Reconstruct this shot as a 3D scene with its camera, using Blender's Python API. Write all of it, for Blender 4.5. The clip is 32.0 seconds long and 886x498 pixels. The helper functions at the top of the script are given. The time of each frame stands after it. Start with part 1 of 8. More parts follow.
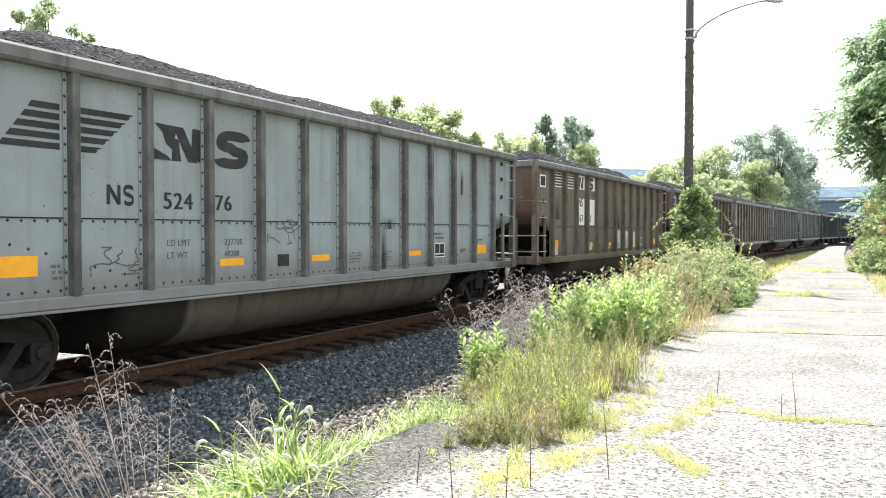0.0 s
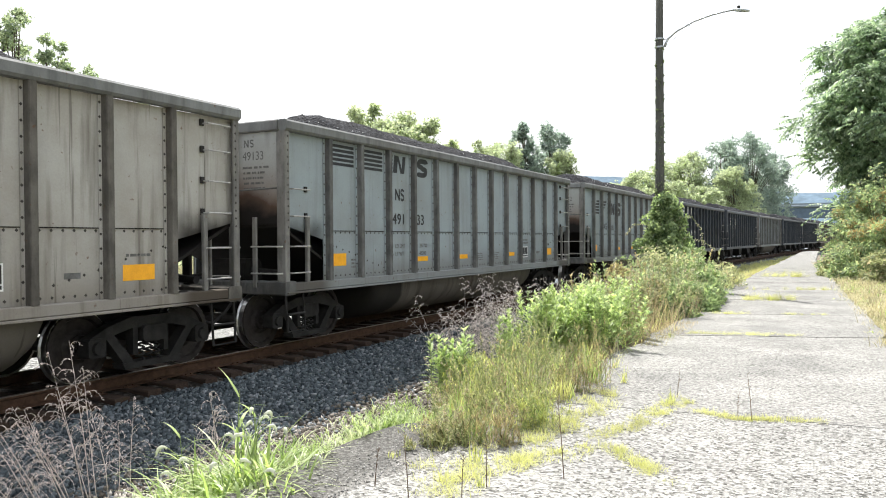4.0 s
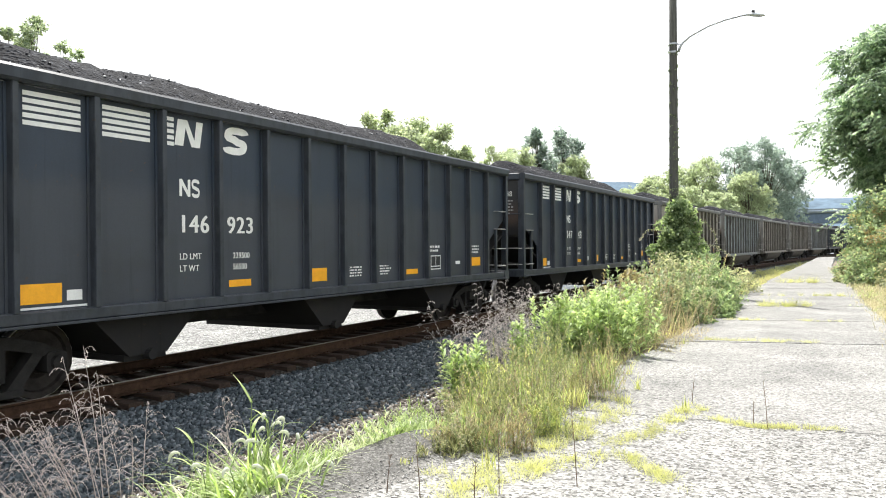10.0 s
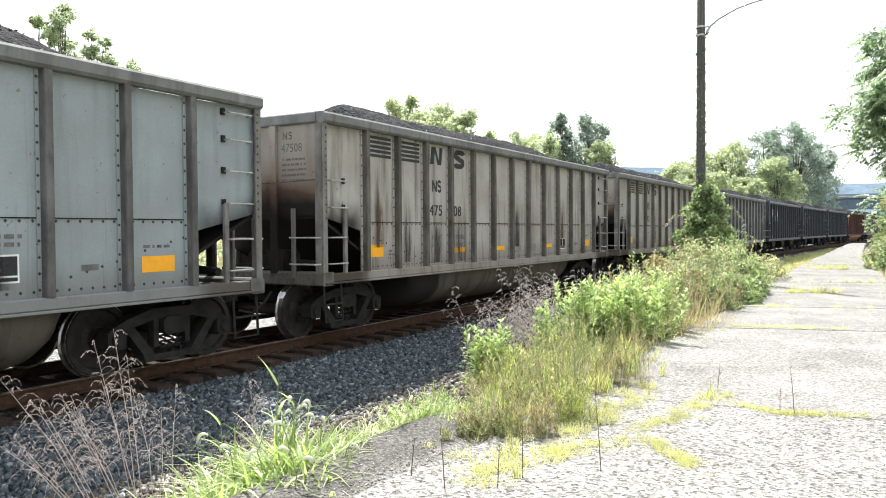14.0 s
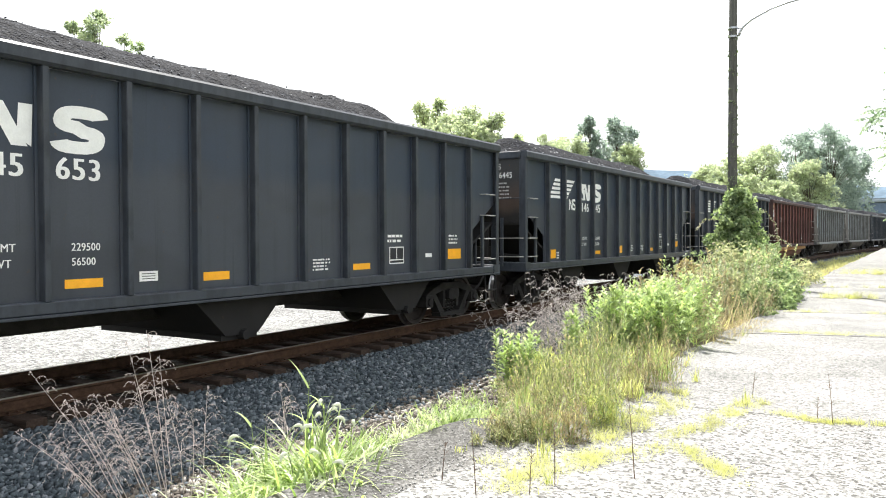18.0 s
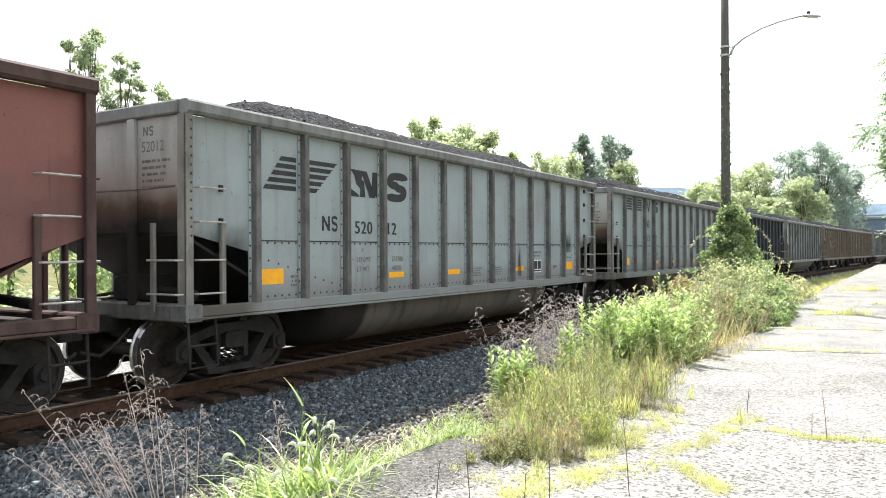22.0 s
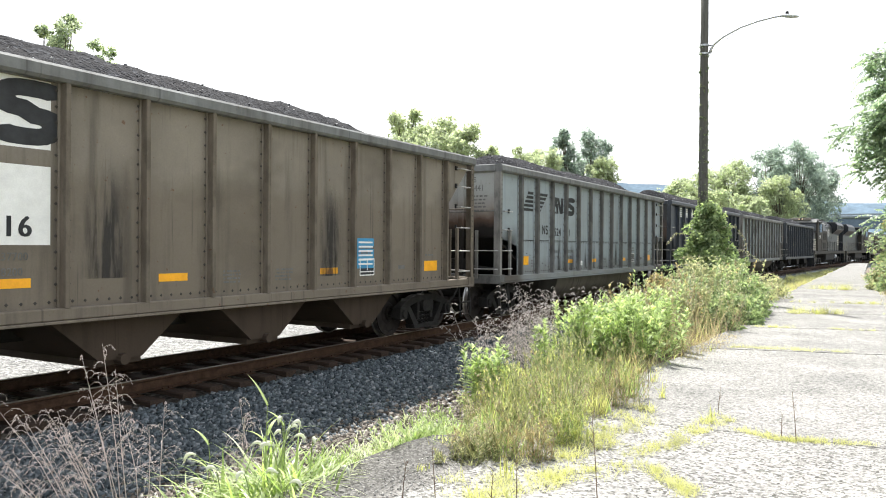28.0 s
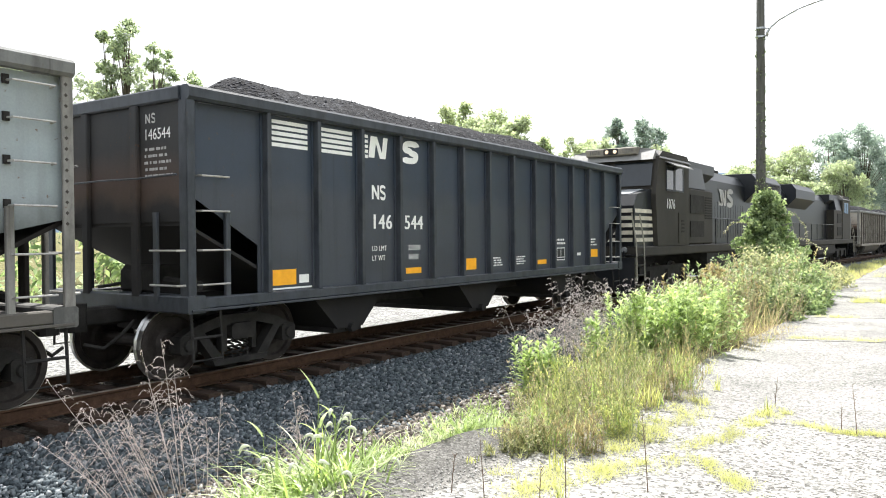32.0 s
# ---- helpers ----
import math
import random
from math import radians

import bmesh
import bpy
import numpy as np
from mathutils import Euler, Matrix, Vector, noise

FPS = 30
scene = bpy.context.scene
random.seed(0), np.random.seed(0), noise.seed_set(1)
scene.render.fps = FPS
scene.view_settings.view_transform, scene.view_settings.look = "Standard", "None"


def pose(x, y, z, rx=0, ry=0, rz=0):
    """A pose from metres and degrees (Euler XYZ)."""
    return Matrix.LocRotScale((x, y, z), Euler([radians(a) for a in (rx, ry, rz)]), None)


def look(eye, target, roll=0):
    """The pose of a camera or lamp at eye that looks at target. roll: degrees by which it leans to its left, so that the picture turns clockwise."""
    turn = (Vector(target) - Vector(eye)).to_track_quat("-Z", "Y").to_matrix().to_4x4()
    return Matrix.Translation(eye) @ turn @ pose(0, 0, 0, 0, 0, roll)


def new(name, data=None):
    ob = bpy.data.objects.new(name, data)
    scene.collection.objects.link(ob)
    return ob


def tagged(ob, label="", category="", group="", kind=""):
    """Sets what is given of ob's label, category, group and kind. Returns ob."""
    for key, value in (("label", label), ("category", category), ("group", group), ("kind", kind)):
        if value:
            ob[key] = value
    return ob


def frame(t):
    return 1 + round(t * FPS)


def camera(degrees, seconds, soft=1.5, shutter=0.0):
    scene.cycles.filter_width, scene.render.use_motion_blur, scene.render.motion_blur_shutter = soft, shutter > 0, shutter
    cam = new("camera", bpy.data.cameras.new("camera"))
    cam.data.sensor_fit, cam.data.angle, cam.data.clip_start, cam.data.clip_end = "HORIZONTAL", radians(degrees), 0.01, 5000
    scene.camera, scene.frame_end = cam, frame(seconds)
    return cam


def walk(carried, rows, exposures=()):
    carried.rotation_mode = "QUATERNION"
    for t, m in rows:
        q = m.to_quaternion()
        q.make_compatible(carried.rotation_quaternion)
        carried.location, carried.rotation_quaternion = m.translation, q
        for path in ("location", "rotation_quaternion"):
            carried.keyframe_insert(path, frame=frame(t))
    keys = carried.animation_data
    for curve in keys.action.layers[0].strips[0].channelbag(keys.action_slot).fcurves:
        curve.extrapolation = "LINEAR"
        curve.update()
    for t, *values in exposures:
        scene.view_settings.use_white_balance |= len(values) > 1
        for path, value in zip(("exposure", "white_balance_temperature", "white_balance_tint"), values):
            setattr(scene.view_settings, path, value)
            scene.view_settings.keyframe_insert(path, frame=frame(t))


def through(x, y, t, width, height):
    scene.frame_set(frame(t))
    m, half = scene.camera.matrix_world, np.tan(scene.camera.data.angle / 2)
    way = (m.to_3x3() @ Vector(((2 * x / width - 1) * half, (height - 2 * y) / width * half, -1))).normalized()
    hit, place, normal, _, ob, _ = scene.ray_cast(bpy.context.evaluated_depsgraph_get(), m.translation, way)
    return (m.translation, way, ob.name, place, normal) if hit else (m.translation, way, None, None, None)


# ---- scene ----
cam = camera(59.798, 32.0, soft=1.0)
CAM_ROWS = [  # seconds, x, y, z, yaw, pitch, roll
    (0.0, -0.158, -0.038, 1.620, 28.205, -1.325, 0.025),
    (0.5, -0.134, -0.028, 1.601, 27.361, -1.053, -0.337),
    (1.0, -0.121, -0.041, 1.611, 26.766, -1.035, -0.417),
    (1.5, -0.130, -0.043, 1.607, 26.094, -0.759, -0.425),
    (2.0, -0.138, -0.040, 1.602, 25.466, -0.678, -0.444),
    (2.5, -0.145, -0.075, 1.609, 25.357, -0.634, -0.658),
    (4.5, 0.050, -0.037, 1.596, 26.895, -0.734, -0.321),
    (5.0, 0.047, -0.047, 1.600, 24.802, -0.759, -0.123),
    (5.5, 0.040, -0.035, 1.598, 24.964, -0.862, 0.036),
    (6.0, 0.051, -0.023, 1.602, 25.762, -0.939, -0.197),
    (6.5, 0.032, -0.016, 1.602, 26.075, -0.837, -0.266),
    (7.0, 0.025, -0.006, 1.598, 25.947, -0.787, -0.264),
    (7.5, 0.016, -0.011, 1.598, 25.762, -0.665, -0.472),
    (8.0, 0.016, -0.012, 1.600, 25.857, -0.647, -0.614),
    (8.5, 0.018, -0.020, 1.600, 26.013, -0.487, -0.671),
    (9.0, 0.032, -0.019, 1.602, 26.142, -0.254, -0.707),
    (9.5, 0.032, -0.039, 1.608, 26.380, -0.244, -0.597),
    (10.0, 0.017, -0.029, 1.599, 27.638, -0.291, -0.379),
    (10.5, 0.022, -0.026, 1.598, 29.135, -0.472, -0.646),
    (11.0, 0.017, 0.001, 1.593, 29.954, -0.595, -0.615),
    (11.5, 0.025, -0.014, 1.593, 29.487, -0.796, -0.555),
    (12.0, 0.012, -0.018, 1.597, 29.379, -0.991, -0.491),
    (12.5, 0.010, -0.025, 1.592, 29.366, -1.105, -0.557),
    (13.0, 0.010, -0.028, 1.585, 29.407, -1.137, -0.334),
    (13.5, 0.019, -0.034, 1.594, 29.288, -1.359, -0.275),
    (14.0, 0.023, -0.038, 1.591, 29.446, -1.316, -0.372),
    (14.5, 0.012, -0.044, 1.591, 29.501, -1.180, -0.208),
    (16.5, -0.004, -0.034, 1.592, 30.088, -0.848, 0.014),
    (17.0, -0.005, -0.036, 1.600, 30.285, -0.889, 0.111),
    (17.5, -0.006, -0.030, 1.597, 30.424, -1.001, 0.167),
    (18.0, -0.023, -0.025, 1.594, 31.430, -1.087, -0.191),
    (18.5, -0.015, 0.002, 1.590, 35.424, -1.306, -0.064),
    (19.0, -0.006, -0.005, 1.594, 33.822, -1.159, -0.137),
    (19.5, -0.015, -0.029, 1.597, 32.251, -0.749, -0.262),
    (20.0, -0.012, -0.037, 1.593, 32.043, -0.531, -0.233),
    (20.5, -0.008, -0.024, 1.593, 32.061, -0.319, -0.280),
    (21.0, -0.009, -0.032, 1.599, 31.718, -0.161, -0.068),
    (21.5, -0.002, -0.025, 1.592, 31.317, 0.016, -0.264),
    (22.0, -0.008, -0.037, 1.594, 31.059, 0.196, -0.277),
    (22.5, -0.029, -0.055, 1.585, 30.925, 0.329, -0.094),
    (23.0, -0.056, -0.058, 1.583, 29.411, -0.156, 0.019),
    (23.5, 0.007, 0.003, 1.596, 29.373, -1.041, -0.457),
    (24.0, 0.055, 0.076, 1.583, 33.081, -1.131, -0.213),
    (24.5, 0.040, 0.100, 1.580, 34.141, -1.606, -0.029),
    (25.0, 0.025, 0.092, 1.593, 32.043, -1.505, -0.076),
    (25.5, 0.023, 0.085, 1.600, 30.241, -1.171, 0.013),
    (26.0, 0.017, 0.075, 1.608, 29.343, -1.017, 0.072),
    (26.5, 0.011, 0.074, 1.612, 29.107, -0.815, 0.267),
    (28.5, 0.004, 0.079, 1.626, 30.073, -0.129, 0.440),
    (29.0, 0.015, 0.089, 1.617, 30.693, 0.007, 0.314),
    (29.5, 0.012, 0.092, 1.610, 30.638, -0.005, 0.426),
    (30.0, 0.056, 0.111, 1.603, 30.875, -1.465, 0.049),
    (30.5, 0.089, 0.144, 1.612, 30.177, -1.297, -0.123),
    (31.0, 0.063, 0.125, 1.623, 30.529, -1.011, -0.235),
    (31.5, 0.037, 0.095, 1.619, 32.032, -0.745, 0.025),
    (32.0, 0.056, 0.082, 1.631, 33.486, -0.821, -0.445),
]


def carried_pose(x, y, z, yaw, pitch, roll):
    return pose(x, y, z, 0, 0, yaw) @ pose(0, 0, 0, 90 + pitch) @ pose(0, 0, 0, 0, 0, roll)


EXPOSED = [(0, 1.15), (1, 1.02), (2, 1.0), (5, 0.84), (7, 0.95), (8, 1.0), (9, 0.97), (10, 0.94), (11, 1.12), (12, 1.16), (13, 1.06), (14, 1.05), (17, 1.1), (18, 1.16), (19, 1.3), (20, 1.26), (22, 1.14), (23, 1.02), (24, 1.05), (25, 1.18), (26, 1.14), (29, 1.0), (30, 1.06), (31, 1.18), (32, 1.16)]
walk(cam, [(t, carried_pose(*r)) for t, *r in CAM_ROWS], EXPOSED)
# ---- sky, sun, exposure ----
SUN_FROM = Vector((-0.40, 0.50, 1.0)).normalized()      # towards the sun: over the train, ahead
world = bpy.data.worlds.new("world")
scene.world = world
world.use_nodes = True
wn, wl = world.node_tree.nodes, world.node_tree.links
sky = wn.new("ShaderNodeTexSky")
sky.sky_type, sky.sun_disc = "NISHITA", False
sky.sun_elevation = math.asin(SUN_FROM.z)
sky.sun_rotation = math.atan2(SUN_FROM.x, SUN_FROM.y)
sky.dust_density, sky.air_density, sky.ozone_density = 7.0, 1.0, 1.0
haze = wn.new("ShaderNodeMixRGB")                         # thin bright summer haze over the blue
haze.inputs[0].default_value = 0.62
haze.inputs[2].default_value = (12.7, 13.2, 13.8, 1)
wl.new(sky.outputs[0], haze.inputs[1])
wl.new(haze.outputs[0], wn["Background"].inputs[0])
wn["Background"].inputs[1].default_value = 0.076
sun = new("sun", bpy.data.lights.new("sun", "SUN"))
sun.data.energy, sun.data.angle, sun.data.color = 5.0, radians(0.6), (1.0, 0.975, 0.925)
sun.matrix_world = look(SUN_FROM * 60, (0, 0, 0))


# ---- materials ----
def nodes_of(name):
    m = bpy.data.materials.new(name)
    m.use_nodes = True
    nt = m.node_tree
    return m, nt, nt.nodes["Principled BSDF"]


def noise_at(nt, scale, detail=4.0, stretch=None, rough=0.55, shift=True):
    """A noise over the object's own space, shifted from object to object."""
    tc, mp, no = nt.nodes.new("ShaderNodeTexCoord"), nt.nodes.new("ShaderNodeMapping"), nt.nodes.new("ShaderNodeTexNoise")
    mp.inputs["Scale"].default_value = stretch or (1, 1, 1)
    nt.links.new(tc.outputs["Object"], mp.inputs["Vector"])
    if shift:
        oi = nt.nodes.new("ShaderNodeObjectInfo")
        mul = nt.nodes.new("ShaderNodeMath")
        mul.operation = "MULTIPLY"
        mul.inputs[1].default_value = 37.0
        nt.links.new(oi.outputs["Random"], mul.inputs[0])
        no.noise_dimensions = "4D"
        nt.links.new(mul.outputs[0], no.inputs["W"])
    nt.links.new(mp.outputs[0], no.inputs["Vector"])
    no.inputs["Scale"].default_value, no.inputs["Detail"].default_value, no.inputs["Roughness"].default_value = scale, detail, rough
    return no


def ramp(nt, src, stops):
    r = nt.nodes.new("ShaderNodeValToRGB")
    el = r.color_ramp.elements
    while len(el) < len(stops):
        el.new(0.5)
    for e, (p, c) in zip(el, stops):
        e.position, e.color = p, (c if len(c) == 4 else (*c, 1))
    nt.links.new(src, r.inputs[0])
    return r


def mix(nt, fac, a, b, mode="MIX"):
    m = nt.nodes.new("ShaderNodeMixRGB")
    m.blend_type = mode
    for i, v in enumerate((fac, a, b)):
        if isinstance(v, bpy.types.NodeSocket):
            nt.links.new(v, m.inputs[i])
        elif i == 0:
            m.inputs[0].default_value = v
        else:
            m.inputs[i].default_value = (*v, 1)
    return m.outputs[0]


def relief(nt, bsdf, src, strength, distance=0.01):
    b = nt.nodes.new("ShaderNodeBump")
    b.inputs["Strength"].default_value, b.inputs["Distance"].default_value = strength, distance
    nt.links.new(src, b.inputs["Height"])
    nt.links.new(b.outputs[0], bsdf.inputs["Normal"])


def plain(name, col, rough=0.6, metal=0.0, var=0.25, scale=6.0, bump=0.15, fine=60.0, stretch=None, speck=0.2):
    """A surface with two scales of variation and fine relief."""
    m, nt, b = nodes_of(name)
    big, small = noise_at(nt, scale, 5, stretch), noise_at(nt, fine, 3, stretch)
    lo, hi = [c * (1 - var) for c in col], [min(1, c * (1 + var)) for c in col]
    c = ramp(nt, big.outputs[0], [(0.3, lo), (0.7, hi)]).outputs[0]
    g = ramp(nt, small.outputs[0], [(0.3, (1 - speck,) * 3), (0.7, (1 + speck * 0.5,) * 3)]).outputs[0]
    nt.links.new(mix(nt, 1.0, c, g, "MULTIPLY"), b.inputs["Base Color"])
    b.inputs["Roughness"].default_value, b.inputs["Metallic"].default_value = rough, metal
    b.inputs["Specular IOR Level"].default_value = 0.5 if rough < 0.5 else 0.2
    if bump:
        relief(nt, b, small.outputs[0], bump, 0.004)
    return m


def stepped(nt, value, a, b):
    """0 to 1 as value goes from a to b, eased."""
    lim = nt.nodes.new("ShaderNodeMapRange")
    lim.interpolation_type = "SMOOTHSTEP"
    lim.inputs[1].default_value, lim.inputs[2].default_value = a, b
    nt.links.new(value, lim.inputs[0])
    return lim.outputs[0]


def both(nt, op, p, q):
    n = nt.nodes.new("ShaderNodeMath")
    n.operation = op
    for i, v in enumerate((p, q)):
        if isinstance(v, bpy.types.NodeSocket):
            nt.links.new(v, n.inputs[i])
        else:
            n.inputs[i].default_value = v
    return n.outputs[0]


def painted(name, col, dirt, rust, dirty=0.5, streaks=0.5, rough=0.7, soot_shade=0.0, smoke=0.0, mottle=0.0, dust=None):
    """Weathered freight-car paint: blotches, runs down the sheet, flecks of rust. soot_shade: a brown-black stain on an
    end, with the shade of the open bay below it put into the colour; smoke: brake dust round the corner bays; mottle:
    worn dark patches on edges; dust: the colour of a film of road dust on the lower half."""
    m, nt, b = nodes_of(name)
    tc, sx = nt.nodes.new("ShaderNodeTexCoord"), nt.nodes.new("ShaderNodeSeparateXYZ")
    nt.links.new(tc.outputs["Object"], sx.inputs[0])
    blot, run, fleck, grain = noise_at(nt, 1.1, 6), noise_at(nt, 2.2, 5, (1, 2.6, 0.22)), noise_at(nt, 14, 4), noise_at(nt, 55, 3)
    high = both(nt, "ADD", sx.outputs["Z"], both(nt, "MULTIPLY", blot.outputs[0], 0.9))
    c = mix(nt, ramp(nt, blot.outputs[0], [(0.35, (0, 0, 0)), (0.75, (dirty,) * 3)]).outputs[0], col, dirt)
    if dust:
        film = both(nt, "ADD", sx.outputs["Z"], both(nt, "MULTIPLY", noise_at(nt, 2.6, 5).outputs[0], 0.5))
        c = mix(nt, both(nt, "MULTIPLY", stepped(nt, film, 3.0, 2.6), 0.62), c, dust)
        patch = noise_at(nt, 0.55, 3, (1, 1, 2.0))
        c = mix(nt, ramp(nt, patch.outputs[0], [(0.50, (0, 0, 0)), (0.62, (0.35,) * 3)]).outputs[0], c, [d * 0.55 for d in dust])
    c = mix(nt, ramp(nt, run.outputs[0], [(0.52, (0, 0, 0)), (0.72, (streaks,) * 3)]).outputs[0], c, [d * 0.55 for d in dirt])
    thin = noise_at(nt, 1.5, 3, (1, 10, 0.28))
    c = mix(nt, ramp(nt, thin.outputs[0], [(0.63, (0, 0, 0)), (0.70, (0.75 * streaks,) * 3)]).outputs[0], c, [d * 0.3 for d in dirt])
    c = mix(nt, ramp(nt, fleck.outputs[0], [(0.66, (0, 0, 0)), (0.72, (0.7,) * 3)]).outputs[0], c, rust)
    if mottle:
        worn = noise_at(nt, 5.5, 5, (1, 1, 0.45), 0.65)
        c = mix(nt, ramp(nt, worn.outputs[0], [(0.46, (0, 0, 0)), (0.60, (mottle,) * 3)]).outputs[0], c, [d * 0.42 for d in col])
        c = mix(nt, ramp(nt, worn.outputs[0], [(0.30, (0.35 * mottle,) * 3), (0.42, (0, 0, 0))]).outputs[0], c, [min(1, d * 1.9) for d in col])
    if soot_shade:
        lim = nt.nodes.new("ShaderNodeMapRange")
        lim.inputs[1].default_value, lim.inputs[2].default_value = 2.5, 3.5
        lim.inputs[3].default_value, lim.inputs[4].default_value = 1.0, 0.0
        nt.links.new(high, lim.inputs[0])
        s = ramp(nt, lim.outputs[0], [(0.0, (0, 0, 0)), (0.35, (0.35 * soot_shade,) * 3), (0.62, (soot_shade,) * 3)]).outputs[0]
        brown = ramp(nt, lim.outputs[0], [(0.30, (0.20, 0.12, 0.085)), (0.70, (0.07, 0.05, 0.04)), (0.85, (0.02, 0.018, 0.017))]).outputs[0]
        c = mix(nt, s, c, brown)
    if smoke:
        away = both(nt, "ABSOLUTE", sx.outputs["Y"], 0.0)
        c = mix(nt, both(nt, "MULTIPLY", both(nt, "MULTIPLY", stepped(nt, away, 5.85, 6.35), stepped(nt, high, 2.75, 2.3)), smoke), c, (0.025, 0.022, 0.02))
        c = mix(nt, both(nt, "MULTIPLY", stepped(nt, high, 2.05, 1.55), 0.45), c, (0.12, 0.095, 0.07))
    g = ramp(nt, grain.outputs[0], [(0.3, (0.93, 0.93, 0.93)), (0.7, (1.04, 1.04, 1.04))]).outputs[0]
    nt.links.new(mix(nt, 1.0, c, g, "MULTIPLY"), b.inputs["Base Color"])
    b.inputs["Roughness"].default_value = rough
    b.inputs["Specular IOR Level"].default_value = 0.25 if rough < 0.5 else 0.10
    relief(nt, b, blot.outputs[0], 0.12, 0.02)
    return m


def leafy(name, a, b_, through=0.35, dead=None, gloss=0.25, shine=(1.15, 1.15, 0.72)):
    """Leaves: each one its own shade, light coming through."""
    m = bpy.data.materials.new(name)
    m.use_nodes = True
    nt = m.node_tree
    b = nt.nodes["Principled BSDF"]
    geo = nt.nodes.new("ShaderNodeNewGeometry")
    stops = [(0.0, a), (0.85, b_)] + ([(1.0, dead)] if dead else [])
    c = ramp(nt, geo.outputs["Random Per Island"], stops).outputs[0]
    no = noise_at(nt, 0.7, 2, shift=False)
    c = mix(nt, 1.0, c, ramp(nt, no.outputs[0], [(0.3, (0.72, 0.72, 0.72)), (0.7, (1.2, 1.2, 1.2))]).outputs[0], "MULTIPLY")
    nt.links.new(c, b.inputs["Base Color"])
    b.inputs["Roughness"].default_value = 0.5
    b.inputs["Specular IOR Level"].default_value = gloss
    tr, ms = nt.nodes.new("ShaderNodeBsdfTranslucent"), nt.nodes.new("ShaderNodeMixShader")
    nt.links.new(mix(nt, 1.0, c, shine, "MULTIPLY"), tr.inputs[0])
    ms.inputs[0].default_value = through
    nt.links.new(b.outputs[0], ms.inputs[1])
    nt.links.new(tr.outputs[0], ms.inputs[2])
    nt.links.new(ms.outputs[0], nt.nodes["Material Output"].inputs[0])
    return m


def stony(name, stops, scale, bump, rough=0.9, mottled=0.35, size=0.03):
    """Loose or set stones: a cell pattern in several greys over larger stains."""
    m, nt, b = nodes_of(name)
    tc, vo = nt.nodes.new("ShaderNodeTexCoord"), nt.nodes.new("ShaderNodeTexVoronoi")
    nt.links.new(tc.outputs["Object"], vo.inputs["Vector"])
    vo.inputs["Scale"].default_value = scale
    sep = nt.nodes.new("ShaderNodeSeparateColor")
    nt.links.new(vo.outputs["Color"], sep.inputs[0])
    c = ramp(nt, sep.outputs[0], stops).outputs[0]
    stain = noise_at(nt, 0.8, 6, shift=False)
    k = 1 - mottled
    c = mix(nt, 1.0, c, ramp(nt, stain.outputs[0], [(0.3, (k, k, k)), (0.7, (1.12, 1.12, 1.1))]).outputs[0], "MULTIPLY")
    grain = noise_at(nt, 90, 4, shift=False)
    c = mix(nt, 1.0, c, ramp(nt, grain.outputs[0], [(0.3, (0.75, 0.75, 0.75)), (0.7, (1.15, 1.15, 1.15))]).outputs[0], "MULTIPLY")
    nt.links.new(c, b.inputs["Base Color"])
    b.inputs["Roughness"].default_value = rough
    b.inputs["Specular IOR Level"].default_value = 0.15
    relief(nt, b, vo.outputs["Distance"], bump, size)
    return m


def island(name, stops, rough=0.85, bump=0.3):
    """Joined pieces, each in one of several shades."""
    m, nt, b = nodes_of(name)
    geo, g = nt.nodes.new("ShaderNodeNewGeometry"), noise_at(nt, 45, 4, shift=False)
    oi = nt.nodes.new("ShaderNodeObjectInfo")
    add = nt.nodes.new("ShaderNodeMath")
    add.operation = "ADD"
    nt.links.new(geo.outputs["Random Per Island"], add.inputs[0])
    nt.links.new(oi.outputs["Random"], add.inputs[1])
    fr = nt.nodes.new("ShaderNodeMath")
    fr.operation = "FRACT"
    nt.links.new(add.outputs[0], fr.inputs[0])
    c = ramp(nt, fr.outputs[0], stops).outputs[0]
    c = mix(nt, 1.0, c, ramp(nt, g.outputs[0], [(0.3, (0.7, 0.7, 0.7)), (0.7, (1.2, 1.2, 1.2))]).outputs[0], "MULTIPLY")
    nt.links.new(c, b.inputs["Base Color"])
    b.inputs["Roughness"].default_value = rough
    b.inputs["Specular IOR Level"].default_value = 0.12
    relief(nt, b, g.outputs[0], bump, 0.004)
    return m


RUST = (0.13, 0.06, 0.03)
GREY = painted("grey_paint", (0.318, 0.370, 0.392), (0.22, 0.225, 0.217), RUST, 0.6, 0.3, smoke=0.75)
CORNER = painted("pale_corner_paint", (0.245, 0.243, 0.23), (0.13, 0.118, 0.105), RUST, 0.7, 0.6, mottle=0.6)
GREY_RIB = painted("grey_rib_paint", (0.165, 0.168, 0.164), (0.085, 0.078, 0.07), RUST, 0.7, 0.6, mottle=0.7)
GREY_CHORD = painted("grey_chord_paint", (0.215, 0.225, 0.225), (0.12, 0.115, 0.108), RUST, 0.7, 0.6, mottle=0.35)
GREY_END = painted("grey_end_paint", (0.36, 0.38, 0.37), (0.24, 0.22, 0.20), RUST, 0.6, 0.5, soot_shade=1.0)
BUFF = painted("faded_grey_paint", (0.43, 0.425, 0.40), (0.25, 0.22, 0.18), RUST, 0.75, 0.8, smoke=0.95)
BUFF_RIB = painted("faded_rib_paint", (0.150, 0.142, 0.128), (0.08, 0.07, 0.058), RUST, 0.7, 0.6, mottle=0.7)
BUFF_END = painted("faded_end_paint", (0.36, 0.34, 0.31), (0.22, 0.19, 0.16), RUST, 0.7, 0.6, soot_shade=1.0)
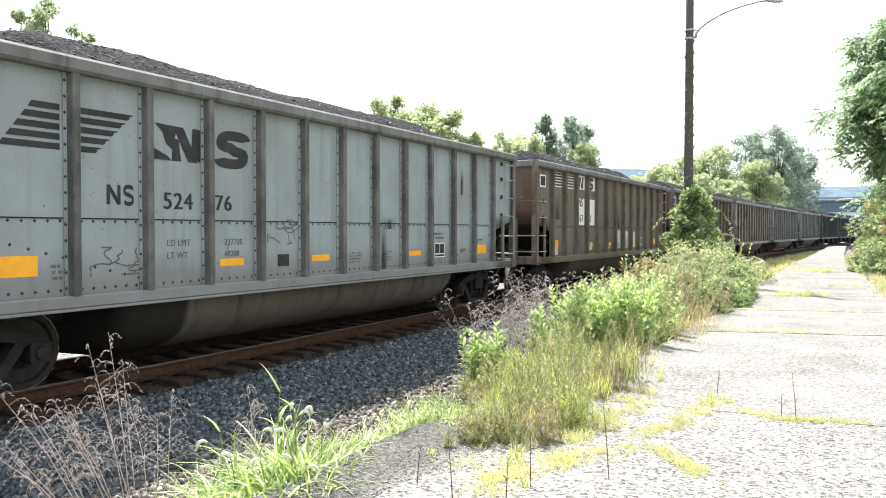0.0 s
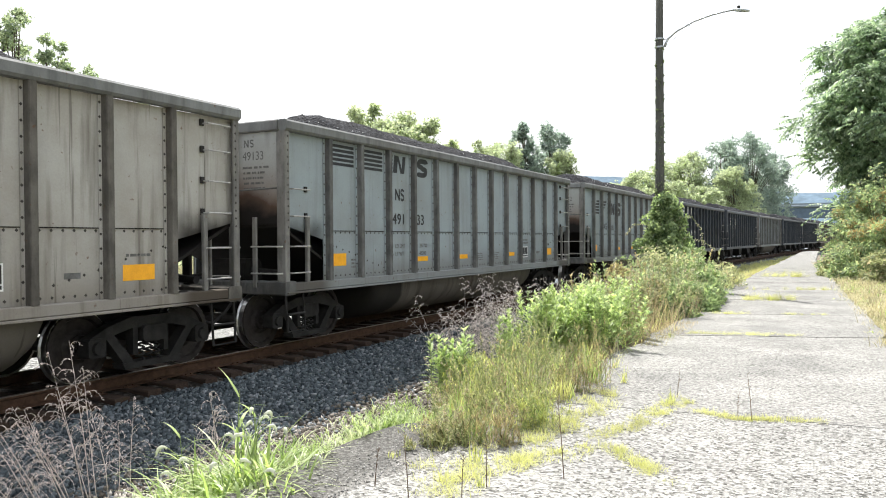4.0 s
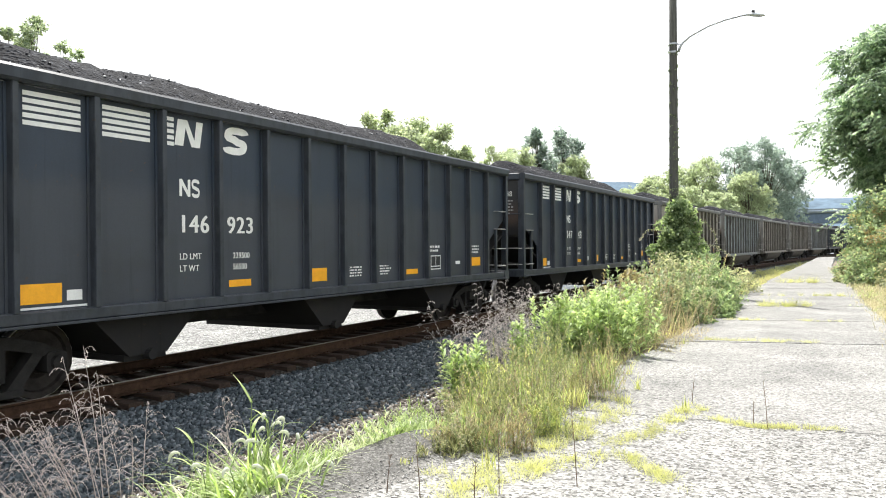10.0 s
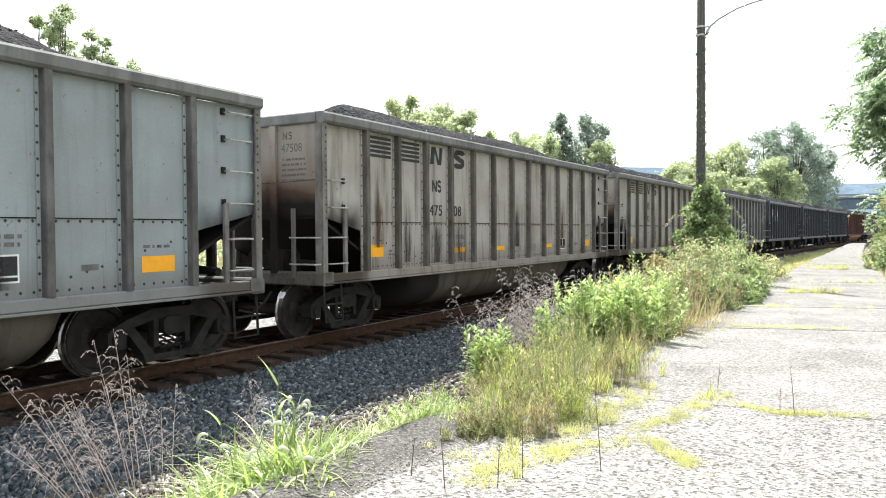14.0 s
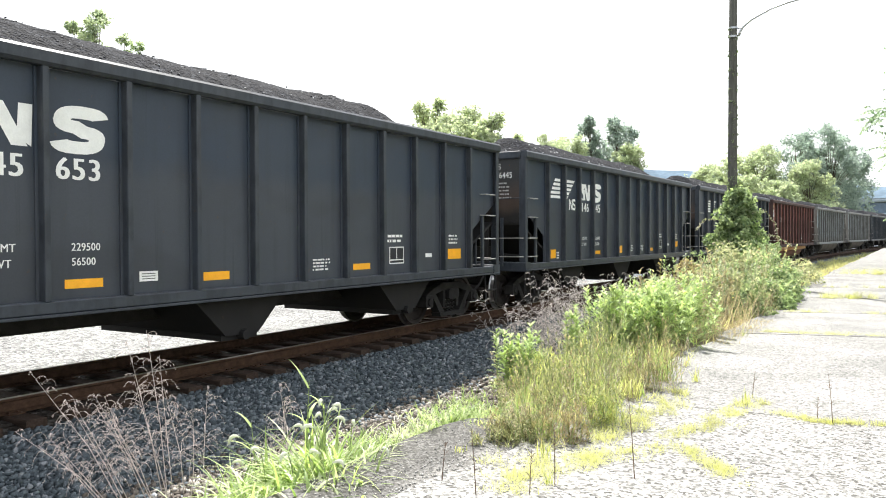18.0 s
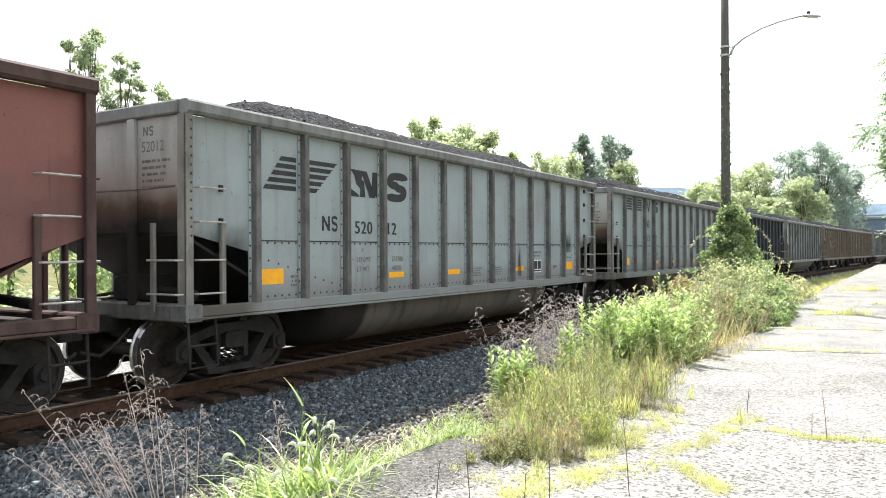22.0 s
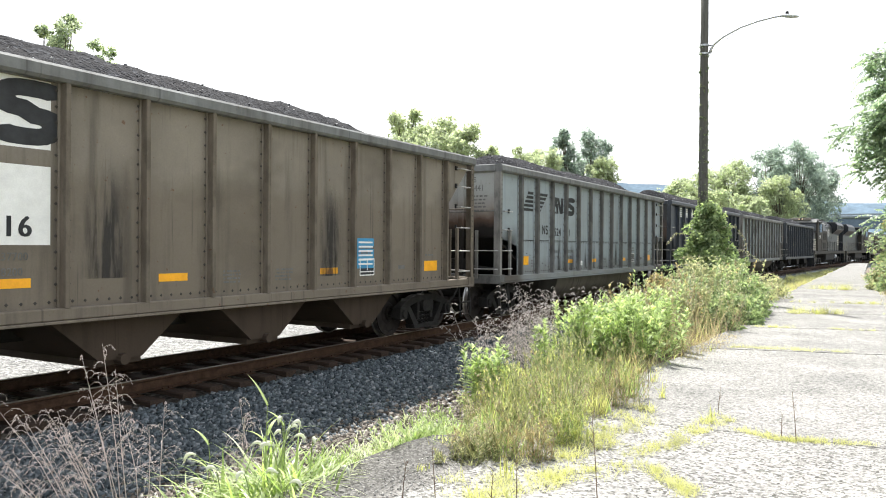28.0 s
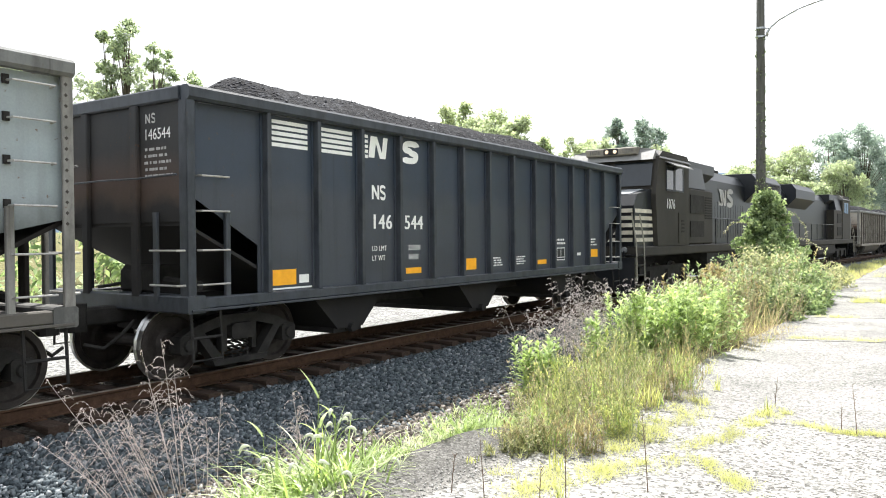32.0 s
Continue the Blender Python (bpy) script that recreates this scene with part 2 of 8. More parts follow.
BLACK = painted("black_paint", (0.037, 0.050, 0.072), (0.053, 0.064, 0.080), (0.08, 0.06, 0.05), 0.5, 0.35, rough=0.42, dust=(0.066, 0.071, 0.081))
BLACK_RIB = painted("black_rib_paint", (0.045, 0.054, 0.067), (0.065, 0.066, 0.068), (0.07, 0.055, 0.045), 0.5, 0.4, rough=0.45, mottle=0.5)
BLACK_END = painted("black_end_paint", (0.045, 0.048, 0.052), (0.06, 0.056, 0.052), RUST, 0.6, 0.4, soot_shade=0.6)
BROWN = painted("brown_paint", (0.198, 0.174, 0.143), (0.135, 0.119, 0.103), RUST, 0.7, 0.7, smoke=0.9)
TAN = painted("faded_tan_paint", (0.250, 0.224, 0.186), (0.15, 0.133, 0.112), RUST, 0.7, 0.6, dust=(0.16, 0.135, 0.105))
TAN_RIB = painted("faded_tan_rib_paint", (0.175, 0.152, 0.122), (0.12, 0.098, 0.078), RUST, 0.6, 0.5, mottle=0.5)
CHUTE = painted("sooty_chute_paint", (0.022, 0.022, 0.023), (0.04, 0.037, 0.033), (0.05, 0.035, 0.025), 0.5, 0.4)
CHUTE_BROWN = painted("dark_brown_chute_paint", (0.07, 0.052, 0.04), (0.05, 0.04, 0.03), RUST, 0.6, 0.5)
BROWN_RIB = painted("brown_rib_paint", (0.185, 0.158, 0.130), (0.12, 0.10, 0.085), RUST, 0.6, 0.5, mottle=0.7)
BROWN_END = painted("brown_end_paint", (0.15, 0.105, 0.08), (0.1, 0.075, 0.06), RUST, 0.6, 0.5, soot_shade=0.7)
RED = painted("oxide_red_paint", (0.235, 0.106, 0.096), (0.160, 0.082, 0.075), (0.09, 0.04, 0.035), 0.6, 0.4, dust=(0.165, 0.092, 0.086))
RED_RIB = painted("oxide_red_rib_paint", (0.088, 0.058, 0.054), (0.07, 0.05, 0.046), (0.08, 0.035, 0.03), 0.5, 0.4, mottle=0.5)
RED_END = painted("oxide_red_end_paint", (0.19, 0.092, 0.083), (0.12, 0.07, 0.063), RUST, 0.5, 0.4, soot_shade=0.6)
TUB = painted("tub_paint", (0.135, 0.122, 0.104), (0.07, 0.062, 0.052), RUST, 0.75, 0.7)


def dusted(m, edge):
    """Black brake dust over the leading end of a tub, up to a hard uneven edge."""
    nt = m.node_tree
    b = nt.nodes["Principled BSDF"]
    old = b.inputs["Base Color"].links[0].from_socket
    tc, sx = nt.nodes.new("ShaderNodeTexCoord"), nt.nodes.new("ShaderNodeSeparateXYZ")
    nt.links.new(tc.outputs["Object"], sx.inputs[0])
    along = both(nt, "ADD", sx.outputs["Y"], both(nt, "MULTIPLY", noise_at(nt, 2.0, 4).outputs[0], 0.35))
    nt.links.new(mix(nt, both(nt, "MULTIPLY", stepped(nt, along, edge + 0.25, edge + 0.12), 0.9), old, (0.018, 0.017, 0.016)), b.inputs["Base Color"])


dusted(TUB, -3.25)
TUB_DARK = painted("dark_tub_paint", (0.090, 0.082, 0.072), (0.045, 0.04, 0.036), RUST, 0.7, 0.6)
TUB_RED = painted("rusty_tub_paint", (0.17, 0.085, 0.058), (0.12, 0.075, 0.05), RUST, 0.8, 0.7)
TUB_LEDGE = painted("pale_rusty_ledge_paint", (0.46, 0.25, 0.11), (0.36, 0.24, 0.13), RUST, 0.8, 0.7)
IRON = plain("worn_grab_iron_paint", (0.40, 0.39, 0.37), 0.45, 0.3, 0.3, 8, 0)
STEEL = plain("sooty_cast_steel", (0.026, 0.025, 0.024), 0.8, 0.0, 0.4, 5)
WHEEL = plain("rusty_wheel_steel", (0.036, 0.031, 0.029), 0.6, 0.2, 0.4, 8)
TREAD = plain("worn_wheel_tread", (0.42, 0.42, 0.42), 0.32, 1.0, 0.3, 8)
# the two palest stops paint sun glints onto some of the lumps
COAL = island("coal_lumps_with_painted_glints", [(0.0, (0.03, 0.031, 0.036)), (0.55, (0.065, 0.067, 0.074)), (0.75, (0.17, 0.172, 0.18)), (0.9, (0.55, 0.55, 0.56))], 0.55, 0.6)
COAL_BED = stony("coal_bed", [(0.0, (0.006, 0.0065, 0.009)), (0.75, (0.014, 0.015, 0.020)), (1.0, (0.05, 0.053, 0.062))], 19, 1.0, 0.95)
ORANGE = plain("orange_reflective_panel", (0.95, 0.42, 0.012), 0.4, 0, 0.12, 9, 0, speck=0.06)
WHITE = plain("white_lettering_paint", (0.80, 0.81, 0.79), 0.55, 0, 0.08, 7, 0, speck=0.06)
FADED = plain("faded_lettering_paint", (0.38, 0.38, 0.37), 0.6, 0, 0.25, 9, 0, speck=0.06)
INK = plain("black_lettering_paint", (0.035, 0.037, 0.04), 0.55, 0, 0.3, 7, 0, speck=0.06)
INK_SOFT = plain("faded_black_lettering", (0.14, 0.14, 0.135), 0.6, 0, 0.3, 9, 0)
RIVET = plain("dark_rivet_heads", (0.055, 0.05, 0.045), 0.6, 0, 0.3, 9, 0)
PATCH = plain("pale_repainted_patch", (0.48, 0.52, 0.54), 0.6, 0, 0.25, 4, 0, speck=0.06)
GOLD = plain("faded_gold_lettering", (0.50, 0.34, 0.18), 0.6, 0, 0.3, 9, 0, speck=0.06)
BLUE = plain("blue_sticker", (0.06, 0.28, 0.50), 0.5, 0, 0.1, 9, 0)
RAIL = plain("rusty_rail_steel", (0.075, 0.043, 0.028), 0.75, 0.3, 0.35, 10)
RAILHEAD = plain("worn_rail_head", (0.20, 0.165, 0.14), 0.45, 0.7, 0.25, 12, 0)
TIE = plain("weathered_timber_tie", (0.05, 0.034, 0.026), 0.9, 0, 0.4, 5, 0.6, 40, (1, 8, 8))
BALLAST = stony("ballast_bed", [(0.0, (0.040, 0.052, 0.061)), (0.7, (0.136, 0.164, 0.184)), (1.0, (0.40, 0.41, 0.43))], 17, 1.0, 0.9, 0.3, 0.05)
STONE = island("ballast_stone", [(0.0, (0.040, 0.050, 0.058)), (0.8, (0.128, 0.152, 0.168)), (1.0, (0.27, 0.285, 0.30))])
STONE_BROWN = island("dusty_brown_ballast_stone", [(0.0, (0.07, 0.058, 0.048)), (0.75, (0.20, 0.178, 0.155)), (1.0, (0.42, 0.40, 0.37))])
# ballast beyond the track, with strong sunlight put into its paler colour
GRAVEL = stony("gravel_paled_for_sun", [(0.0, (0.10, 0.10, 0.10)), (0.5, (0.27, 0.27, 0.265)), (1.0, (0.46, 0.46, 0.45))], 19, 1.0, 0.9, 0.3, 0.05)
# brown-black trackbed, its colour also deepened for the shade under the cars
UNDER_TRAIN = stony("brown_ballast_darkened_for_shade", [(0.0, (0.022, 0.019, 0.017)), (0.7, (0.06, 0.052, 0.045)), (1.0, (0.12, 0.11, 0.10))], 17, 1.0, 0.9, 0.3, 0.05)
DIRT = stony("dry_soil", [(0.0, (0.14, 0.115, 0.085)), (1.0, (0.28, 0.24, 0.19))], 30, 0.6, 0.95, 0.4)
PAVING = stony("coarse_exposed_aggregate_concrete", [(0.0, (0.075, 0.072, 0.067)), (0.16, (0.15, 0.147, 0.14)), (0.45, (0.265, 0.261, 0.25)), (1.0, (0.42, 0.416, 0.40))], 46, 0.85, 0.95, 0.20, 0.018)
PAVING_FINE = stony("worn_sandy_concrete", [(0.0, (0.10, 0.097, 0.092)), (0.25, (0.20, 0.197, 0.19)), (1.0, (0.37, 0.365, 0.35))], 50, 0.7, 0.95, 0.28, 0.016)
ASPHALT = stony("grey_patched_asphalt", [(0.0, (0.07, 0.067, 0.063)), (0.6, (0.135, 0.131, 0.125)), (1.0, (0.24, 0.235, 0.225))], 60, 0.5, 0.95, 0.5, 0.01)


def sanded(m):
    """A worn film of pale sand that drifts from the road over the asphalt."""
    nt = m.node_tree
    b = nt.nodes["Principled BSDF"]
    old = b.inputs["Base Color"].links[0].from_socket
    tc, sx = nt.nodes.new("ShaderNodeTexCoord"), nt.nodes.new("ShaderNodeSeparateXYZ")
    nt.links.new(tc.outputs["Object"], sx.inputs[0])
    drift = both(nt, "ADD", sx.outputs["X"], both(nt, "MULTIPLY", noise_at(nt, 2.2, 6, shift=False).outputs[0], 0.7))
    specks = noise_at(nt, 38, 4, shift=False)
    film = both(nt, "MULTIPLY", stepped(nt, drift, -2.62, -2.05), stepped(nt, specks.outputs[0], 0.34, 0.62))
    nt.links.new(mix(nt, film, old, (0.33, 0.32, 0.30)), b.inputs["Base Color"])


sanded(ASPHALT)
FIELD = stony("dry_grass_ground", [(0.0, (0.10, 0.105, 0.04)), (1.0, (0.21, 0.19, 0.085))], 25, 0.5, 0.95, 0.45)
WOOD = plain("grey_weathered_pole_wood", (0.095, 0.095, 0.085), 0.9, 0, 0.35, 3, 0.5, 30, (6, 6, 0.5))
GALV = plain("dull_galvanised_steel", (0.42, 0.44, 0.46), 0.45, 0.8, 0.15, 8, 0)
LAMP_PAINT = plain("pale_grey_lamp_paint", (0.55, 0.59, 0.63), 0.45, 0, 0.1, 8, 0)
BARK = plain("grey_brown_bark", (0.11, 0.09, 0.07), 0.95, 0, 0.4, 4, 0.8, 25, (4, 4, 0.7))


# ---- mesh helpers ----
class Shape:
    """Collects faces for one mesh."""

    def __init__(self):
        self.v, self.f = [], []

    def add(self, verts, faces):
        n = len(self.v)
        self.v += [tuple(p) for p in verts]
        self.f += [tuple(i + n for i in f) for f in faces]
        return self

    def box(self, x0, x1, y0, y1, z0, z1):
        c = [(x, y, z) for x in (x0, x1) for y in (y0, y1) for z in (z0, z1)]
        return self.add(c, [(0, 1, 3, 2), (4, 6, 7, 5), (0, 4, 5, 1), (2, 3, 7, 6), (0, 2, 6, 4), (1, 5, 7, 3)])

    def prism(self, poly, a, b, axis="x"):
        """A polygon drawn out from a to b along an axis; poly lists the other two coordinates in order."""
        def at(p, q):
            return {"x": (q, p[0], p[1]), "y": (p[0], q, p[1]), "z": (p[0], p[1], q)}[axis]
        n = len(poly)
        return self.add([at(p, a) for p in poly] + [at(p, b) for p in poly],
                        [tuple(range(n - 1, -1, -1)), tuple(range(n, 2 * n))] + [(i, (i + 1) % n, n + (i + 1) % n, n + i) for i in range(n)])

    def rounded(self, x0, x1, y0, y1, z0, z1, r=0.01, axis="z"):
        """A box with its four long edges cut."""
        (a0, a1), (b0, b1), (c0, c1) = {"z": ((x0, x1), (y0, y1), (z0, z1)), "x": ((y0, y1), (z0, z1), (x0, x1)), "y": ((x0, x1), (z0, z1), (y0, y1))}[axis]
        poly = [(a0 + r, b0), (a1 - r, b0), (a1, b0 + r), (a1, b1 - r), (a1 - r, b1), (a0 + r, b1), (a0, b1 - r), (a0, b0 + r)]
        return self.prism(poly, c0, c1, axis)

    def tube(self, path, radii, n=8, caps=True):
        path = [Vector(p) for p in path]
        if not hasattr(radii, "__len__"):
            radii = [radii] * len(path)
        base = len(self.v)
        side = None
        for i, p in enumerate(path):
            d = (path[min(i + 1, len(path) - 1)] - path[max(i - 1, 0)]).normalized()
            if side is None:
                side = d.orthogonal().normalized()
            side = (side - d * side.dot(d)).normalized()
            up = d.cross(side)
            for k in range(n):
                a = 2 * math.pi * k / n
                self.v.append(tuple(p + radii[i] * (math.cos(a) * side + math.sin(a) * up)))
        for i in range(len(path) - 1):
            for k in range(n):
                k2 = (k + 1) % n
                self.f.append((base + i * n + k, base + i * n + k2, base + (i + 1) * n + k2, base + (i + 1) * n + k))
        if caps:
            self.f.append(tuple(base + k for k in range(n - 1, -1, -1)))
            self.f.append(tuple(base + (len(path) - 1) * n + k for k in range(n)))
        return self

    def lathe(self, profile, n=24, axis="x", at=(0, 0, 0)):
        """A closed profile of (along, radius) turned about an axis."""
        base, m = len(self.v), len(profile)
        for k in range(n):
            a = 2 * math.pi * k / n
            for u, r in profile:
                p = {"x": (u, r * math.cos(a), r * math.sin(a)), "y": (r * math.cos(a), u, r * math.sin(a)), "z": (r * math.cos(a), r * math.sin(a), u)}[axis]
                self.v.append((p[0] + at[0], p[1] + at[1], p[2] + at[2]))
        for k in range(n):
            k2 = (k + 1) % n
            for j in range(m):
                j2 = (j + 1) % m
                self.f.append((base + k * m + j, base + k * m + j2, base + k2 * m + j2, base + k2 * m + j))
        return self

    def mesh(self, name, material, smooth=False):
        me = bpy.data.meshes.new(name)
        me.from_pydata(self.v, [], self.f)
        bm = bmesh.new()
        bm.from_mesh(me)
        bmesh.ops.recalc_face_normals(bm, faces=bm.faces)
        bm.to_mesh(me)
        bm.free()
        me.materials.append(material)
        if smooth:
            me.shade_smooth()
        return me


def part(name, shape, material, parent=None, label="", smooth=False, kind="", at=None):
    """Links a shape, or a mesh that is made already, as one object under a thing or a part."""
    me = shape if isinstance(shape, bpy.types.Mesh) else shape.mesh(name, material, smooth)
    ob = new(name, me)
    if parent:
        ob.parent = parent
    if at is not None:
        ob.matrix_basis = at
    return tagged(ob, label=label, kind=kind)


def thing(name, label, category, group="", kind="", at=None):
    ob = new(name)
    ob.empty_display_size = 0.2
    if at is not None:
        ob.matrix_basis = at
    return tagged(ob, label, category, group, kind)


def cards(points, dirs, ups, length, width, bend=0.0, taper=0.25):
    """Leaf blades as folded strips of four triangles: numpy rows of root, direction, side and sizes."""
    n = len(points)
    side = np.cross(dirs, ups)
    side /= np.linalg.norm(side, axis=1, keepdims=True) + 1e-9
    nor = np.cross(side, dirs)
    L, W = np.broadcast_to(length, n)[:, None], np.broadcast_to(width, n)[:, None]
    a = points
    mid = points + dirs * L * 0.5 + nor * L * bend * 0.4
    tip = points + dirs * L - nor * L * bend
    v = np.stack([a, mid - side * W / 2, mid + side * W / 2, tip, ], 1).reshape(-1, 3)
    base = np.arange(n)[:, None] * 4
    f = np.concatenate([base + [0, 2, 1], base + [1, 2, 3]], 1).reshape(-1, 3)
    return v, f


def blades(points, dirs, length, width, droop, segs=4):
    """Grass blades: tapered strips that bow over. droop is how far the tip sinks as a share of the length."""
    n = len(points)
    L, W, D = (np.broadcast_to(q, n)[:, None] for q in (length, width, droop))
    flat = dirs.copy()
    flat[:, 2] = 0
    flat /= np.linalg.norm(flat, axis=1, keepdims=True) + 1e-9
    side = np.stack([-flat[:, 1], flat[:, 0], 0 * flat[:, 0]], 1)
    rows = []
    for k in range(segs + 1):
        s = k / segs
        c = points + dirs * L * s + flat * L * D * s ** 2 * 0.6 - np.array([0, 0, 1]) * L * D * s ** 2.2
        w = W * (1 - s) ** 0.7 * (0.75 + 0.5 * math.sin(math.pi * min(1, s * 1.3)))
        rows += [c - side * w / 2, c + side * w / 2]
    v = np.stack(rows, 1).reshape(-1, 3)
    m = 2 * (segs + 1)
    base = np.arange(n)[:, None] * m
    f = np.concatenate([base + [2 * k, 2 * k + 1, 2 * k + 3, 2 * k + 2] for k in range(segs)], 1).reshape(-1, 4)
    return v, f


def soup(name, v, f, material, smooth=False):
    """A mesh from numpy rows of places and of equal-sided faces."""
    me = bpy.data.meshes.new(name)
    v, f = np.asarray(v, np.float32), np.asarray(f, np.int32)
    k = f.shape[1]
    me.vertices.add(len(v))
    me.vertices.foreach_set("co", v.ravel())
    me.loops.add(f.size)
    me.loops.foreach_set("vertex_index", f.ravel())
    me.polygons.add(len(f))
    me.polygons.foreach_set("loop_start", np.arange(len(f), dtype=np.int32) * k)
    me.update(calc_edges=True)
    me.validate()
    me.materials.append(material)
    if smooth:
        me.shade_smooth()
    return me


def join(sets):
    """Joins (v, f) rows into one."""
    vs, fs, n = [], [], 0
    for v, f in sets:
        vs.append(v)
        fs.append(f + n)
        n += len(v)
    return np.concatenate(vs), np.concatenate(fs)


rng = np.random.default_rng(7)


def unit(v):
    return v / (np.linalg.norm(v, axis=-1, keepdims=True) + 1e-9)


def glyphs(chars):
    """The built-in font's shapes at size 1, with each one's advance."""
    jobs = [c for c in chars] + [c + "I" for c in chars] + ["I"]
    obs = []
    for text in jobs:
        cu = bpy.data.curves.new("glyph", "FONT")
        cu.body, cu.size, cu.resolution_u = text, 1.0, 3
        ob = bpy.data.objects.new("glyph", cu)
        scene.collection.objects.link(ob)
        obs.append(ob)
    dg = bpy.context.evaluated_depsgraph_get()
    got = []
    for ob in obs:
        me = bpy.data.meshes.new_from_object(ob.evaluated_get(dg))
        got.append(([tuple(p.co)[:2] for p in me.vertices], [tuple(p.vertices) for p in me.polygons]))
        bpy.data.meshes.remove(me)
    for ob in obs:
        cu = ob.data
        bpy.data.objects.remove(ob)
        bpy.data.curves.remove(cu)
    n, last = len(chars), max(p[0] for p in got[-1][0])
    return {c: (*got[i], max(p[0] for p in got[n + i][0]) - last) for i, c in enumerate(chars)}


GLYPHS = glyphs("0123456789LDMTWGRX")


def lettering(text, size, bold=0.0, wide=0.0):
    """A line of the built-in font as flat rows: verts, faces, width. Baseline at 0, x to the right."""
    v, f, x = [], [], 0.0
    for c in text:
        if c == " ":
            x += 0.3
            continue
        gv, gf, adv = GLYPHS[c]
        for k, dx in enumerate((0.0, bold * 0.5, bold) if bold else (0.0,)):
            n = len(v)
            v += [((x + p[0] + dx) * size, p[1] * size, 0.0002 * k) for p in gv]
            f += [tuple(i + n for i in q) for q in gf]
        x += adv + bold + wide
    return v, f, x * size


# ---- the place: track, ground, road ----
RZ = -0.19                 # top of the rails
TX = -9.27                 # middle of the track beside the camera


def bow(y):
    """How far the track has swung to the right at y."""
    u = max(0.0, y - 8.0)
    return u * u / 2000.0 if u < 112 else 6.272 + (u - 112) * 0.112


def track_pose(y, z=RZ):
    return pose(TX + bow(y), y, z, 0, 0, -math.degrees(math.atan(min(112.0, max(0.0, y - 8.0)) / 1000.0)))


PROFILE = [(-400, 6.0), (-120, 1.0), (-40, -0.4), (-14, -0.75), (-9, -0.6), (-4.2, -0.60), (-1.9, -0.50), (-1.2, -0.435), (-0.95, -0.41), (0.95, -0.41), (1.2, -0.435), (1.55, -0.485),
           (2.2, -0.60), (3.1, -0.74), (3.9, -0.84), (4.5, -0.78), (5.2, -0.42), (5.9, -0.12), (6.5, -0.055), (12, -0.05), (40, 0.1), (400, 8.0)]


def ground_z(x, y):
    w = x - TX - bow(y)
    return float(np.interp(w, [p[0] for p in PROFILE], [p[1] for p in PROFILE]))


def make_ground():
    ws = sorted({*(p[0] for p in PROFILE), *np.arange(-9, 7, 0.28).round(3), -1500, -800, -250, -80, -60, -28, -20, 9, 15, 20, 28, 60, 90, 150, 250, 800, 1500})
    ys = [-1500, -600, -250, -120, -60, -40, -25, -15, -10, -6, *np.arange(-3, 24, 0.28), *np.arange(24, 60, 1.2), *np.arange(60, 180, 5), 220, 300, 420, 700, 1200, 2500]
    v, f, mats = [], [], []
    for y in ys:
        cx = TX + bow(y)
        for w in ws:
            x = cx + w
            z = float(np.interp(w, [p[0] for p in PROFILE], [p[1] for p in PROFILE]))
            near = 1.0 if abs(w) < 30 else 3.0
            z += near * 0.02 * noise.noise((x * 1.3, y * 1.3, 0)) * (0.3 if 6.4 < w < 11 else 1.0)
            v.append((x, y, z))
    n = len(ws)
    for j in range(len(ys) - 1):
        for i in range(n - 1):
            f.append((j * n + i, j * n + i + 1, (j + 1) * n + i + 1, (j + 1) * n + i))
            w, y_at = (ws[i] + ws[i + 1]) / 2, ys[j]
            # 3 has the train's shade in its colour, 4 the sunlight beyond
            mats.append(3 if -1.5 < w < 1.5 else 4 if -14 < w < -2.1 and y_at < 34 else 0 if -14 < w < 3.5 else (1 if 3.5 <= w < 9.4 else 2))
    me = bpy.data.meshes.new("ground")
    me.from_pydata(v, [], f)
    for m in (BALLAST, DIRT, FIELD, UNDER_TRAIN, GRAVEL):
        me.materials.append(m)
    me.polygons.foreach_set("material_index", mats)
    me.shade_smooth()
    tagged(new("ground", me), "grey ballast beside the track, dry soil and grassland beyond", "ground", kind="structure")


make_ground()


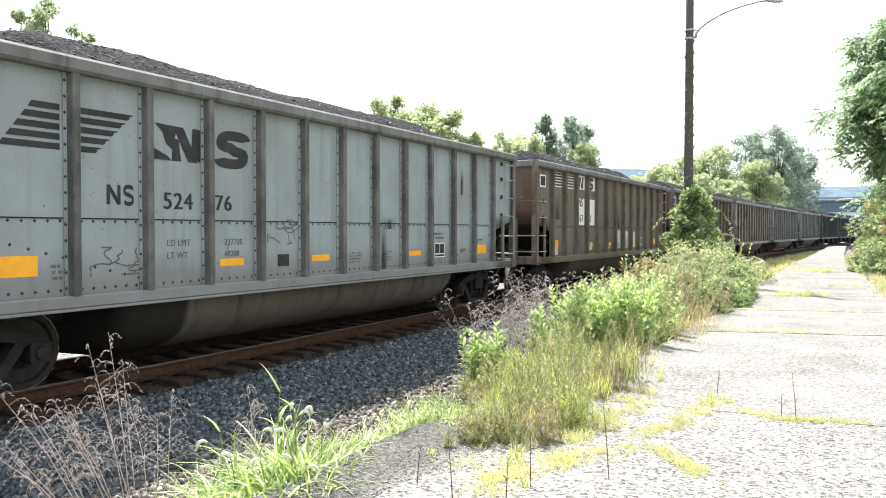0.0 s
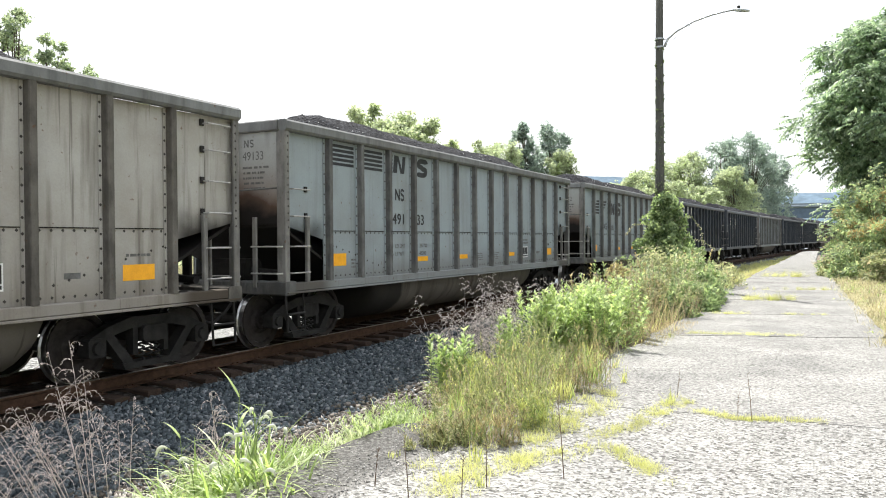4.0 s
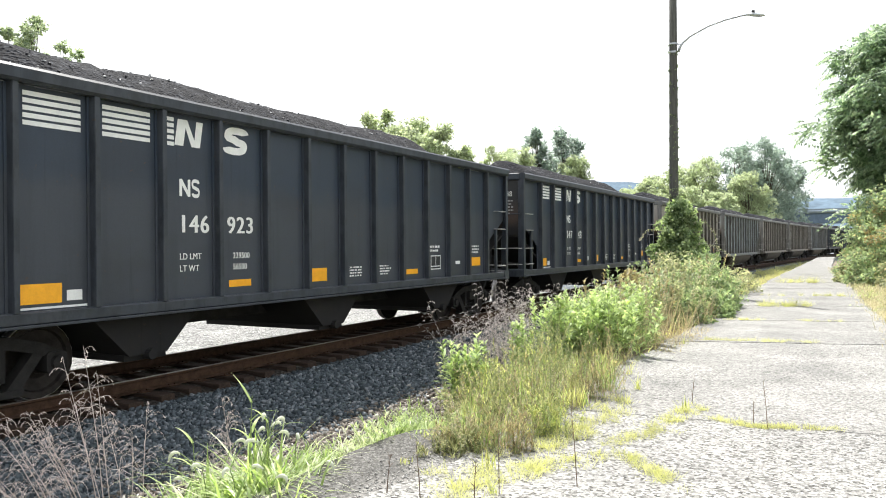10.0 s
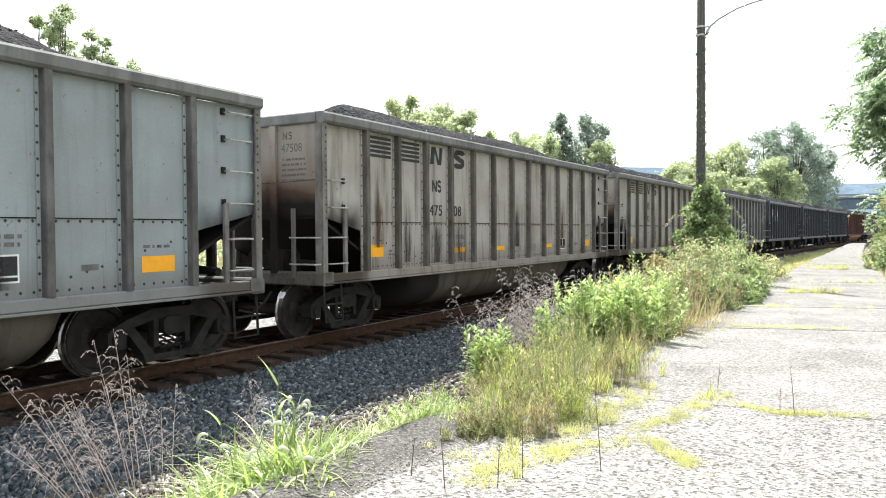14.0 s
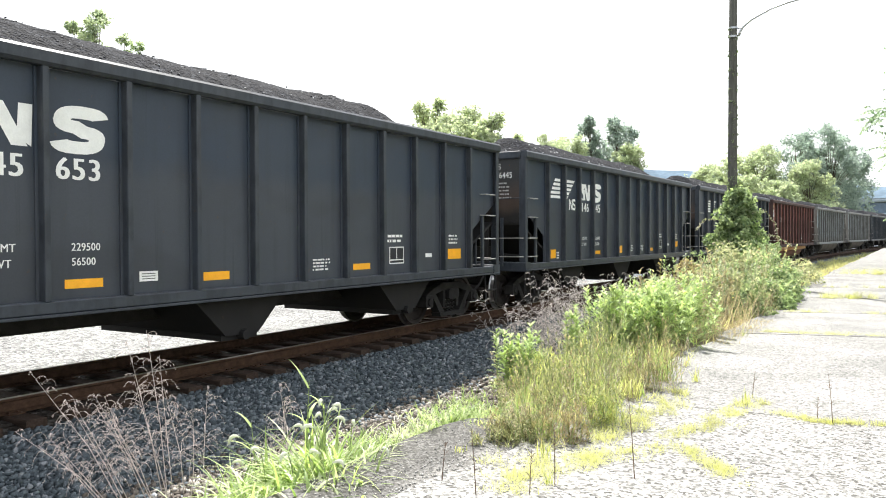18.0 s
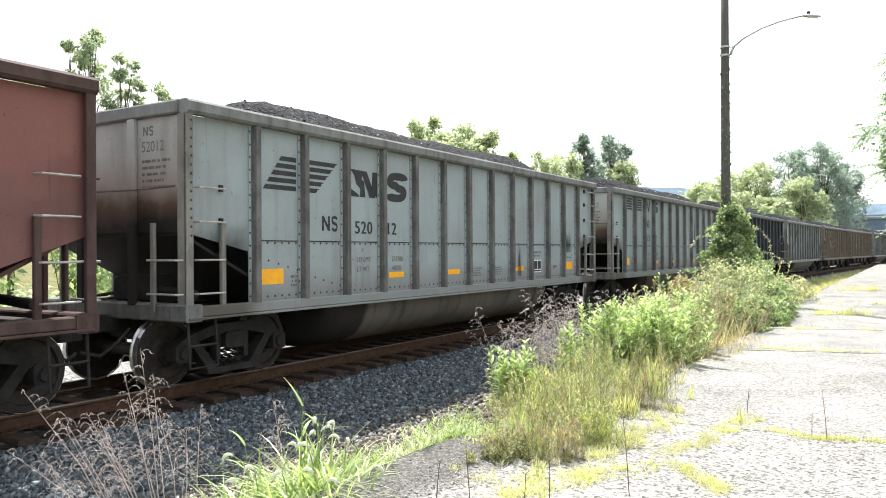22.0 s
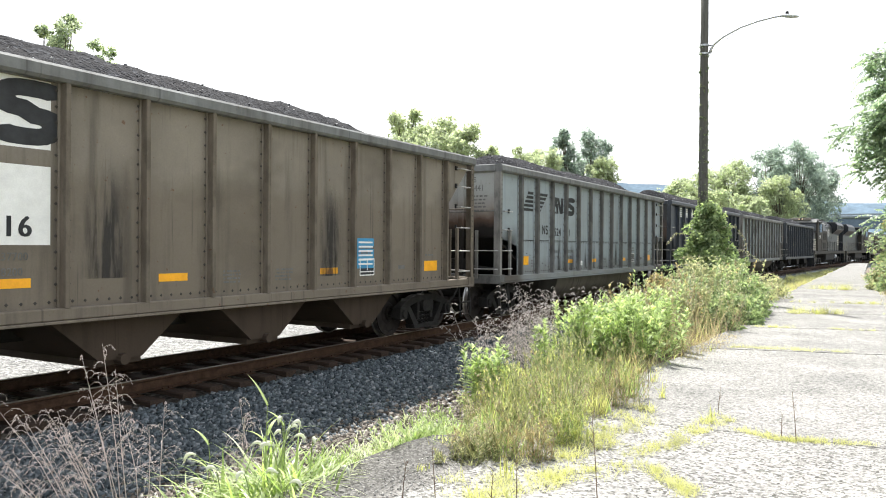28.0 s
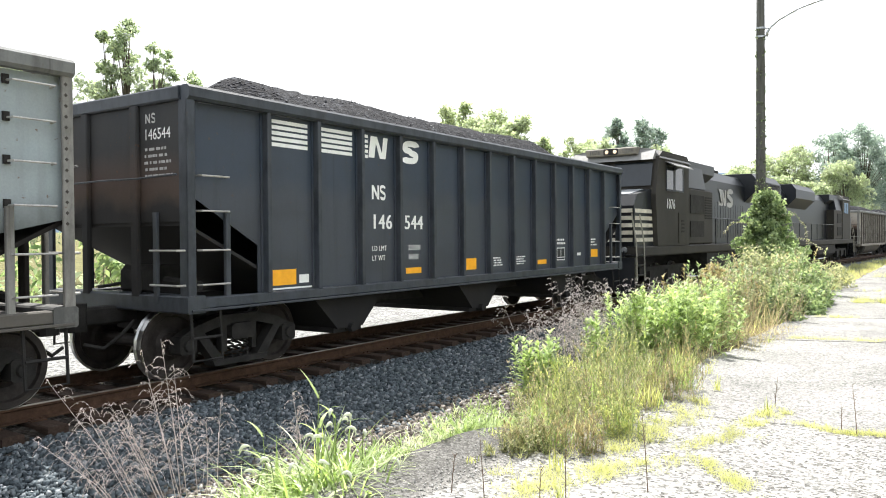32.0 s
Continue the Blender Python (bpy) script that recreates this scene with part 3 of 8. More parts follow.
def make_track():
    track = thing("railway_track", "single curving railway track with rusty rails on timber ties in grey ballast", "railway track", kind="structure")
    ys = [*np.arange(-520, 8, 12.0), *np.arange(8, 130, 4.0), *np.arange(130, 820, 10.0)]
    foot = [(-0.070, -0.172), (0.070, -0.172), (0.070, -0.160), (0.012, -0.140), (0.009, -0.045), (0.036, -0.030), (0.036, -0.006), (-0.036, -0.006), (-0.036, -0.030), (-0.009, -0.045), (-0.012, -0.140), (-0.070, -0.160)]
    head = [(-0.034, -0.007), (0.034, -0.007), (0.030, 0.0), (-0.030, 0.0)]
    for side in (-0.753, 0.753):
        for name, sec, mat in (("rail", foot, RAIL), ("rail_head", head, RAILHEAD)):
            s, n = Shape(), len(sec)
            for y in ys:
                m = track_pose(y)
                s.v += [tuple(m @ Vector((side + a, 0, b))) for a, b in sec]
            for j in range(len(ys) - 1):
                s.f += [(j * n + i, j * n + (i + 1) % n, (j + 1) * n + (i + 1) % n, (j + 1) * n + i) for i in range(n)]
            part(name, s, mat, track, "worn brown rail top" if name == "rail_head" else "")
    tie_mesh = Shape().rounded(-1.30, 1.30, -0.115, 0.115, -0.36, -0.172, 0.012, "x").mesh("tie", TIE)
    plate = Shape()
    for side in (-0.753, 0.753):
        plate.box(side - 0.17, side + 0.17, -0.09, 0.09, -0.1715, -0.160)
        for a in (-0.105, 0.105):
            for b in (-0.05, 0.05):
                plate.box(side + a - 0.012, side + a + 0.012, b - 0.012, b + 0.012, -0.165, -0.142)
    plate_mesh = plate.mesh("tie_plate", RAIL)
    r = random.Random(3)
    for i in range(270):
        y = -14 + i * 0.52
        m = track_pose(y) @ pose(r.uniform(-0.05, 0.05), r.uniform(-0.02, 0.02), r.uniform(-0.008, 0.004), 0, 0, r.uniform(-1.2, 1.2))
        tie = part("tie", tie_mesh, TIE, track, at=m)
        if -2 < y < 45:
            part("tie_plate", plate_mesh, RAIL, tie)


make_track()


def stone_meshes():
    out = []
    r = random.Random(5)
    for k in range(6):
        bm = bmesh.new()
        bmesh.ops.create_cube(bm, size=0.78)
        bmesh.ops.triangulate(bm, faces=bm.faces)
        for vert in bm.verts:
            vert.co *= r.uniform(0.65, 1.35)
            vert.co.z *= 0.62
            vert.co.x *= 1.2
        v = np.array([tuple(q.co) for q in bm.verts])
        f = np.array([[w.index for w in q.verts] for q in bm.faces])
        bm.free()
        out.append((v, f))
    return out


STONES = stone_meshes()


def turned(v, n, r):
    """n random turns of the rows v."""
    a, b, c = (r.uniform(0, 2 * math.pi, n) for _ in range(3))
    b = b * 0.25
    ca, sa, cb, sb = np.cos(a), np.sin(a), np.cos(b), np.sin(b)
    x = v[None, :, 0] * ca[:, None] - v[None, :, 1] * sa[:, None]
    y = v[None, :, 0] * sa[:, None] + v[None, :, 1] * ca[:, None]
    z = np.repeat(v[None, :, 2], n, 0)
    y2, z2 = y * cb[:, None] - z * sb[:, None], y * sb[:, None] + z * cb[:, None]
    return np.stack([x, y2, z2], -1)


def make_ballast():
    r = np.random.default_rng(11)
    sets, brown = [], []
    for (y0, y1, dens, small) in ((1.5, 8, 1000, 0.0), (8, 15, 560, 0.004), (15, 34, 110, 0.012)):
        for (w0, w1, share) in ((1.36, 4.5, 1.0), (-2.4, -1.5, 0.25)):
            n = int((y1 - y0) * (w1 - w0) * dens * share)
            w, y = r.uniform(w0, w1, n), r.uniform(y0, y1, n)
            size = r.uniform(0.022, 0.058, n) + small
            z = np.interp(w, [p[0] for p in PROFILE], [p[1] for p in PROFILE]) + size * r.uniform(0.05, 0.5, n)
            x = TX + w + np.maximum(0, y - 8) ** 2 / 2000
            if w1 > 4:                       # thins out where the weeds begin
                keep = (w < 4.0) | (r.uniform(0, 1, n) < 0.45)
                x, y, z, size, w = x[keep], y[keep], z[keep], size[keep], w[keep]
            dusty = w + r.normal(0, 0.16, len(w)) > 3.25        # soil has worked up among the outer stones
            kind = r.integers(0, 6, len(x))
            for k in range(6):
                for into, pick in ((sets, ~dusty), (brown, dusty)):
                    m = (kind == k) & pick
                    v, f = STONES[k]
                    q = turned(v, m.sum(), r) * size[m][:, None, None] + np.stack([x[m], y[m], z[m]], -1)[:, None]
                    into.append((q.reshape(-1, 3), (np.arange(m.sum())[:, None, None] * len(v) + f[None]).reshape(-1, 3)))
    bed = tagged(new("ballast", soup("ballast", *join(sets), STONE)), "loose grey crushed stone ballast heaped along the track", "ballast", kind="stuff")
    tagged(new("ballast", soup("ballast", *join(brown), STONE_BROWN)), "dusty brown stones at the foot of the ballast", "ballast", kind="stuff")
    shapes = [soup("stone", v, f, STONE) for v, f in STONES], [soup("stone", v, f, STONE_BROWN) for v, f in STONES]
    for i in range(280):
        w, y = r.uniform(1.75, 4.2), r.uniform(3.2, 9.5)
        s = r.uniform(0.04, 0.072)
        z = float(np.interp(w, [p[0] for p in PROFILE], [p[1] for p in PROFILE])) + 0.35 * s
        m = Matrix.LocRotScale((TX + w, y, z), Euler((0, r.uniform(-0.3, 0.3), r.uniform(0, 6.28))), (s, s, s))
        part("stone", shapes[1 if w > 3.3 else 0][int(r.integers(0, 6))], STONE, bed, at=m)


def road_edge(y):
    """Where the road ends and the dry field begins."""
    return float(np.interp(y, [5, 9.7, 11.3, 13.3, 17.5, 22, 35, 49, 80, 100], [1.25, 0.94, 0.84, 0.72, 0.64, 0.42, -0.03, -0.8, -1.1, -1.2]))


def make_road():
    road = thing("road", "old cracked concrete road with pale worn surface and grass in its joints", "road", kind="structure")
    r = random.Random(9)
    joints = [(-6.0, 0.0, 0.006), (7.22, 0.06, 0.012)] + [(y, 0.30, 0.03) for y in (13.25, 17.15, 21.3, 25.4, 29.6, 34, 38.5, 43, 48, 53, 59, 66, 74, 84, 96)]
    for j in range(len(joints) - 1):
        (a, ska, ga), (b, skb, gb) = joints[j], joints[j + 1]
        x0 = -2.62 if b < 22 else -2.9
        if b > 40:
            x0 += 0.004 * b - 0.2
        s = Shape()
        nx, ny = 11, max(2, int((b - a) / 0.5))
        top = []
        for q in range(ny + 1):
            for p in range(nx + 1):
                y = a + ga + (b - a - ga - gb) * q / ny
                x = x0 + (road_edge(y) + 0.06 - x0) * p / nx
                y += (ska + (skb - ska) * q / ny) * (x + 1.3)
                if p in (0, nx):
                    x += 0.16 * noise.noise((x * 2, y * 0.9, 3.0))
                top.append((x, y, 0.006 * noise.noise((x * 1.5, y * 1.5, 1))))
        s.v += top
        w = nx + 1
        for q in range(ny):
            for p in range(nx):
                s.f.append((q * w + p, q * w + p + 1, (q + 1) * w + p + 1, (q + 1) * w + p))
        rim = [*range(w), *[q * w + nx for q in range(1, ny + 1)], *[ny * w + p for p in range(nx - 1, -1, -1)], *[q * w for q in range(ny - 1, 0, -1)]]
        n0 = len(s.v)
        s.v += [(top[i][0], top[i][1], -0.16) for i in rim]
        for i in range(len(rim)):
            k = (i + 1) % len(rim)
            s.f.append((rim[i], n0 + i, n0 + k, rim[k]))
        part("slab", s, PAVING if b < 8 else PAVING_FINE, road, "coarse pebbly concrete" if b < 8 else "", at=pose(0, 0, r.uniform(-0.004, 0.003) if a < 12 else 0.0))
    # the older grey apron between the road and the weeds
    s = Shape()
    ring = []
    for i in range(40):
        a = 2 * math.pi * i / 40
        x, y = math.cos(a), math.sin(a)
        q = (abs(x) ** 4 + abs(y) ** 4) ** -0.25
        x, y = x * q, y * q
        ring.append((-2.88 + 0.52 * x + 0.05 * noise.noise((a * 2, 0, 0)) - 0.10 * y, 3.2 + 2.75 * y + 0.1 * noise.noise((a * 2, 5, 0))))
    s.prism(ring, -0.14, -0.022, "z")
    part("apron", s, ASPHALT, road, "darker grey asphalt apron")


make_road()


def make_crumbs():
    """Pale crumbs of broken concrete strewn over the apron and along the road's edge."""
    r = np.random.default_rng(19)
    n = 2600
    y = r.uniform(1.2, 6.2, n)
    x = -2.55 - np.abs(r.normal(0, 0.26, n))
    x, y = x[x > -3.35], y[x > -3.35]
    size, kind, sets = r.uniform(0.005, 0.014, len(x)), r.integers(0, 6, len(x)), []
    for k in range(6):
        m = kind == k
        v, f = STONES[k]
        q = turned(v, m.sum(), r) * size[m][:, None, None] + np.stack([x[m], y[m], -0.018 + 0 * x[m]], -1)[:, None]
        sets.append((q.reshape(-1, 3), (np.arange(m.sum())[:, None, None] * len(v) + f[None]).reshape(-1, 3)))
    tagged(new("grit", soup("grit", *join(sets), GRIT)), "pale concrete crumbs strewn over the asphalt apron", "grit", kind="stuff")


GRIT = island("pale_concrete_crumbs", [(0.0, (0.16, 0.155, 0.145)), (0.5, (0.29, 0.285, 0.27)), (1.0, (0.42, 0.41, 0.39))])
make_crumbs()


def make_hills():
    for (dist, seed, label) in ((2300, 1.0, "wooded ridge on the horizon, blue haze in its colour"),):
        s = Shape()
        n = 140
        for i in range(n + 1):
            a = math.radians(-70 + 140 * i / n)
            x, y = math.sin(a) * dist, math.cos(a) * dist
            rise = float(np.interp(math.degrees(a), [-70, -30, -14, -5, 0, 10, 70], [4.6, 5.0, 4.5, 3.4, 2.95, 2.5, 2.4]))
            top = 1.14 * dist * math.tan(math.radians(rise + 0.35 * noise.noise((a * 11, seed, 4)) + 0.06 * noise.noise((a * 90, seed, 9))))
            s.v += [(x, y, -5), (x * 1.06, y * 1.06, top * 0.6), (x * 1.14, y * 1.14, top)]
        for i in range(n):
            for k in (0, 1):
                s.f.append((3 * i + k, 3 * i + 3 + k, 3 * i + 4 + k, 3 * i + 1 + k))
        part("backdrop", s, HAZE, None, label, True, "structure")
    bridge = thing("highway_bridge", "distant grey steel girder bridge, summer haze in its colours", "bridge", at=pose(0, 0, 0))
    deck = Shape().rounded(-30, 40, 399, 411, 15.4, 16.6, 0.3, "x")
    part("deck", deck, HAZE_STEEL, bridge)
    part("girder", Shape().box(-30, 40, 400, 410, 10.6, 15.3), HAZE_DARK, bridge, "girder with its shade in the colour")
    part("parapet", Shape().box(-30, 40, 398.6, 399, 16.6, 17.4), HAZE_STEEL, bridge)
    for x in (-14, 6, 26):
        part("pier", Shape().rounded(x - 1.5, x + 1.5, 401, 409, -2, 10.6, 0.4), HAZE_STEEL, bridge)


# distance haze is mixed into these colours; the last adds the girder's shade
HAZE = plain("haze_tinted_far_woods", (0.115, 0.165, 0.215), 1.0, 0, 0.18, 0.02, 0, 0.08)
HAZE_STEEL = plain("haze_tinted_far_steel", (0.24, 0.29, 0.35), 0.8, 0, 0.1, 0.3, 0, 1)
HAZE_DARK = plain("haze_tinted_girder_shade", (0.12, 0.165, 0.235), 0.8, 0, 0.1, 0.3, 0, 1)
make_hills()


def make_pole():
    x, y = -4.96, 26.25
    g = ground_z(x, y)
    pole = thing("street_lamp", "tall weathered wooden pole with a curved metal arm and street light", "street lamp", at=pose(x, y, 0))
    part("pole", Shape().tube([(-0.08, 0, g - 0.4), (-0.10, 0, 3), (-0.10, 0, 7.5), (-0.10, 0, 11.6)], [0.16, 0.15, 0.13, 0.115], 14), WOOD, pole, smooth=True)
    for z in (7.95, 8.22):
        part("clamp", Shape().tube([(-0.10, 0, z - 0.03), (-0.10, 0, z + 0.03)], 0.145, 14), GALV, pole)
    d = Vector((1.0, 0.0, 0))
    arc = [(0.08, 7.95), (0.11, 8.08), (0.20, 8.22), (0.46, 8.42), (1.01, 8.67), (1.54, 8.80), (2.0, 8.86), (2.25, 8.87)]
    part("lamp_arm", Shape().tube([(d.x * a, d.y * a, z) for a, z in arc], [0.045, 0.04, 0.035, 0.032, 0.03, 0.03, 0.028, 0.028], 8), GALV, pole, smooth=True)
    part("brace", Shape().tube([(0.05, 0, 8.21), (0.20, 0, 8.215)], 0.025, 6), GALV, pole)
    part("stay_wire", Shape().tube([(0.1, 0, 7.97), (1.0, 0, 8.65)], 0.006, 4), GALV, pole)
    lamp = Shape()
    prof = [(2.14, 0.05, 8.87), (2.24, 0.09, 8.87), (2.40, 0.14, 8.84), (2.60, 0.12, 8.80), (2.72, 0.05, 8.78)]
    for i, (a, w, z) in enumerate(prof):
        for k in range(8):
            t = 2 * math.pi * k / 8
            c = d * a + Vector((-d.y, d.x, 0)) * (w * math.cos(t)) + Vector((0, 0, z + 0.06 * (w / 0.15) * math.sin(t)))
            lamp.v.append(tuple(c))
    for i in range(len(prof) - 1):
        for k in range(8):
            lamp.f.append((i * 8 + k, i * 8 + (k + 1) % 8, (i + 1) * 8 + (k + 1) % 8, (i + 1) * 8 + k))
    lamp.f += [tuple(range(8)), tuple(32 + k for k in range(8))]
    part("lamp_head", lamp, LAMP_PAINT, pole, "flat pale grey lamp head", True)
    part("photocell", Shape().tube([tuple(d * 2.38 + Vector((0, 0, 8.87))), tuple(d * 2.38 + Vector((0, 0, 8.98)))], 0.05, 8), STEEL, pole, "small dark sensor cap")


make_pole()


# ---- the train ----
HB, EB, HW = 7.225, 1.13, 1.60        # half the body's length, an end bay, half the width over the posts
PITCH = (2 * HB - 2 * EB) / 12
SHEET = 1.48                          # outer face of the side sheets
POSTS = [-HB + EB + PITCH * i for i in range(13)]


WHEEL_PROFILE = [(-0.065, 0.44), (-0.065, 0.46), (-0.03, 0.462), (0.05, 0.458), (0.07, 0.45), (0.068, 0.38), (0.03, 0.36), (0.02, 0.22), (0.05, 0.16), (0.09, 0.15), (0.09, 0.06), (-0.06, 0.06), (-0.06, 0.16), (-0.035, 0.2), (-0.03, 0.36), (-0.065, 0.385)]


def make_wheelset():
    """Two wheels with bright tyres and their axle, turning about x."""
    s = Shape()
    for sg in (-1, 1):
        s.lathe([(sg * (u + 0.745), r) for u, r in WHEEL_PROFILE], 20, "x")
        for k in range(3):
            a = 2 * math.pi * k / 3
            s.tube([(sg * 0.80, 0.09 * math.cos(a), 0.09 * math.sin(a)), (sg * 0.93, 0.09 * math.cos(a), 0.09 * math.sin(a))], 0.018, 6)
    s.tube([(-1.05, 0, 0), (-0.8, 0, 0), (0.8, 0, 0), (1.05, 0, 0)], [0.075, 0.09, 0.09, 0.075], 12)
    dull = len(s.f)
    for sg in (-1, 1):
        s.lathe([(sg * (u + 0.745), r) for u, r in ((-0.062, 0.461), (-0.062, 0.490), (-0.045, 0.490), (-0.030, 0.4665), (0.05, 0.4635), (0.05, 0.459), (-0.03, 0.463))], 24, "x")
    me = s.mesh("wheelset", WHEEL)
    me.materials.append(TREAD)
    me.polygons.foreach_set("material_index", [0] * dull + [1] * (len(s.f) - dull))
    return me


WHEELSET = make_wheelset()


def make_sideframe():
    s = Shape()
    x0, x1 = 0.95, 1.12
    s.prism([(-1.02, 0.56), (-0.72, 0.70), (-0.34, 0.80), (0.34, 0.80), (0.72, 0.70), (1.02, 0.56), (0.98, 0.46), (0.66, 0.58), (0.32, 0.66), (-0.32, 0.66), (-0.66, 0.58), (-0.98, 0.46)], x0, x1)
    for sg in (-1, 1):
        s.prism([(sg * 0.74, 0.56), (sg * 0.62, 0.60), (sg * 0.26, 0.17), (sg * 0.44, 0.17)], x0, x1)
        s.prism([(sg * 0.30, 0.68), (sg * 0.22, 0.68), (sg * 0.22, 0.30), (sg * 0.30, 0.30)], x0 + 0.02, x1 - 0.02)
        s.rounded(x0 - 0.01, x1 + 0.03, sg * 0.89 - 0.13, sg * 0.89 + 0.13, 0.34, 0.58, 0.03, "x")
        s.lathe([(x1, 0.0), (x1 + 0.07, 0.0), (x1 + 0.07, 0.075), (x1, 0.09)], 12, "x", (0, sg * 0.89, 0.457))
    s.prism([(-0.46, 0.13), (0.46, 0.13), (0.50, 0.21), (-0.50, 0.21)], x0 - 0.02, x1 + 0.02)
    return s.mesh("side_frame", STEEL)


def make_springs():
    s = Shape()
    for y in (0.0,):
        pts = [(1.03 + 0.055 * math.cos(a * 0.9), y + 0.055 * math.sin(a * 0.9), 0.21 + a * 0.011) for a in range(0, 27)]
        s.tube(pts, 0.016, 5)
    return s.mesh("spring", STEEL)


SIDEFRAME, SPRINGS = make_sideframe(), make_springs()
BOLSTER = Shape().rounded(-1.18, 1.18, -0.2, 0.2, 0.46, 0.68, 0.04, "x").mesh("bolster", STEEL)
AXLES = []                            # wheelsets, with the place of their axle in the truck


def add_truck(parent, y, axles=(-0.89, 0.89)):
    truck = new("truck")
    truck.parent = parent
    truck.matrix_basis = pose(0, y, 0)
    tagged(truck, "sooty cast steel truck")
    for sg in (0, 180):
        part("side_frame", SIDEFRAME, STEEL, truck, at=pose(0, 0, 0, 0, 0, sg))
    for y in (-0.13, 0.0, 0.13):
        part("spring", SPRINGS, STEEL, truck, at=pose(0, y, 0))
    part("bolster", BOLSTER, STEEL, truck)
    for a in axles:
        w = part("wheelset", WHEELSET, WHEEL, truck, at=pose(0, a, 0.457))
        AXLES.append((w, a))
    return truck


def lump_shapes():
    r, out = random.Random(8), []
    for k in range(6):
        v = np.array([(0.5, 0, 0), (-0.5, 0, 0), (0, 0.5, 0), (0, -0.5, 0), (0, 0, 0.42), (0, 0, -0.42)]) * [[r.uniform(0.7, 1.3)] for _ in range(6)]
        out.append((v, np.array([(0, 2, 4), (2, 1, 4), (1, 3, 4), (3, 0, 4), (2, 0, 5), (1, 2, 5), (3, 1, 5), (0, 3, 5)])))
    return out


LUMPS = lump_shapes()


def add_coal(car, seed, full=0.78, gap=1.0):
    """A long heap of lumps, higher in the middle."""
    s = Shape()
    nx, ny = 18, 84
    r = random.Random(seed)
    ph = r.uniform(0, 50)
    def top(u, v):
        e = min(1.0, max(0.0, ((1 - abs(v)) * 7.225 - (gap if v < 0 else 0.5)) / (1.4 if v < 0 else 2.4)))
        c = 1 - abs(u) ** 1.6
        h = 3.42 + (0.12 + full * c) * (e ** 0.7) + 0.07 * noise.noise((u * 2, v * 4, ph)) + 0.03 * noise.noise((u * 7, v * 22, ph)) + 0.05 * noise.noise((u * 14, v * 60, ph))
        return h - 0.16 * (1 - e)
    for j in range(ny + 1):
        for i in range(nx + 1):
            u, v = -1 + 2 * i / nx, -1 + 2 * j / ny
            s.v.append((u * 1.44, v * 7.12, top(u, v)))
    w = nx + 1
    for j in range(ny):
        for i in range(nx):
            s.f.append((j * w + i, j * w + i + 1, (j + 1) * w + i + 1, (j + 1) * w + i))
    load = part("coal_load", s, COAL_BED, car, "heaped black coal load", True)
    q = np.random.default_rng(seed)
    sets = []
    n = 1300
    u, v, size = q.uniform(-0.97, 0.97, n), q.uniform(-0.985, 0.985, n), 0.026 + 0.045 * q.uniform(0, 1, n) ** 2
    z = np.array([top(a, b) for a, b in zip(u, v)])
    kind = q.integers(0, 6, n)
    for k in range(6):
        m = kind == k
        sv, sf = LUMPS[k]
        p = turned(sv, m.sum(), q) * size[m][:, None, None] * [1, 1, 0.6] + np.stack([u[m] * 1.44, v[m] * 7.12, z[m] - 0.1 * size[m]], -1)[:, None]
        sets.append((p.reshape(-1, 3), (np.arange(m.sum())[:, None, None] * len(sv) + sf[None]).reshape(-1, 3)))
    vv, ff = join(sets)
    part("coal_rubble", soup("coal_rubble", vv, ff, COAL), COAL, load, kind="stuff")
    return load


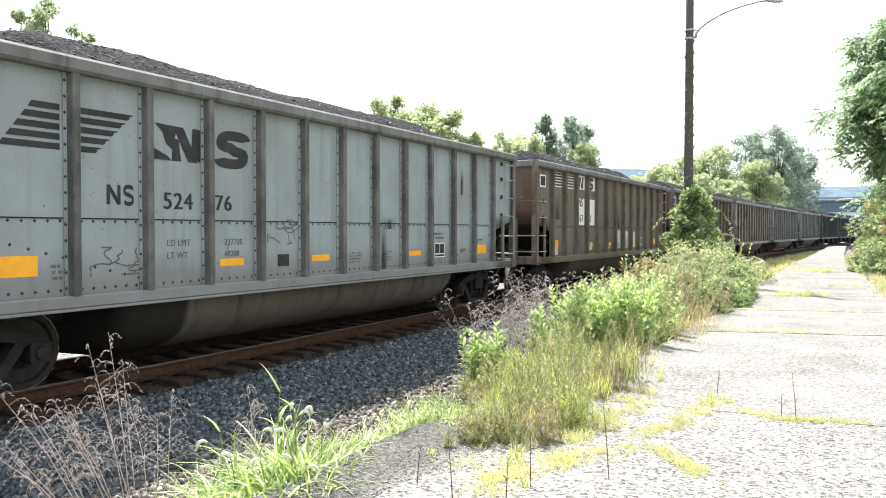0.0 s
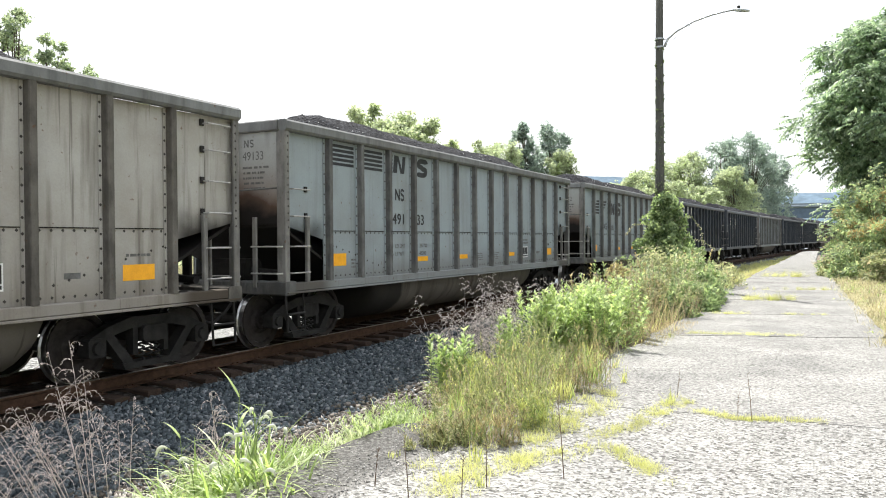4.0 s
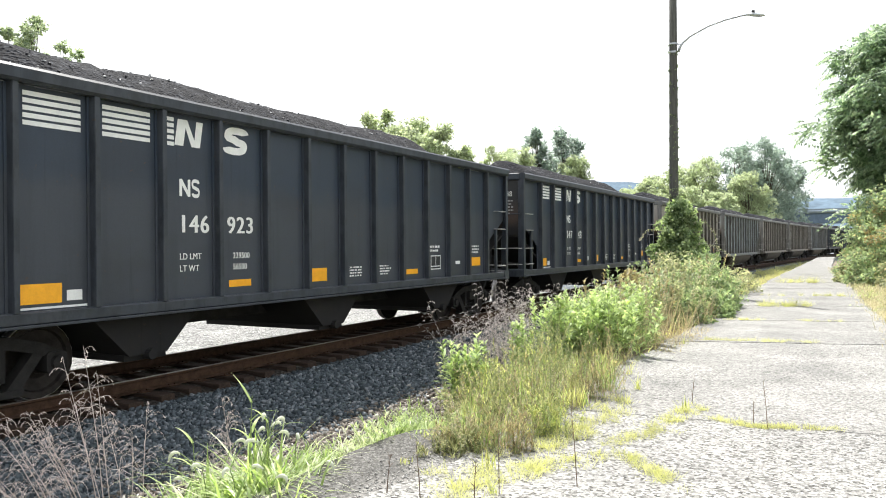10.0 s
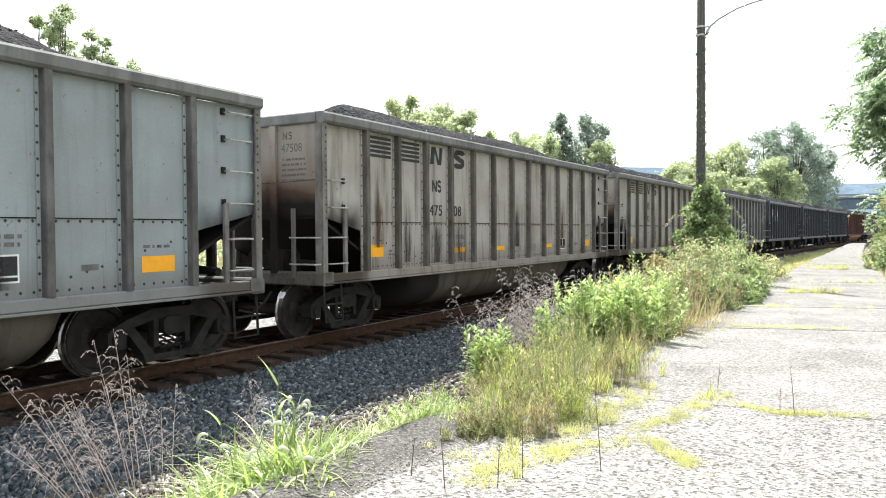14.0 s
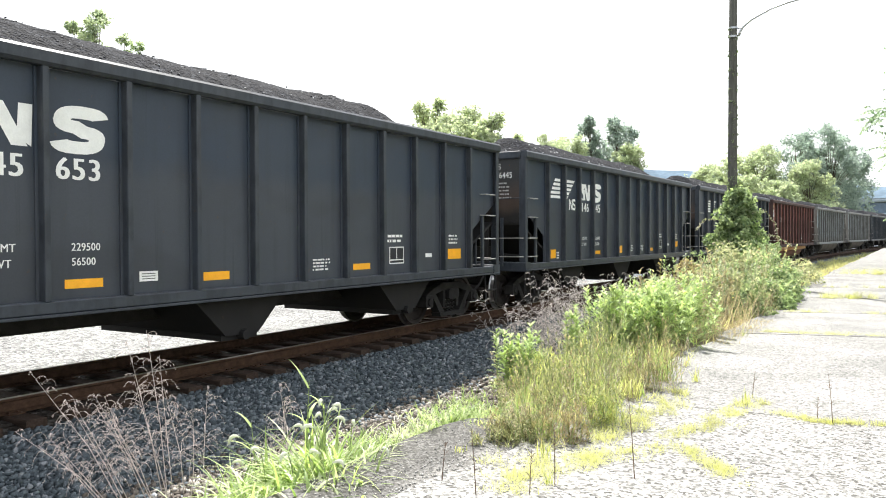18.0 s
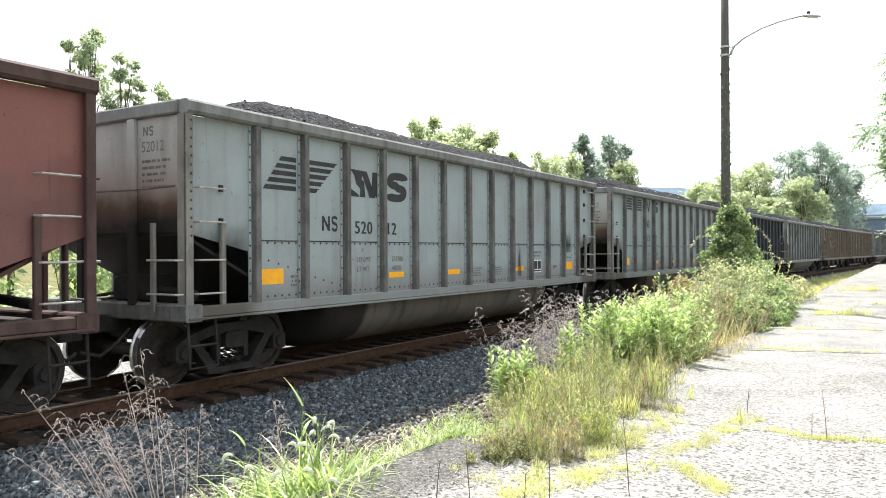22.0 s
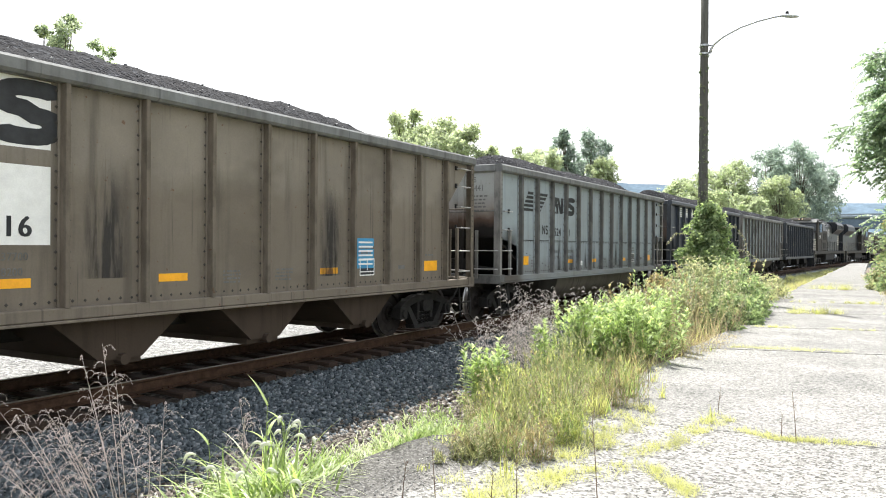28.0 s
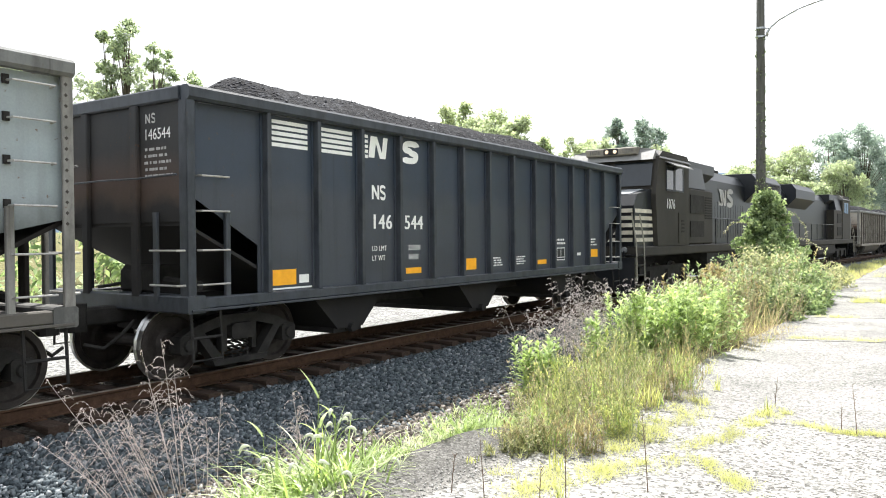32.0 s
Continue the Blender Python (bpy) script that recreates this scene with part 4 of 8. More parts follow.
def make_car(name, label, paint, rib, endp, under, low, tub, rivets=True, zc=2.05, zp=1.78, steep=False):
    """One loaded coal car about its middle, rails at z 0, the track along y. low: sill height; tub or hopper chutes below."""
    car = thing(name, label, "coal car", "cars of the coal train")
    T, RB, SB, ST = 3.72, 3.54, 0.93, 1.10
    wide = []
    for sg in (-1, 1):
        poly = [(-HB, zc), (-HB + EB, zp), (-HB + EB, ST - 0.02), (HB - EB, ST - 0.02), (HB - EB, zp), (HB, zc), (HB, RB), (-HB, RB)]
        if steep:
            poly = [(-HB + 0.10, 3.44), (-HB + EB + 0.05, 2.42), (-HB + EB + 0.05, ST - 0.02), (HB - EB - 0.05, ST - 0.02), (HB - EB - 0.05, 2.42), (HB - 0.10, 3.44), (HB - 0.10, RB), (-HB + 0.10, RB)]
        part("side_sheet", Shape().prism(poly, sg * (SHEET - 0.02), sg * SHEET), paint, car)
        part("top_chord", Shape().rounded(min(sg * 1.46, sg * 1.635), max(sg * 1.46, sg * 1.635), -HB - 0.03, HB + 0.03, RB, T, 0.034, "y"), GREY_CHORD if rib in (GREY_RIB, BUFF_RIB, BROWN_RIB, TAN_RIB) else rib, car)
        sill = Shape().rounded(min(sg * 1.44, sg * 1.585), max(sg * 1.44, sg * 1.585), -HB, HB, SB + 0.03, ST, 0.015, "y")
        sill.rounded(min(sg * 1.40, sg * 1.62), max(sg * 1.40, sg * 1.62), -HB, HB, SB, SB + 0.03, 0.005, "y")
        part("side_sill", sill, paint if rivets else rib, car)
    post = Shape()
    post.prism([(SHEET - 0.002, -0.115), (SHEET + 0.022, -0.115), (SHEET + 0.024, -0.066), (HW - 0.012, -0.060), (HW, -0.050), (HW, 0.050), (HW - 0.012, 0.060), (SHEET + 0.024, 0.066), (SHEET + 0.022, 0.115), (SHEET - 0.002, 0.115)], ST, RB - 0.002, "z")
    slim = 0.52 if steep else 0.84 if rivets else 0.62
    post.v = [(x, y * slim, z) for x, y, z in post.v]
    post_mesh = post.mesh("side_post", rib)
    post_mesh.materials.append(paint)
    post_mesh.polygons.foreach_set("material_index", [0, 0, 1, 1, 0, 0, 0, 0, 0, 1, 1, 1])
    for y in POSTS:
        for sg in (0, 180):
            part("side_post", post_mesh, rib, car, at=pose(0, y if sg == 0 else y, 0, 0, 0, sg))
    if rivets:
        sets = []
        oct_v = np.array([(0.014, 0, 0), (0, 0.022, 0), (0, 0, 0.022), (0, -0.022, 0), (0, 0, -0.022)])
        oct_f = np.array([(0, 1, 2), (0, 2, 3), (0, 3, 4), (0, 4, 1)])
        pts = []
        edges = [-HB + EB] + POSTS[1:]
        for i in range(12):
            a = POSTS[i]
            for k in range(6):
                y = a + PITCH * (k + 0.9) / 6.8
                pts += [(SHEET, y, ST + 0.06)] if steep else [(SHEET, y, 1.92), (SHEET, y, ST + 0.06)]
        for y in POSTS:
            for k in range(14):
                pts += [(SHEET + 0.022, y - 0.080, 1.18 + k * 0.175), (SHEET + 0.022, y + 0.080, 1.18 + k * 0.175)]
        for k in range(0 if steep or name.startswith("red") else 5):
            for i0, dy in ((1, 1), (11, -1)):
                pts.append((SHEET, POSTS[i0] - dy * PITCH * 0.9 + dy * PITCH * 0.2 * k, 1.72 - 0.05 * k))
                pts.append((SHEET, POSTS[i0] + dy * PITCH * 0.1 + dy * PITCH * 0.2 * k, 1.45 - 0.05 * k))
        for k in range(14):
            for y in (-HB + 0.05, HB - 0.05):
                pts.append((1.590, y, 2.0 + k * 0.112))
        for sg in (1, -1):
            p = np.array(pts)
            q = oct_v[None] + p[:, None]
            f = (np.arange(len(p))[:, None, None] * 5 + oct_f[None]).reshape(-1, 3)
            q = q.reshape(-1, 3)
            if sg < 0:
                q = q * [-1, 1, 1]
                f = f[:, ::-1]
            sets.append((q, f))
        v, f = join(sets)
        part("rivets", soup("rivets", v, f, RIVET), RIVET, car, kind="stuff")
        if not steep:
            part("lap_seam", Shape().box(SHEET, SHEET + 0.012, -HB + EB, HB - EB, 1.945, 1.958).box(-SHEET - 0.012, -SHEET, -HB + EB, HB - EB, 1.945, 1.958), endp, car)
    for sg in (-1, 1):
        e = sg * HB
        if not steep:
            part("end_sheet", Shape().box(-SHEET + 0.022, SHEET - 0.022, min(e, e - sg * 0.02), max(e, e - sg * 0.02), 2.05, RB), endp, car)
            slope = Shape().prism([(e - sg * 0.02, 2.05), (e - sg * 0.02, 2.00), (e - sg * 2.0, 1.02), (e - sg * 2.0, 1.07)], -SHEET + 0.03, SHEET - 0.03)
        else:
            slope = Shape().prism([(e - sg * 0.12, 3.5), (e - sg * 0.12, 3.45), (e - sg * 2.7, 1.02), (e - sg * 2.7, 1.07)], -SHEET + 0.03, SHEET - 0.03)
        # the end paint's black lower part doubles as shade inside the open bay
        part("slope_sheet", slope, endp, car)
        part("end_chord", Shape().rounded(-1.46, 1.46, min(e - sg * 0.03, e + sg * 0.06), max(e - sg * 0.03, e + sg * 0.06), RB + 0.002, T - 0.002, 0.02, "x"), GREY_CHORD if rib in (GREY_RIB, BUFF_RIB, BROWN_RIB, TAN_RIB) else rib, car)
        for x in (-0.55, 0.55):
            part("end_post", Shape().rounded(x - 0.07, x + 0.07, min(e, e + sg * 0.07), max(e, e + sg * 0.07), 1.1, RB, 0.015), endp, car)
        for x in (-1, 1):
            corner = Shape()
            corner.rounded(min(x * 1.42, x * 1.585), max(x * 1.42, x * 1.585), min(e - sg * 0.02, e + sg * 0.03), max(e - sg * 0.02, e + sg * 0.03), SB, RB, 0.008)
            corner.rounded(min(x * 1.55, x * 1.59), max(x * 1.55, x * 1.59), min(e - sg * 0.09, e + sg * 0.03), max(e - sg * 0.09, e + sg * 0.03), SB, RB, 0.008)
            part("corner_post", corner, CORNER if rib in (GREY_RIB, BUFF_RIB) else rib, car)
        part("end_sill", Shape().rounded(-1.6, 1.6, min(e + sg * 0.05, e - sg * 0.22), max(e + sg * 0.05, e - sg * 0.22), SB - 0.02, SB + 0.2, 0.02, "x"), rib, car)
        part("end_platform", Shape().box(-1.4, 1.4, min(e - sg * 0.25, e - sg * 1.1), max(e - sg * 0.25, e - sg * 1.1), SB + 0.10, SB + 0.13), STEEL, car)
        brake = Shape().rounded(-0.45, 0.35, min(e - sg * 0.4, e - sg * 0.85), max(e - sg * 0.4, e - sg * 0.85), SB + 0.13, SB + 0.55, 0.08, "x")
        brake.tube([(0.5, e - sg * 0.45, SB + 0.35), (1.2, e - sg * 0.45, SB + 0.30)], 0.06, 8)
        brake.tube([(-1.3, e - sg * 0.6, SB + 0.2), (-0.5, e - sg * 0.6, SB + 0.3)], 0.025, 6)
        part("brake_gear", brake, STEEL, car)
        part("handrail", Shape().tube([(-1.5, e + sg * 0.12, 2.62), (-0.7, e + sg * 0.13, 2.60), (0.0, e + sg * 0.13, 2.61), (0.7, e + sg * 0.13, 2.60), (1.5, e + sg * 0.12, 2.62)], 0.013, 6), rib, car)
        cp = Shape().rounded(-0.13, 0.13, min(e - sg * 0.3, e + sg * 0.5), max(e - sg * 0.3, e + sg * 0.5), 0.72, 0.96, 0.03, "y")
        cp.rounded(-0.18, 0.16, min(e + sg * 0.45, e + sg * 0.70), max(e + sg * 0.45, e + sg * 0.70), 0.66, 1.02, 0.05, "z")
        part("coupler", cp, STEEL, car)
        part("air_hose", Shape().tube([(0.45, e, 0.78), (0.47, e + sg * 0.2, 0.62), (0.42, e + sg * 0.42, 0.46), (0.30, e + sg * 0.62, 0.52)], 0.025, 6), STEEL, car)
        for x in (-1, 1):
            # ladder in the open corner: a stile, rungs on the side and on the end, and stirrup steps below
            y1 = e - sg * 0.62
            pale = CORNER if rib in (GREY_RIB, BUFF_RIB) else rib
            part("ladder_stile", Shape().rounded(min(x * 1.50, x * 1.56), max(x * 1.50, x * 1.56), y1 - 0.04, y1 + 0.04, SB + 0.1, 2.17, 0.01), pale, car)
            part("ladder_stile", Shape().rounded(x * 0.98 - 0.04, x * 0.98 + 0.04, min(e + sg * 0.02, e + sg * 0.07), max(e + sg * 0.02, e + sg * 0.07), SB + 0.1, 2.17, 0.01), pale, car)
            rungs = (1.26, 1.69, 2.18, 2.62) + ((3.05, 3.42) if rivets and sg > 0 else ())
            if name.startswith("red") and sg < 0:
                rungs = (1.36,)
            for z in rungs if x > 0 else ():
                a = SHEET - 0.005 if z > 2.1 else 1.53
                r = Shape().tube([(x * a, y1, z), (x * 1.60, y1 + sg * 0.015, z), (x * 1.60, e - sg * 0.17, z), (x * a, e - sg * 0.15, z)], 0.013, 6)
                part("grab_iron", r, IRON, car)
                if z > 2.1 and rivets:
                    part("grab_bracket", Shape().rounded(SHEET, SHEET + 0.035, y1 - 0.035, y1 + 0.035, z - 0.03, z + 0.06, 0.008), STEEL, car)
                if z < 2.1:
                    part("grab_iron", Shape().tube([(x * 0.96, e + sg * 0.03, z), (x * 0.97, e + sg * 0.13, z), (x * 1.50, e + sg * 0.13, z), (x * 1.53, e + sg * 0.03, z)], 0.014, 6), IRON, car)
            st = Shape().tube([(x * 1.52, e - sg * 0.05, SB), (x * 1.56, e - sg * 0.05, 0.32), (x * 1.56, e - sg * 0.50, 0.32), (x * 1.52, e - sg * 0.50, SB)], 0.02, 6)
            st.tube([(x * 1.56, e - sg * 0.05, 0.60), (x * 1.56, e - sg * 0.50, 0.60)], 0.018, 6)
            part("sill_step", st, STEEL, car)
    part("centre_sill", Shape().rounded(-0.33, 0.33, -HB + 0.25, HB - 0.25, 0.62, 1.02, 0.03, "y"), STEEL, car)
    part("floor", Shape().box(-1.44, 1.44, -HB + 2.0, HB - 2.0, 1.02, 1.07), STEEL, car)
    if tub:
        s, n = Shape(), 17
        rings = [(-4.30, 0.02), (-4.29, 0.45), (-4.22, 0.78), (-4.08, 0.94), (-3.85, 1.0), (-1.3, 1.0), (1.3, 1.0), (3.85, 1.0), (4.08, 0.94), (4.22, 0.78), (4.29, 0.45), (4.30, 0.02)]
        boxy = name.startswith("red")
        for y, k in rings:
            for i in range(n):
                a = math.pi * i / (n - 1)
                c = math.copysign(abs(math.cos(a)) ** (0.45 if boxy else 0.72), math.cos(a))
                s.v.append(((1.30 if boxy else 1.40) * c * (0.9 + 0.1 * k), y, 0.95 - 0.78 * k * math.sin(a) ** (0.6 if boxy else 0.9)))
        for j in range(len(rings) - 1):
            for i in range(n - 1):
                s.f.append((j * n + i, j * n + i + 1, (j + 1) * n + i + 1, (j + 1) * n + i))
        if boxy:
            part("tub_ledge", Shape().prism([(1.31, 0.68), (1.46, 0.74), (1.46, 0.92), (1.31, 0.92)], -4.5, 4.5, "y"), TUB_LEDGE, car, "pale rusty ledge above the tub")
        part("tub", s, under, car, "rounded belly tub below the sill", True)
    else:
        bays = (-4.0, 0.0, 4.0) if tub is False else (-3.75, -1.25, 1.25, 3.75)
        for y in bays:
            hw = 0.88 if len(bays) == 3 else 1.0
            s = Shape().prism([(y - hw, 0.98), (y - 0.30, 0.42), (y + 0.30, 0.42), (y + hw, 0.98)], -1.36, 1.36)
            s.prism([(y - 0.33, 0.35), (y + 0.33, 0.35), (y + 0.33, 0.43), (y - 0.33, 0.43)], -1.30, 1.30)
            s.tube([(1.30, y, 0.42), (1.44, y, 0.42)], 0.07, 10)
            part("hopper_chute", s, under, car)
    for y in (-HB + 1.19, HB - 1.19):
        add_truck(car, y)
    return car


def decal(car, verts, faces, mat, name="lettering", label=""):
    """Paint on the side sheet towards the road: rows of (y, z), 3 mm proud."""
    me = bpy.data.meshes.new(name)
    me.from_pydata([(SHEET + 0.004 + (p[2] if len(p) > 2 else 0.0), p[0], p[1]) for p in verts], [], faces)
    me.materials.append(mat)
    ob = new(name, me)
    ob.parent = car
    return tagged(ob, label=label, kind="stuff" if name in ("stencil_line", "placard_bars") else "")


def rect(y0, y1, z0, z1):
    return [(y0, z0), (y1, z0), (y1, z1), (y0, z1)], [(0, 1, 2, 3)]


def polys(lists):
    v, f, seen = [], [], {}
    for k, p in enumerate(lists):            # strokes that cross lie one on the other, strips share their corners
        face = []
        for a in p:
            key = (round(a[0], 5), round(a[1], 5))
            if key not in seen:
                seen[key] = len(v)
                v.append((a[0], a[1], 0.0005 * (k % 5)))
            face.append(seen[key])
        f.append(tuple(face))
    return v, f


def words(car, text, y, z, size, mat, name="lettering", bold=0.0, wide=0.0):
    v, f, w = lettering(text, size, bold or (0.06 if size > 0.2 else 0.03), wide)
    decal(car, [(y + a[0] * (1.0 if size > 0.2 else 0.92), z + a[1], 4 * a[2]) for a in v], f, mat, name)


def block_mark(y, z, h, kind):
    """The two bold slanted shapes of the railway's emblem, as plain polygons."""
    w = h * (1.68 if kind == 0 else 1.9)
    if kind == 0:
        shapes = [[(0.0, 0.98), (0.16, 0.76), (0.24, 0.44), (0.37, 0.30), (0.47, 0.95)], [(0.35, 0.0), (0.55, 0.0), (0.50, 0.60), (0.38, 0.62)], [(0.38, 0.95), (0.60, 0.95), (0.92, 0.0), (0.70, 0.0)],
                  [(0.77, 0.20), (0.97, 0.0), (0.99, 0.95), (0.80, 0.95)], [(0.0, 0.0), (0.34, 0.0), (0.28, 0.10), (0.0, 0.30)]]
        return [[(y + u * w, z + q * h) for u, q in p] for p in shapes]
    if kind == 2:
        return [[(y - 0.05 * h, z), (y + 0.15 * h, z), (y + 0.15 * h, z + h), (y - 0.05 * h, z + h)], [(y + 0.15 * h, z + h), (y + 0.15 * h, z + 0.62 * h), (y + 0.58 * h, z), (y + 0.58 * h, z + 0.38 * h)], [(y + 0.58 * h, z), (y + 0.78 * h, z), (y + 0.78 * h, z + h), (y + 0.58 * h, z + h)]]
    return ribbon(y, z, h, 0.64 * h, 0.105, 0.0) if kind == 3 else ribbon(y, z, h, 0.74 * w, 0.15, 0.14)


def ribbon(y, z, h, w, t, slant):
    """A band that turns twice: the second bold shape, w wide and h high, t its half thickness."""
    path = []
    for cy, a0, a1 in ((0.74, 14, 262), (0.27, 82, -166)):
        for k in range(17):
            a = math.radians(a0 + (a1 - a0) * k / 16)
            path.append((math.copysign(abs(math.cos(a)) ** 0.72, math.cos(a)), math.copysign(abs(math.sin(a)) ** 0.85, math.sin(a)), cy))
    rows = []
    for c, q, cy in path:
        r = 0.255 - t * 0.5 if cy > 0.5 else 0.265 - t * 0.5
        sg = 1 if cy > 0.5 else -1
        rows.append([(0.5 + c * (0.5 - t + sg * o), cy + q * (r + sg * o)) for o in (-t, t)])
    out = []
    for p, q in zip(rows[:-1], rows[1:]):
        quad = [(y + w * (u + slant * v), z + h * v) for u, v in (p[0], p[1], q[1], q[0])]
        area = sum(quad[i][0] * quad[(i + 1) % 4][1] - quad[(i + 1) % 4][0] * quad[i][1] for i in range(4))
        out.append(quad if area > 0 else quad[::-1])
    return out


def plain_mark(y, z, h):
    """The first bold shape without its flying head."""
    w = min(1.45 * h, 0.62)
    shapes = [[(0.0, 0.0), (0.30, 0.0), (0.42, 1.0), (0.12, 1.0)], [(0.30, 1.0), (0.44, 1.0), (0.78, 0.0), (0.58, 0.0)], [(0.66, 0.0), (0.88, 0.0), (1.0, 1.0), (0.76, 1.0)]]
    return [[(y + u * w, z + q * h) for u, q in p] for p in shapes]


def stripes(y0, y1, z0, z1, n=4, slant=0.0, ragged=0.0):
    out, h = [], (z1 - z0) / (2 * n - 1)
    for k in range(n):
        z, g = z0 + 2 * h * k - 0.15 * h, 1.3 * h
        a0, a1 = y0 + slant * (z - z0), y0 + slant * (z + g - z0)
        b = y1 - ragged * (n - 1 - k)
        out.append([(a0, z), (b - ragged * 0.9, z), (b - ragged * 0.55, z + 0.45 * g), (b - ragged * 0.75, z + 0.5 * g), (b, z + g), (a1, z + g)] if ragged else [(a0, z), (b, z), (b, z + g), (a1, z + g)])
    return out


def pane(i):
    """The clear stretch of sheet between posts i and i + 1."""
    return POSTS[i] + 0.13, POSTS[i + 1] - 0.13


def typed(y, z, w, rows, h, step, seed):
    """Rows of small worn print too small to read, as broken bars."""
    r, out = random.Random(seed), []
    for k in range(rows):
        a, end = y + r.uniform(0, 0.03), y + w * r.uniform(0.75, 1.0)
        while a < end - 0.02:
            b = min(end, a + r.choice((0.035, 0.05, 0.08, 0.11)) * (0.7 + w * 0.5))
            out.append([(a, z + step * k), (b, z + step * k), (b, z + step * k + h), (a, z + step * k + h)])
            a = b + r.choice((0.012, 0.018, 0.035))
    return out


def mark_car(car, style, digits, ink, soft, boxed=False):
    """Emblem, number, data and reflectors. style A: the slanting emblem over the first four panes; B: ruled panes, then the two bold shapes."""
    long_car = len(digits) == 6 and digits[0] == "3"
    dz, zs = (0.23, 2.86) if long_car else (0.12 if digits[0] == "1" else 0.0, 3.12)
    dark = digits[0] == "1"
    up, down = (0.30, 0.12) if dark else (0.0, 0.0)
    soft = WHITE if dark else soft
    if style == "A":
        y0, y1 = pane(0)
        decal(car, *polys(stripes(y0 + 0.06, y1, 2.70, 3.18, 5, 0.75)), ink, "emblem_stripes")
        y0, y1 = pane(1)
        decal(car, *polys(stripes(y0, y1 - 0.02, 2.70, 3.18, 5, 0.0, 0.11)), ink, "emblem_stripes")
        decal(car, *polys(block_mark(pane(2)[0] + 0.02, 2.70, 0.46, 0)), ink, "emblem")
        decal(car, *polys(block_mark(pane(3)[0] - (0.05 if dark else 0.0), 2.70, 0.46, 1)), ink, "emblem")
        a = 2
        decal(car, *polys(block_mark(pane(1)[0] + 0.34, 2.12 + up, 0.23 + 0.15 * up, 2) + block_mark(pane(1)[0] + 0.56, 2.12 + up, 0.23 + 0.15 * up, 3)), ink, "owner_mark")
        words(car, digits[:3], pane(2)[0] + 0.14, 2.09 + up, 0.30 + 0.12 * up, ink, "road_number")
        words(car, digits[3:], pane(3)[0] + 0.02, 2.09 + up, 0.30 + 0.12 * up, ink, "road_number")
    else:
        if boxed:
            zt, zm, zb = (2.80, 2.62, 1.78) if long_car else (3.1, 2.82, 2.0)
            for i, (z0, z1) in ((2, (zt, 3.53)), (3, (zt, 3.53)), (2, (zb, zm)), (3, (zb, zm))):
                a, b = pane(i)
                q = decal(car, *rect(a, b, z0, z1), WHITE, "white_panel")
                q.location.x = -0.002
            for i in (0, 1):
                a, b = pane(i)
                q = decal(car, *rect(a, b, zt - 0.02, 3.5), WHITE, "white_panel")
                q.location.x = -0.002
        for i in (0, 1):
            a, b = pane(i)
            decal(car, *polys(stripes(a + 0.02, b - 0.01, zs, 3.48, 5)), ink, "emblem_stripes")
        decal(car, *polys(stripes(pane(2)[0], pane(2)[0] + 0.12, zs, 3.48, 5) + plain_mark(pane(2)[0] + 0.13, zs + 0.01, 3.47 - zs)), ink, "emblem")
        decal(car, *polys(block_mark(pane(3)[0] + (0.0 if dark else 0.06), zs + 0.01, 3.47 - zs, 1)), ink, "emblem")
        decal(car, *polys(block_mark(pane(2)[0] + 0.22, 2.58 - dz, 0.23, 2) + block_mark(pane(2)[0] + 0.42, 2.58 - dz, 0.23, 3)), ink, "owner_mark")
        words(car, digits[:3], pane(2)[0] + (0.18 if dark else 0.10), 2.10 - dz, 0.34 if dark else 0.31, ink, "road_number")
        words(car, digits[3:], pane(3)[0] + 0.08, 2.10 - dz, 0.34 if dark else 0.31, ink, "road_number")
        a = 2
    for i, (n1, n2) in ((a, ("LD LMT", "LT WT")), (a + 1, ("229500", "56500") if dark else ("237700", "48200"))):
        words(car, n1, pane(i)[0] + 0.2, 1.62, 0.12, soft, "stencil_line")
        words(car, n2, pane(i)[0] + 0.2, 1.46, 0.12, soft, "stencil_line")
    y0 = POSTS[0] + (0.0 if dark else 0.10)
    decal(car, *rect(y0, y0 + (0.60 if dark else 0.50), 1.33 - 1.3 * down, 1.55 - 1.3 * down), ORANGE, "reflector", "orange reflective patch")
    if dark and style == "B":
        decal(car, *rect(y0 + 0.66, y0 + 0.86, 1.19, 1.31), WHITE, "sticker", "small white sticker")
        decal(car, *rect(y0 + 0.06, y0 + 0.98, 1.115, 1.14), soft, "white_line")
    else:
        decal(car, *polys(typed(y0 + 0.64, 1.28 - down, 0.18, 3, 0.035, 0.065, digits + "a")), soft, "stencil_line")
    plain_side = digits in ("145653", "145631", "149176")
    if dark:
        decal(car, *rect(pane(5)[0] + 0.02, pane(5)[0] + 0.46, 1.20, 1.31 if plain_side else 1.42), ORANGE, "reflector", "orange reflective patch")
    if plain_side:
        y = pane(4)[0] + 0.06
        q = decal(car, *rect(y, y + 0.26, 1.24, 1.36), WHITE, "sticker", "small white sticker")
        decal(car, *polys([[(y + 0.03, 1.265 + 0.03 * k), (y + 0.22, 1.265 + 0.03 * k), (y + 0.22, 1.275 + 0.03 * k), (y + 0.03, 1.275 + 0.03 * k)] for k in range(3)]), INK_SOFT, "placard_bars").location.x = 0.002
    for i in (3, 8) if digits[0] == "1" else (3, 5, 8):
        y = pane(i)[0] + 0.12
        decal(car, *rect(y, y + 0.46, 1.33 - down, 1.43 - down), ORANGE, "reflector", "orange reflective patch")
    decal(car, *rect(pane(11)[1] - 0.62, pane(11)[1] - 0.12, 1.30, 1.50), ORANGE, "reflector", "orange reflective patch")
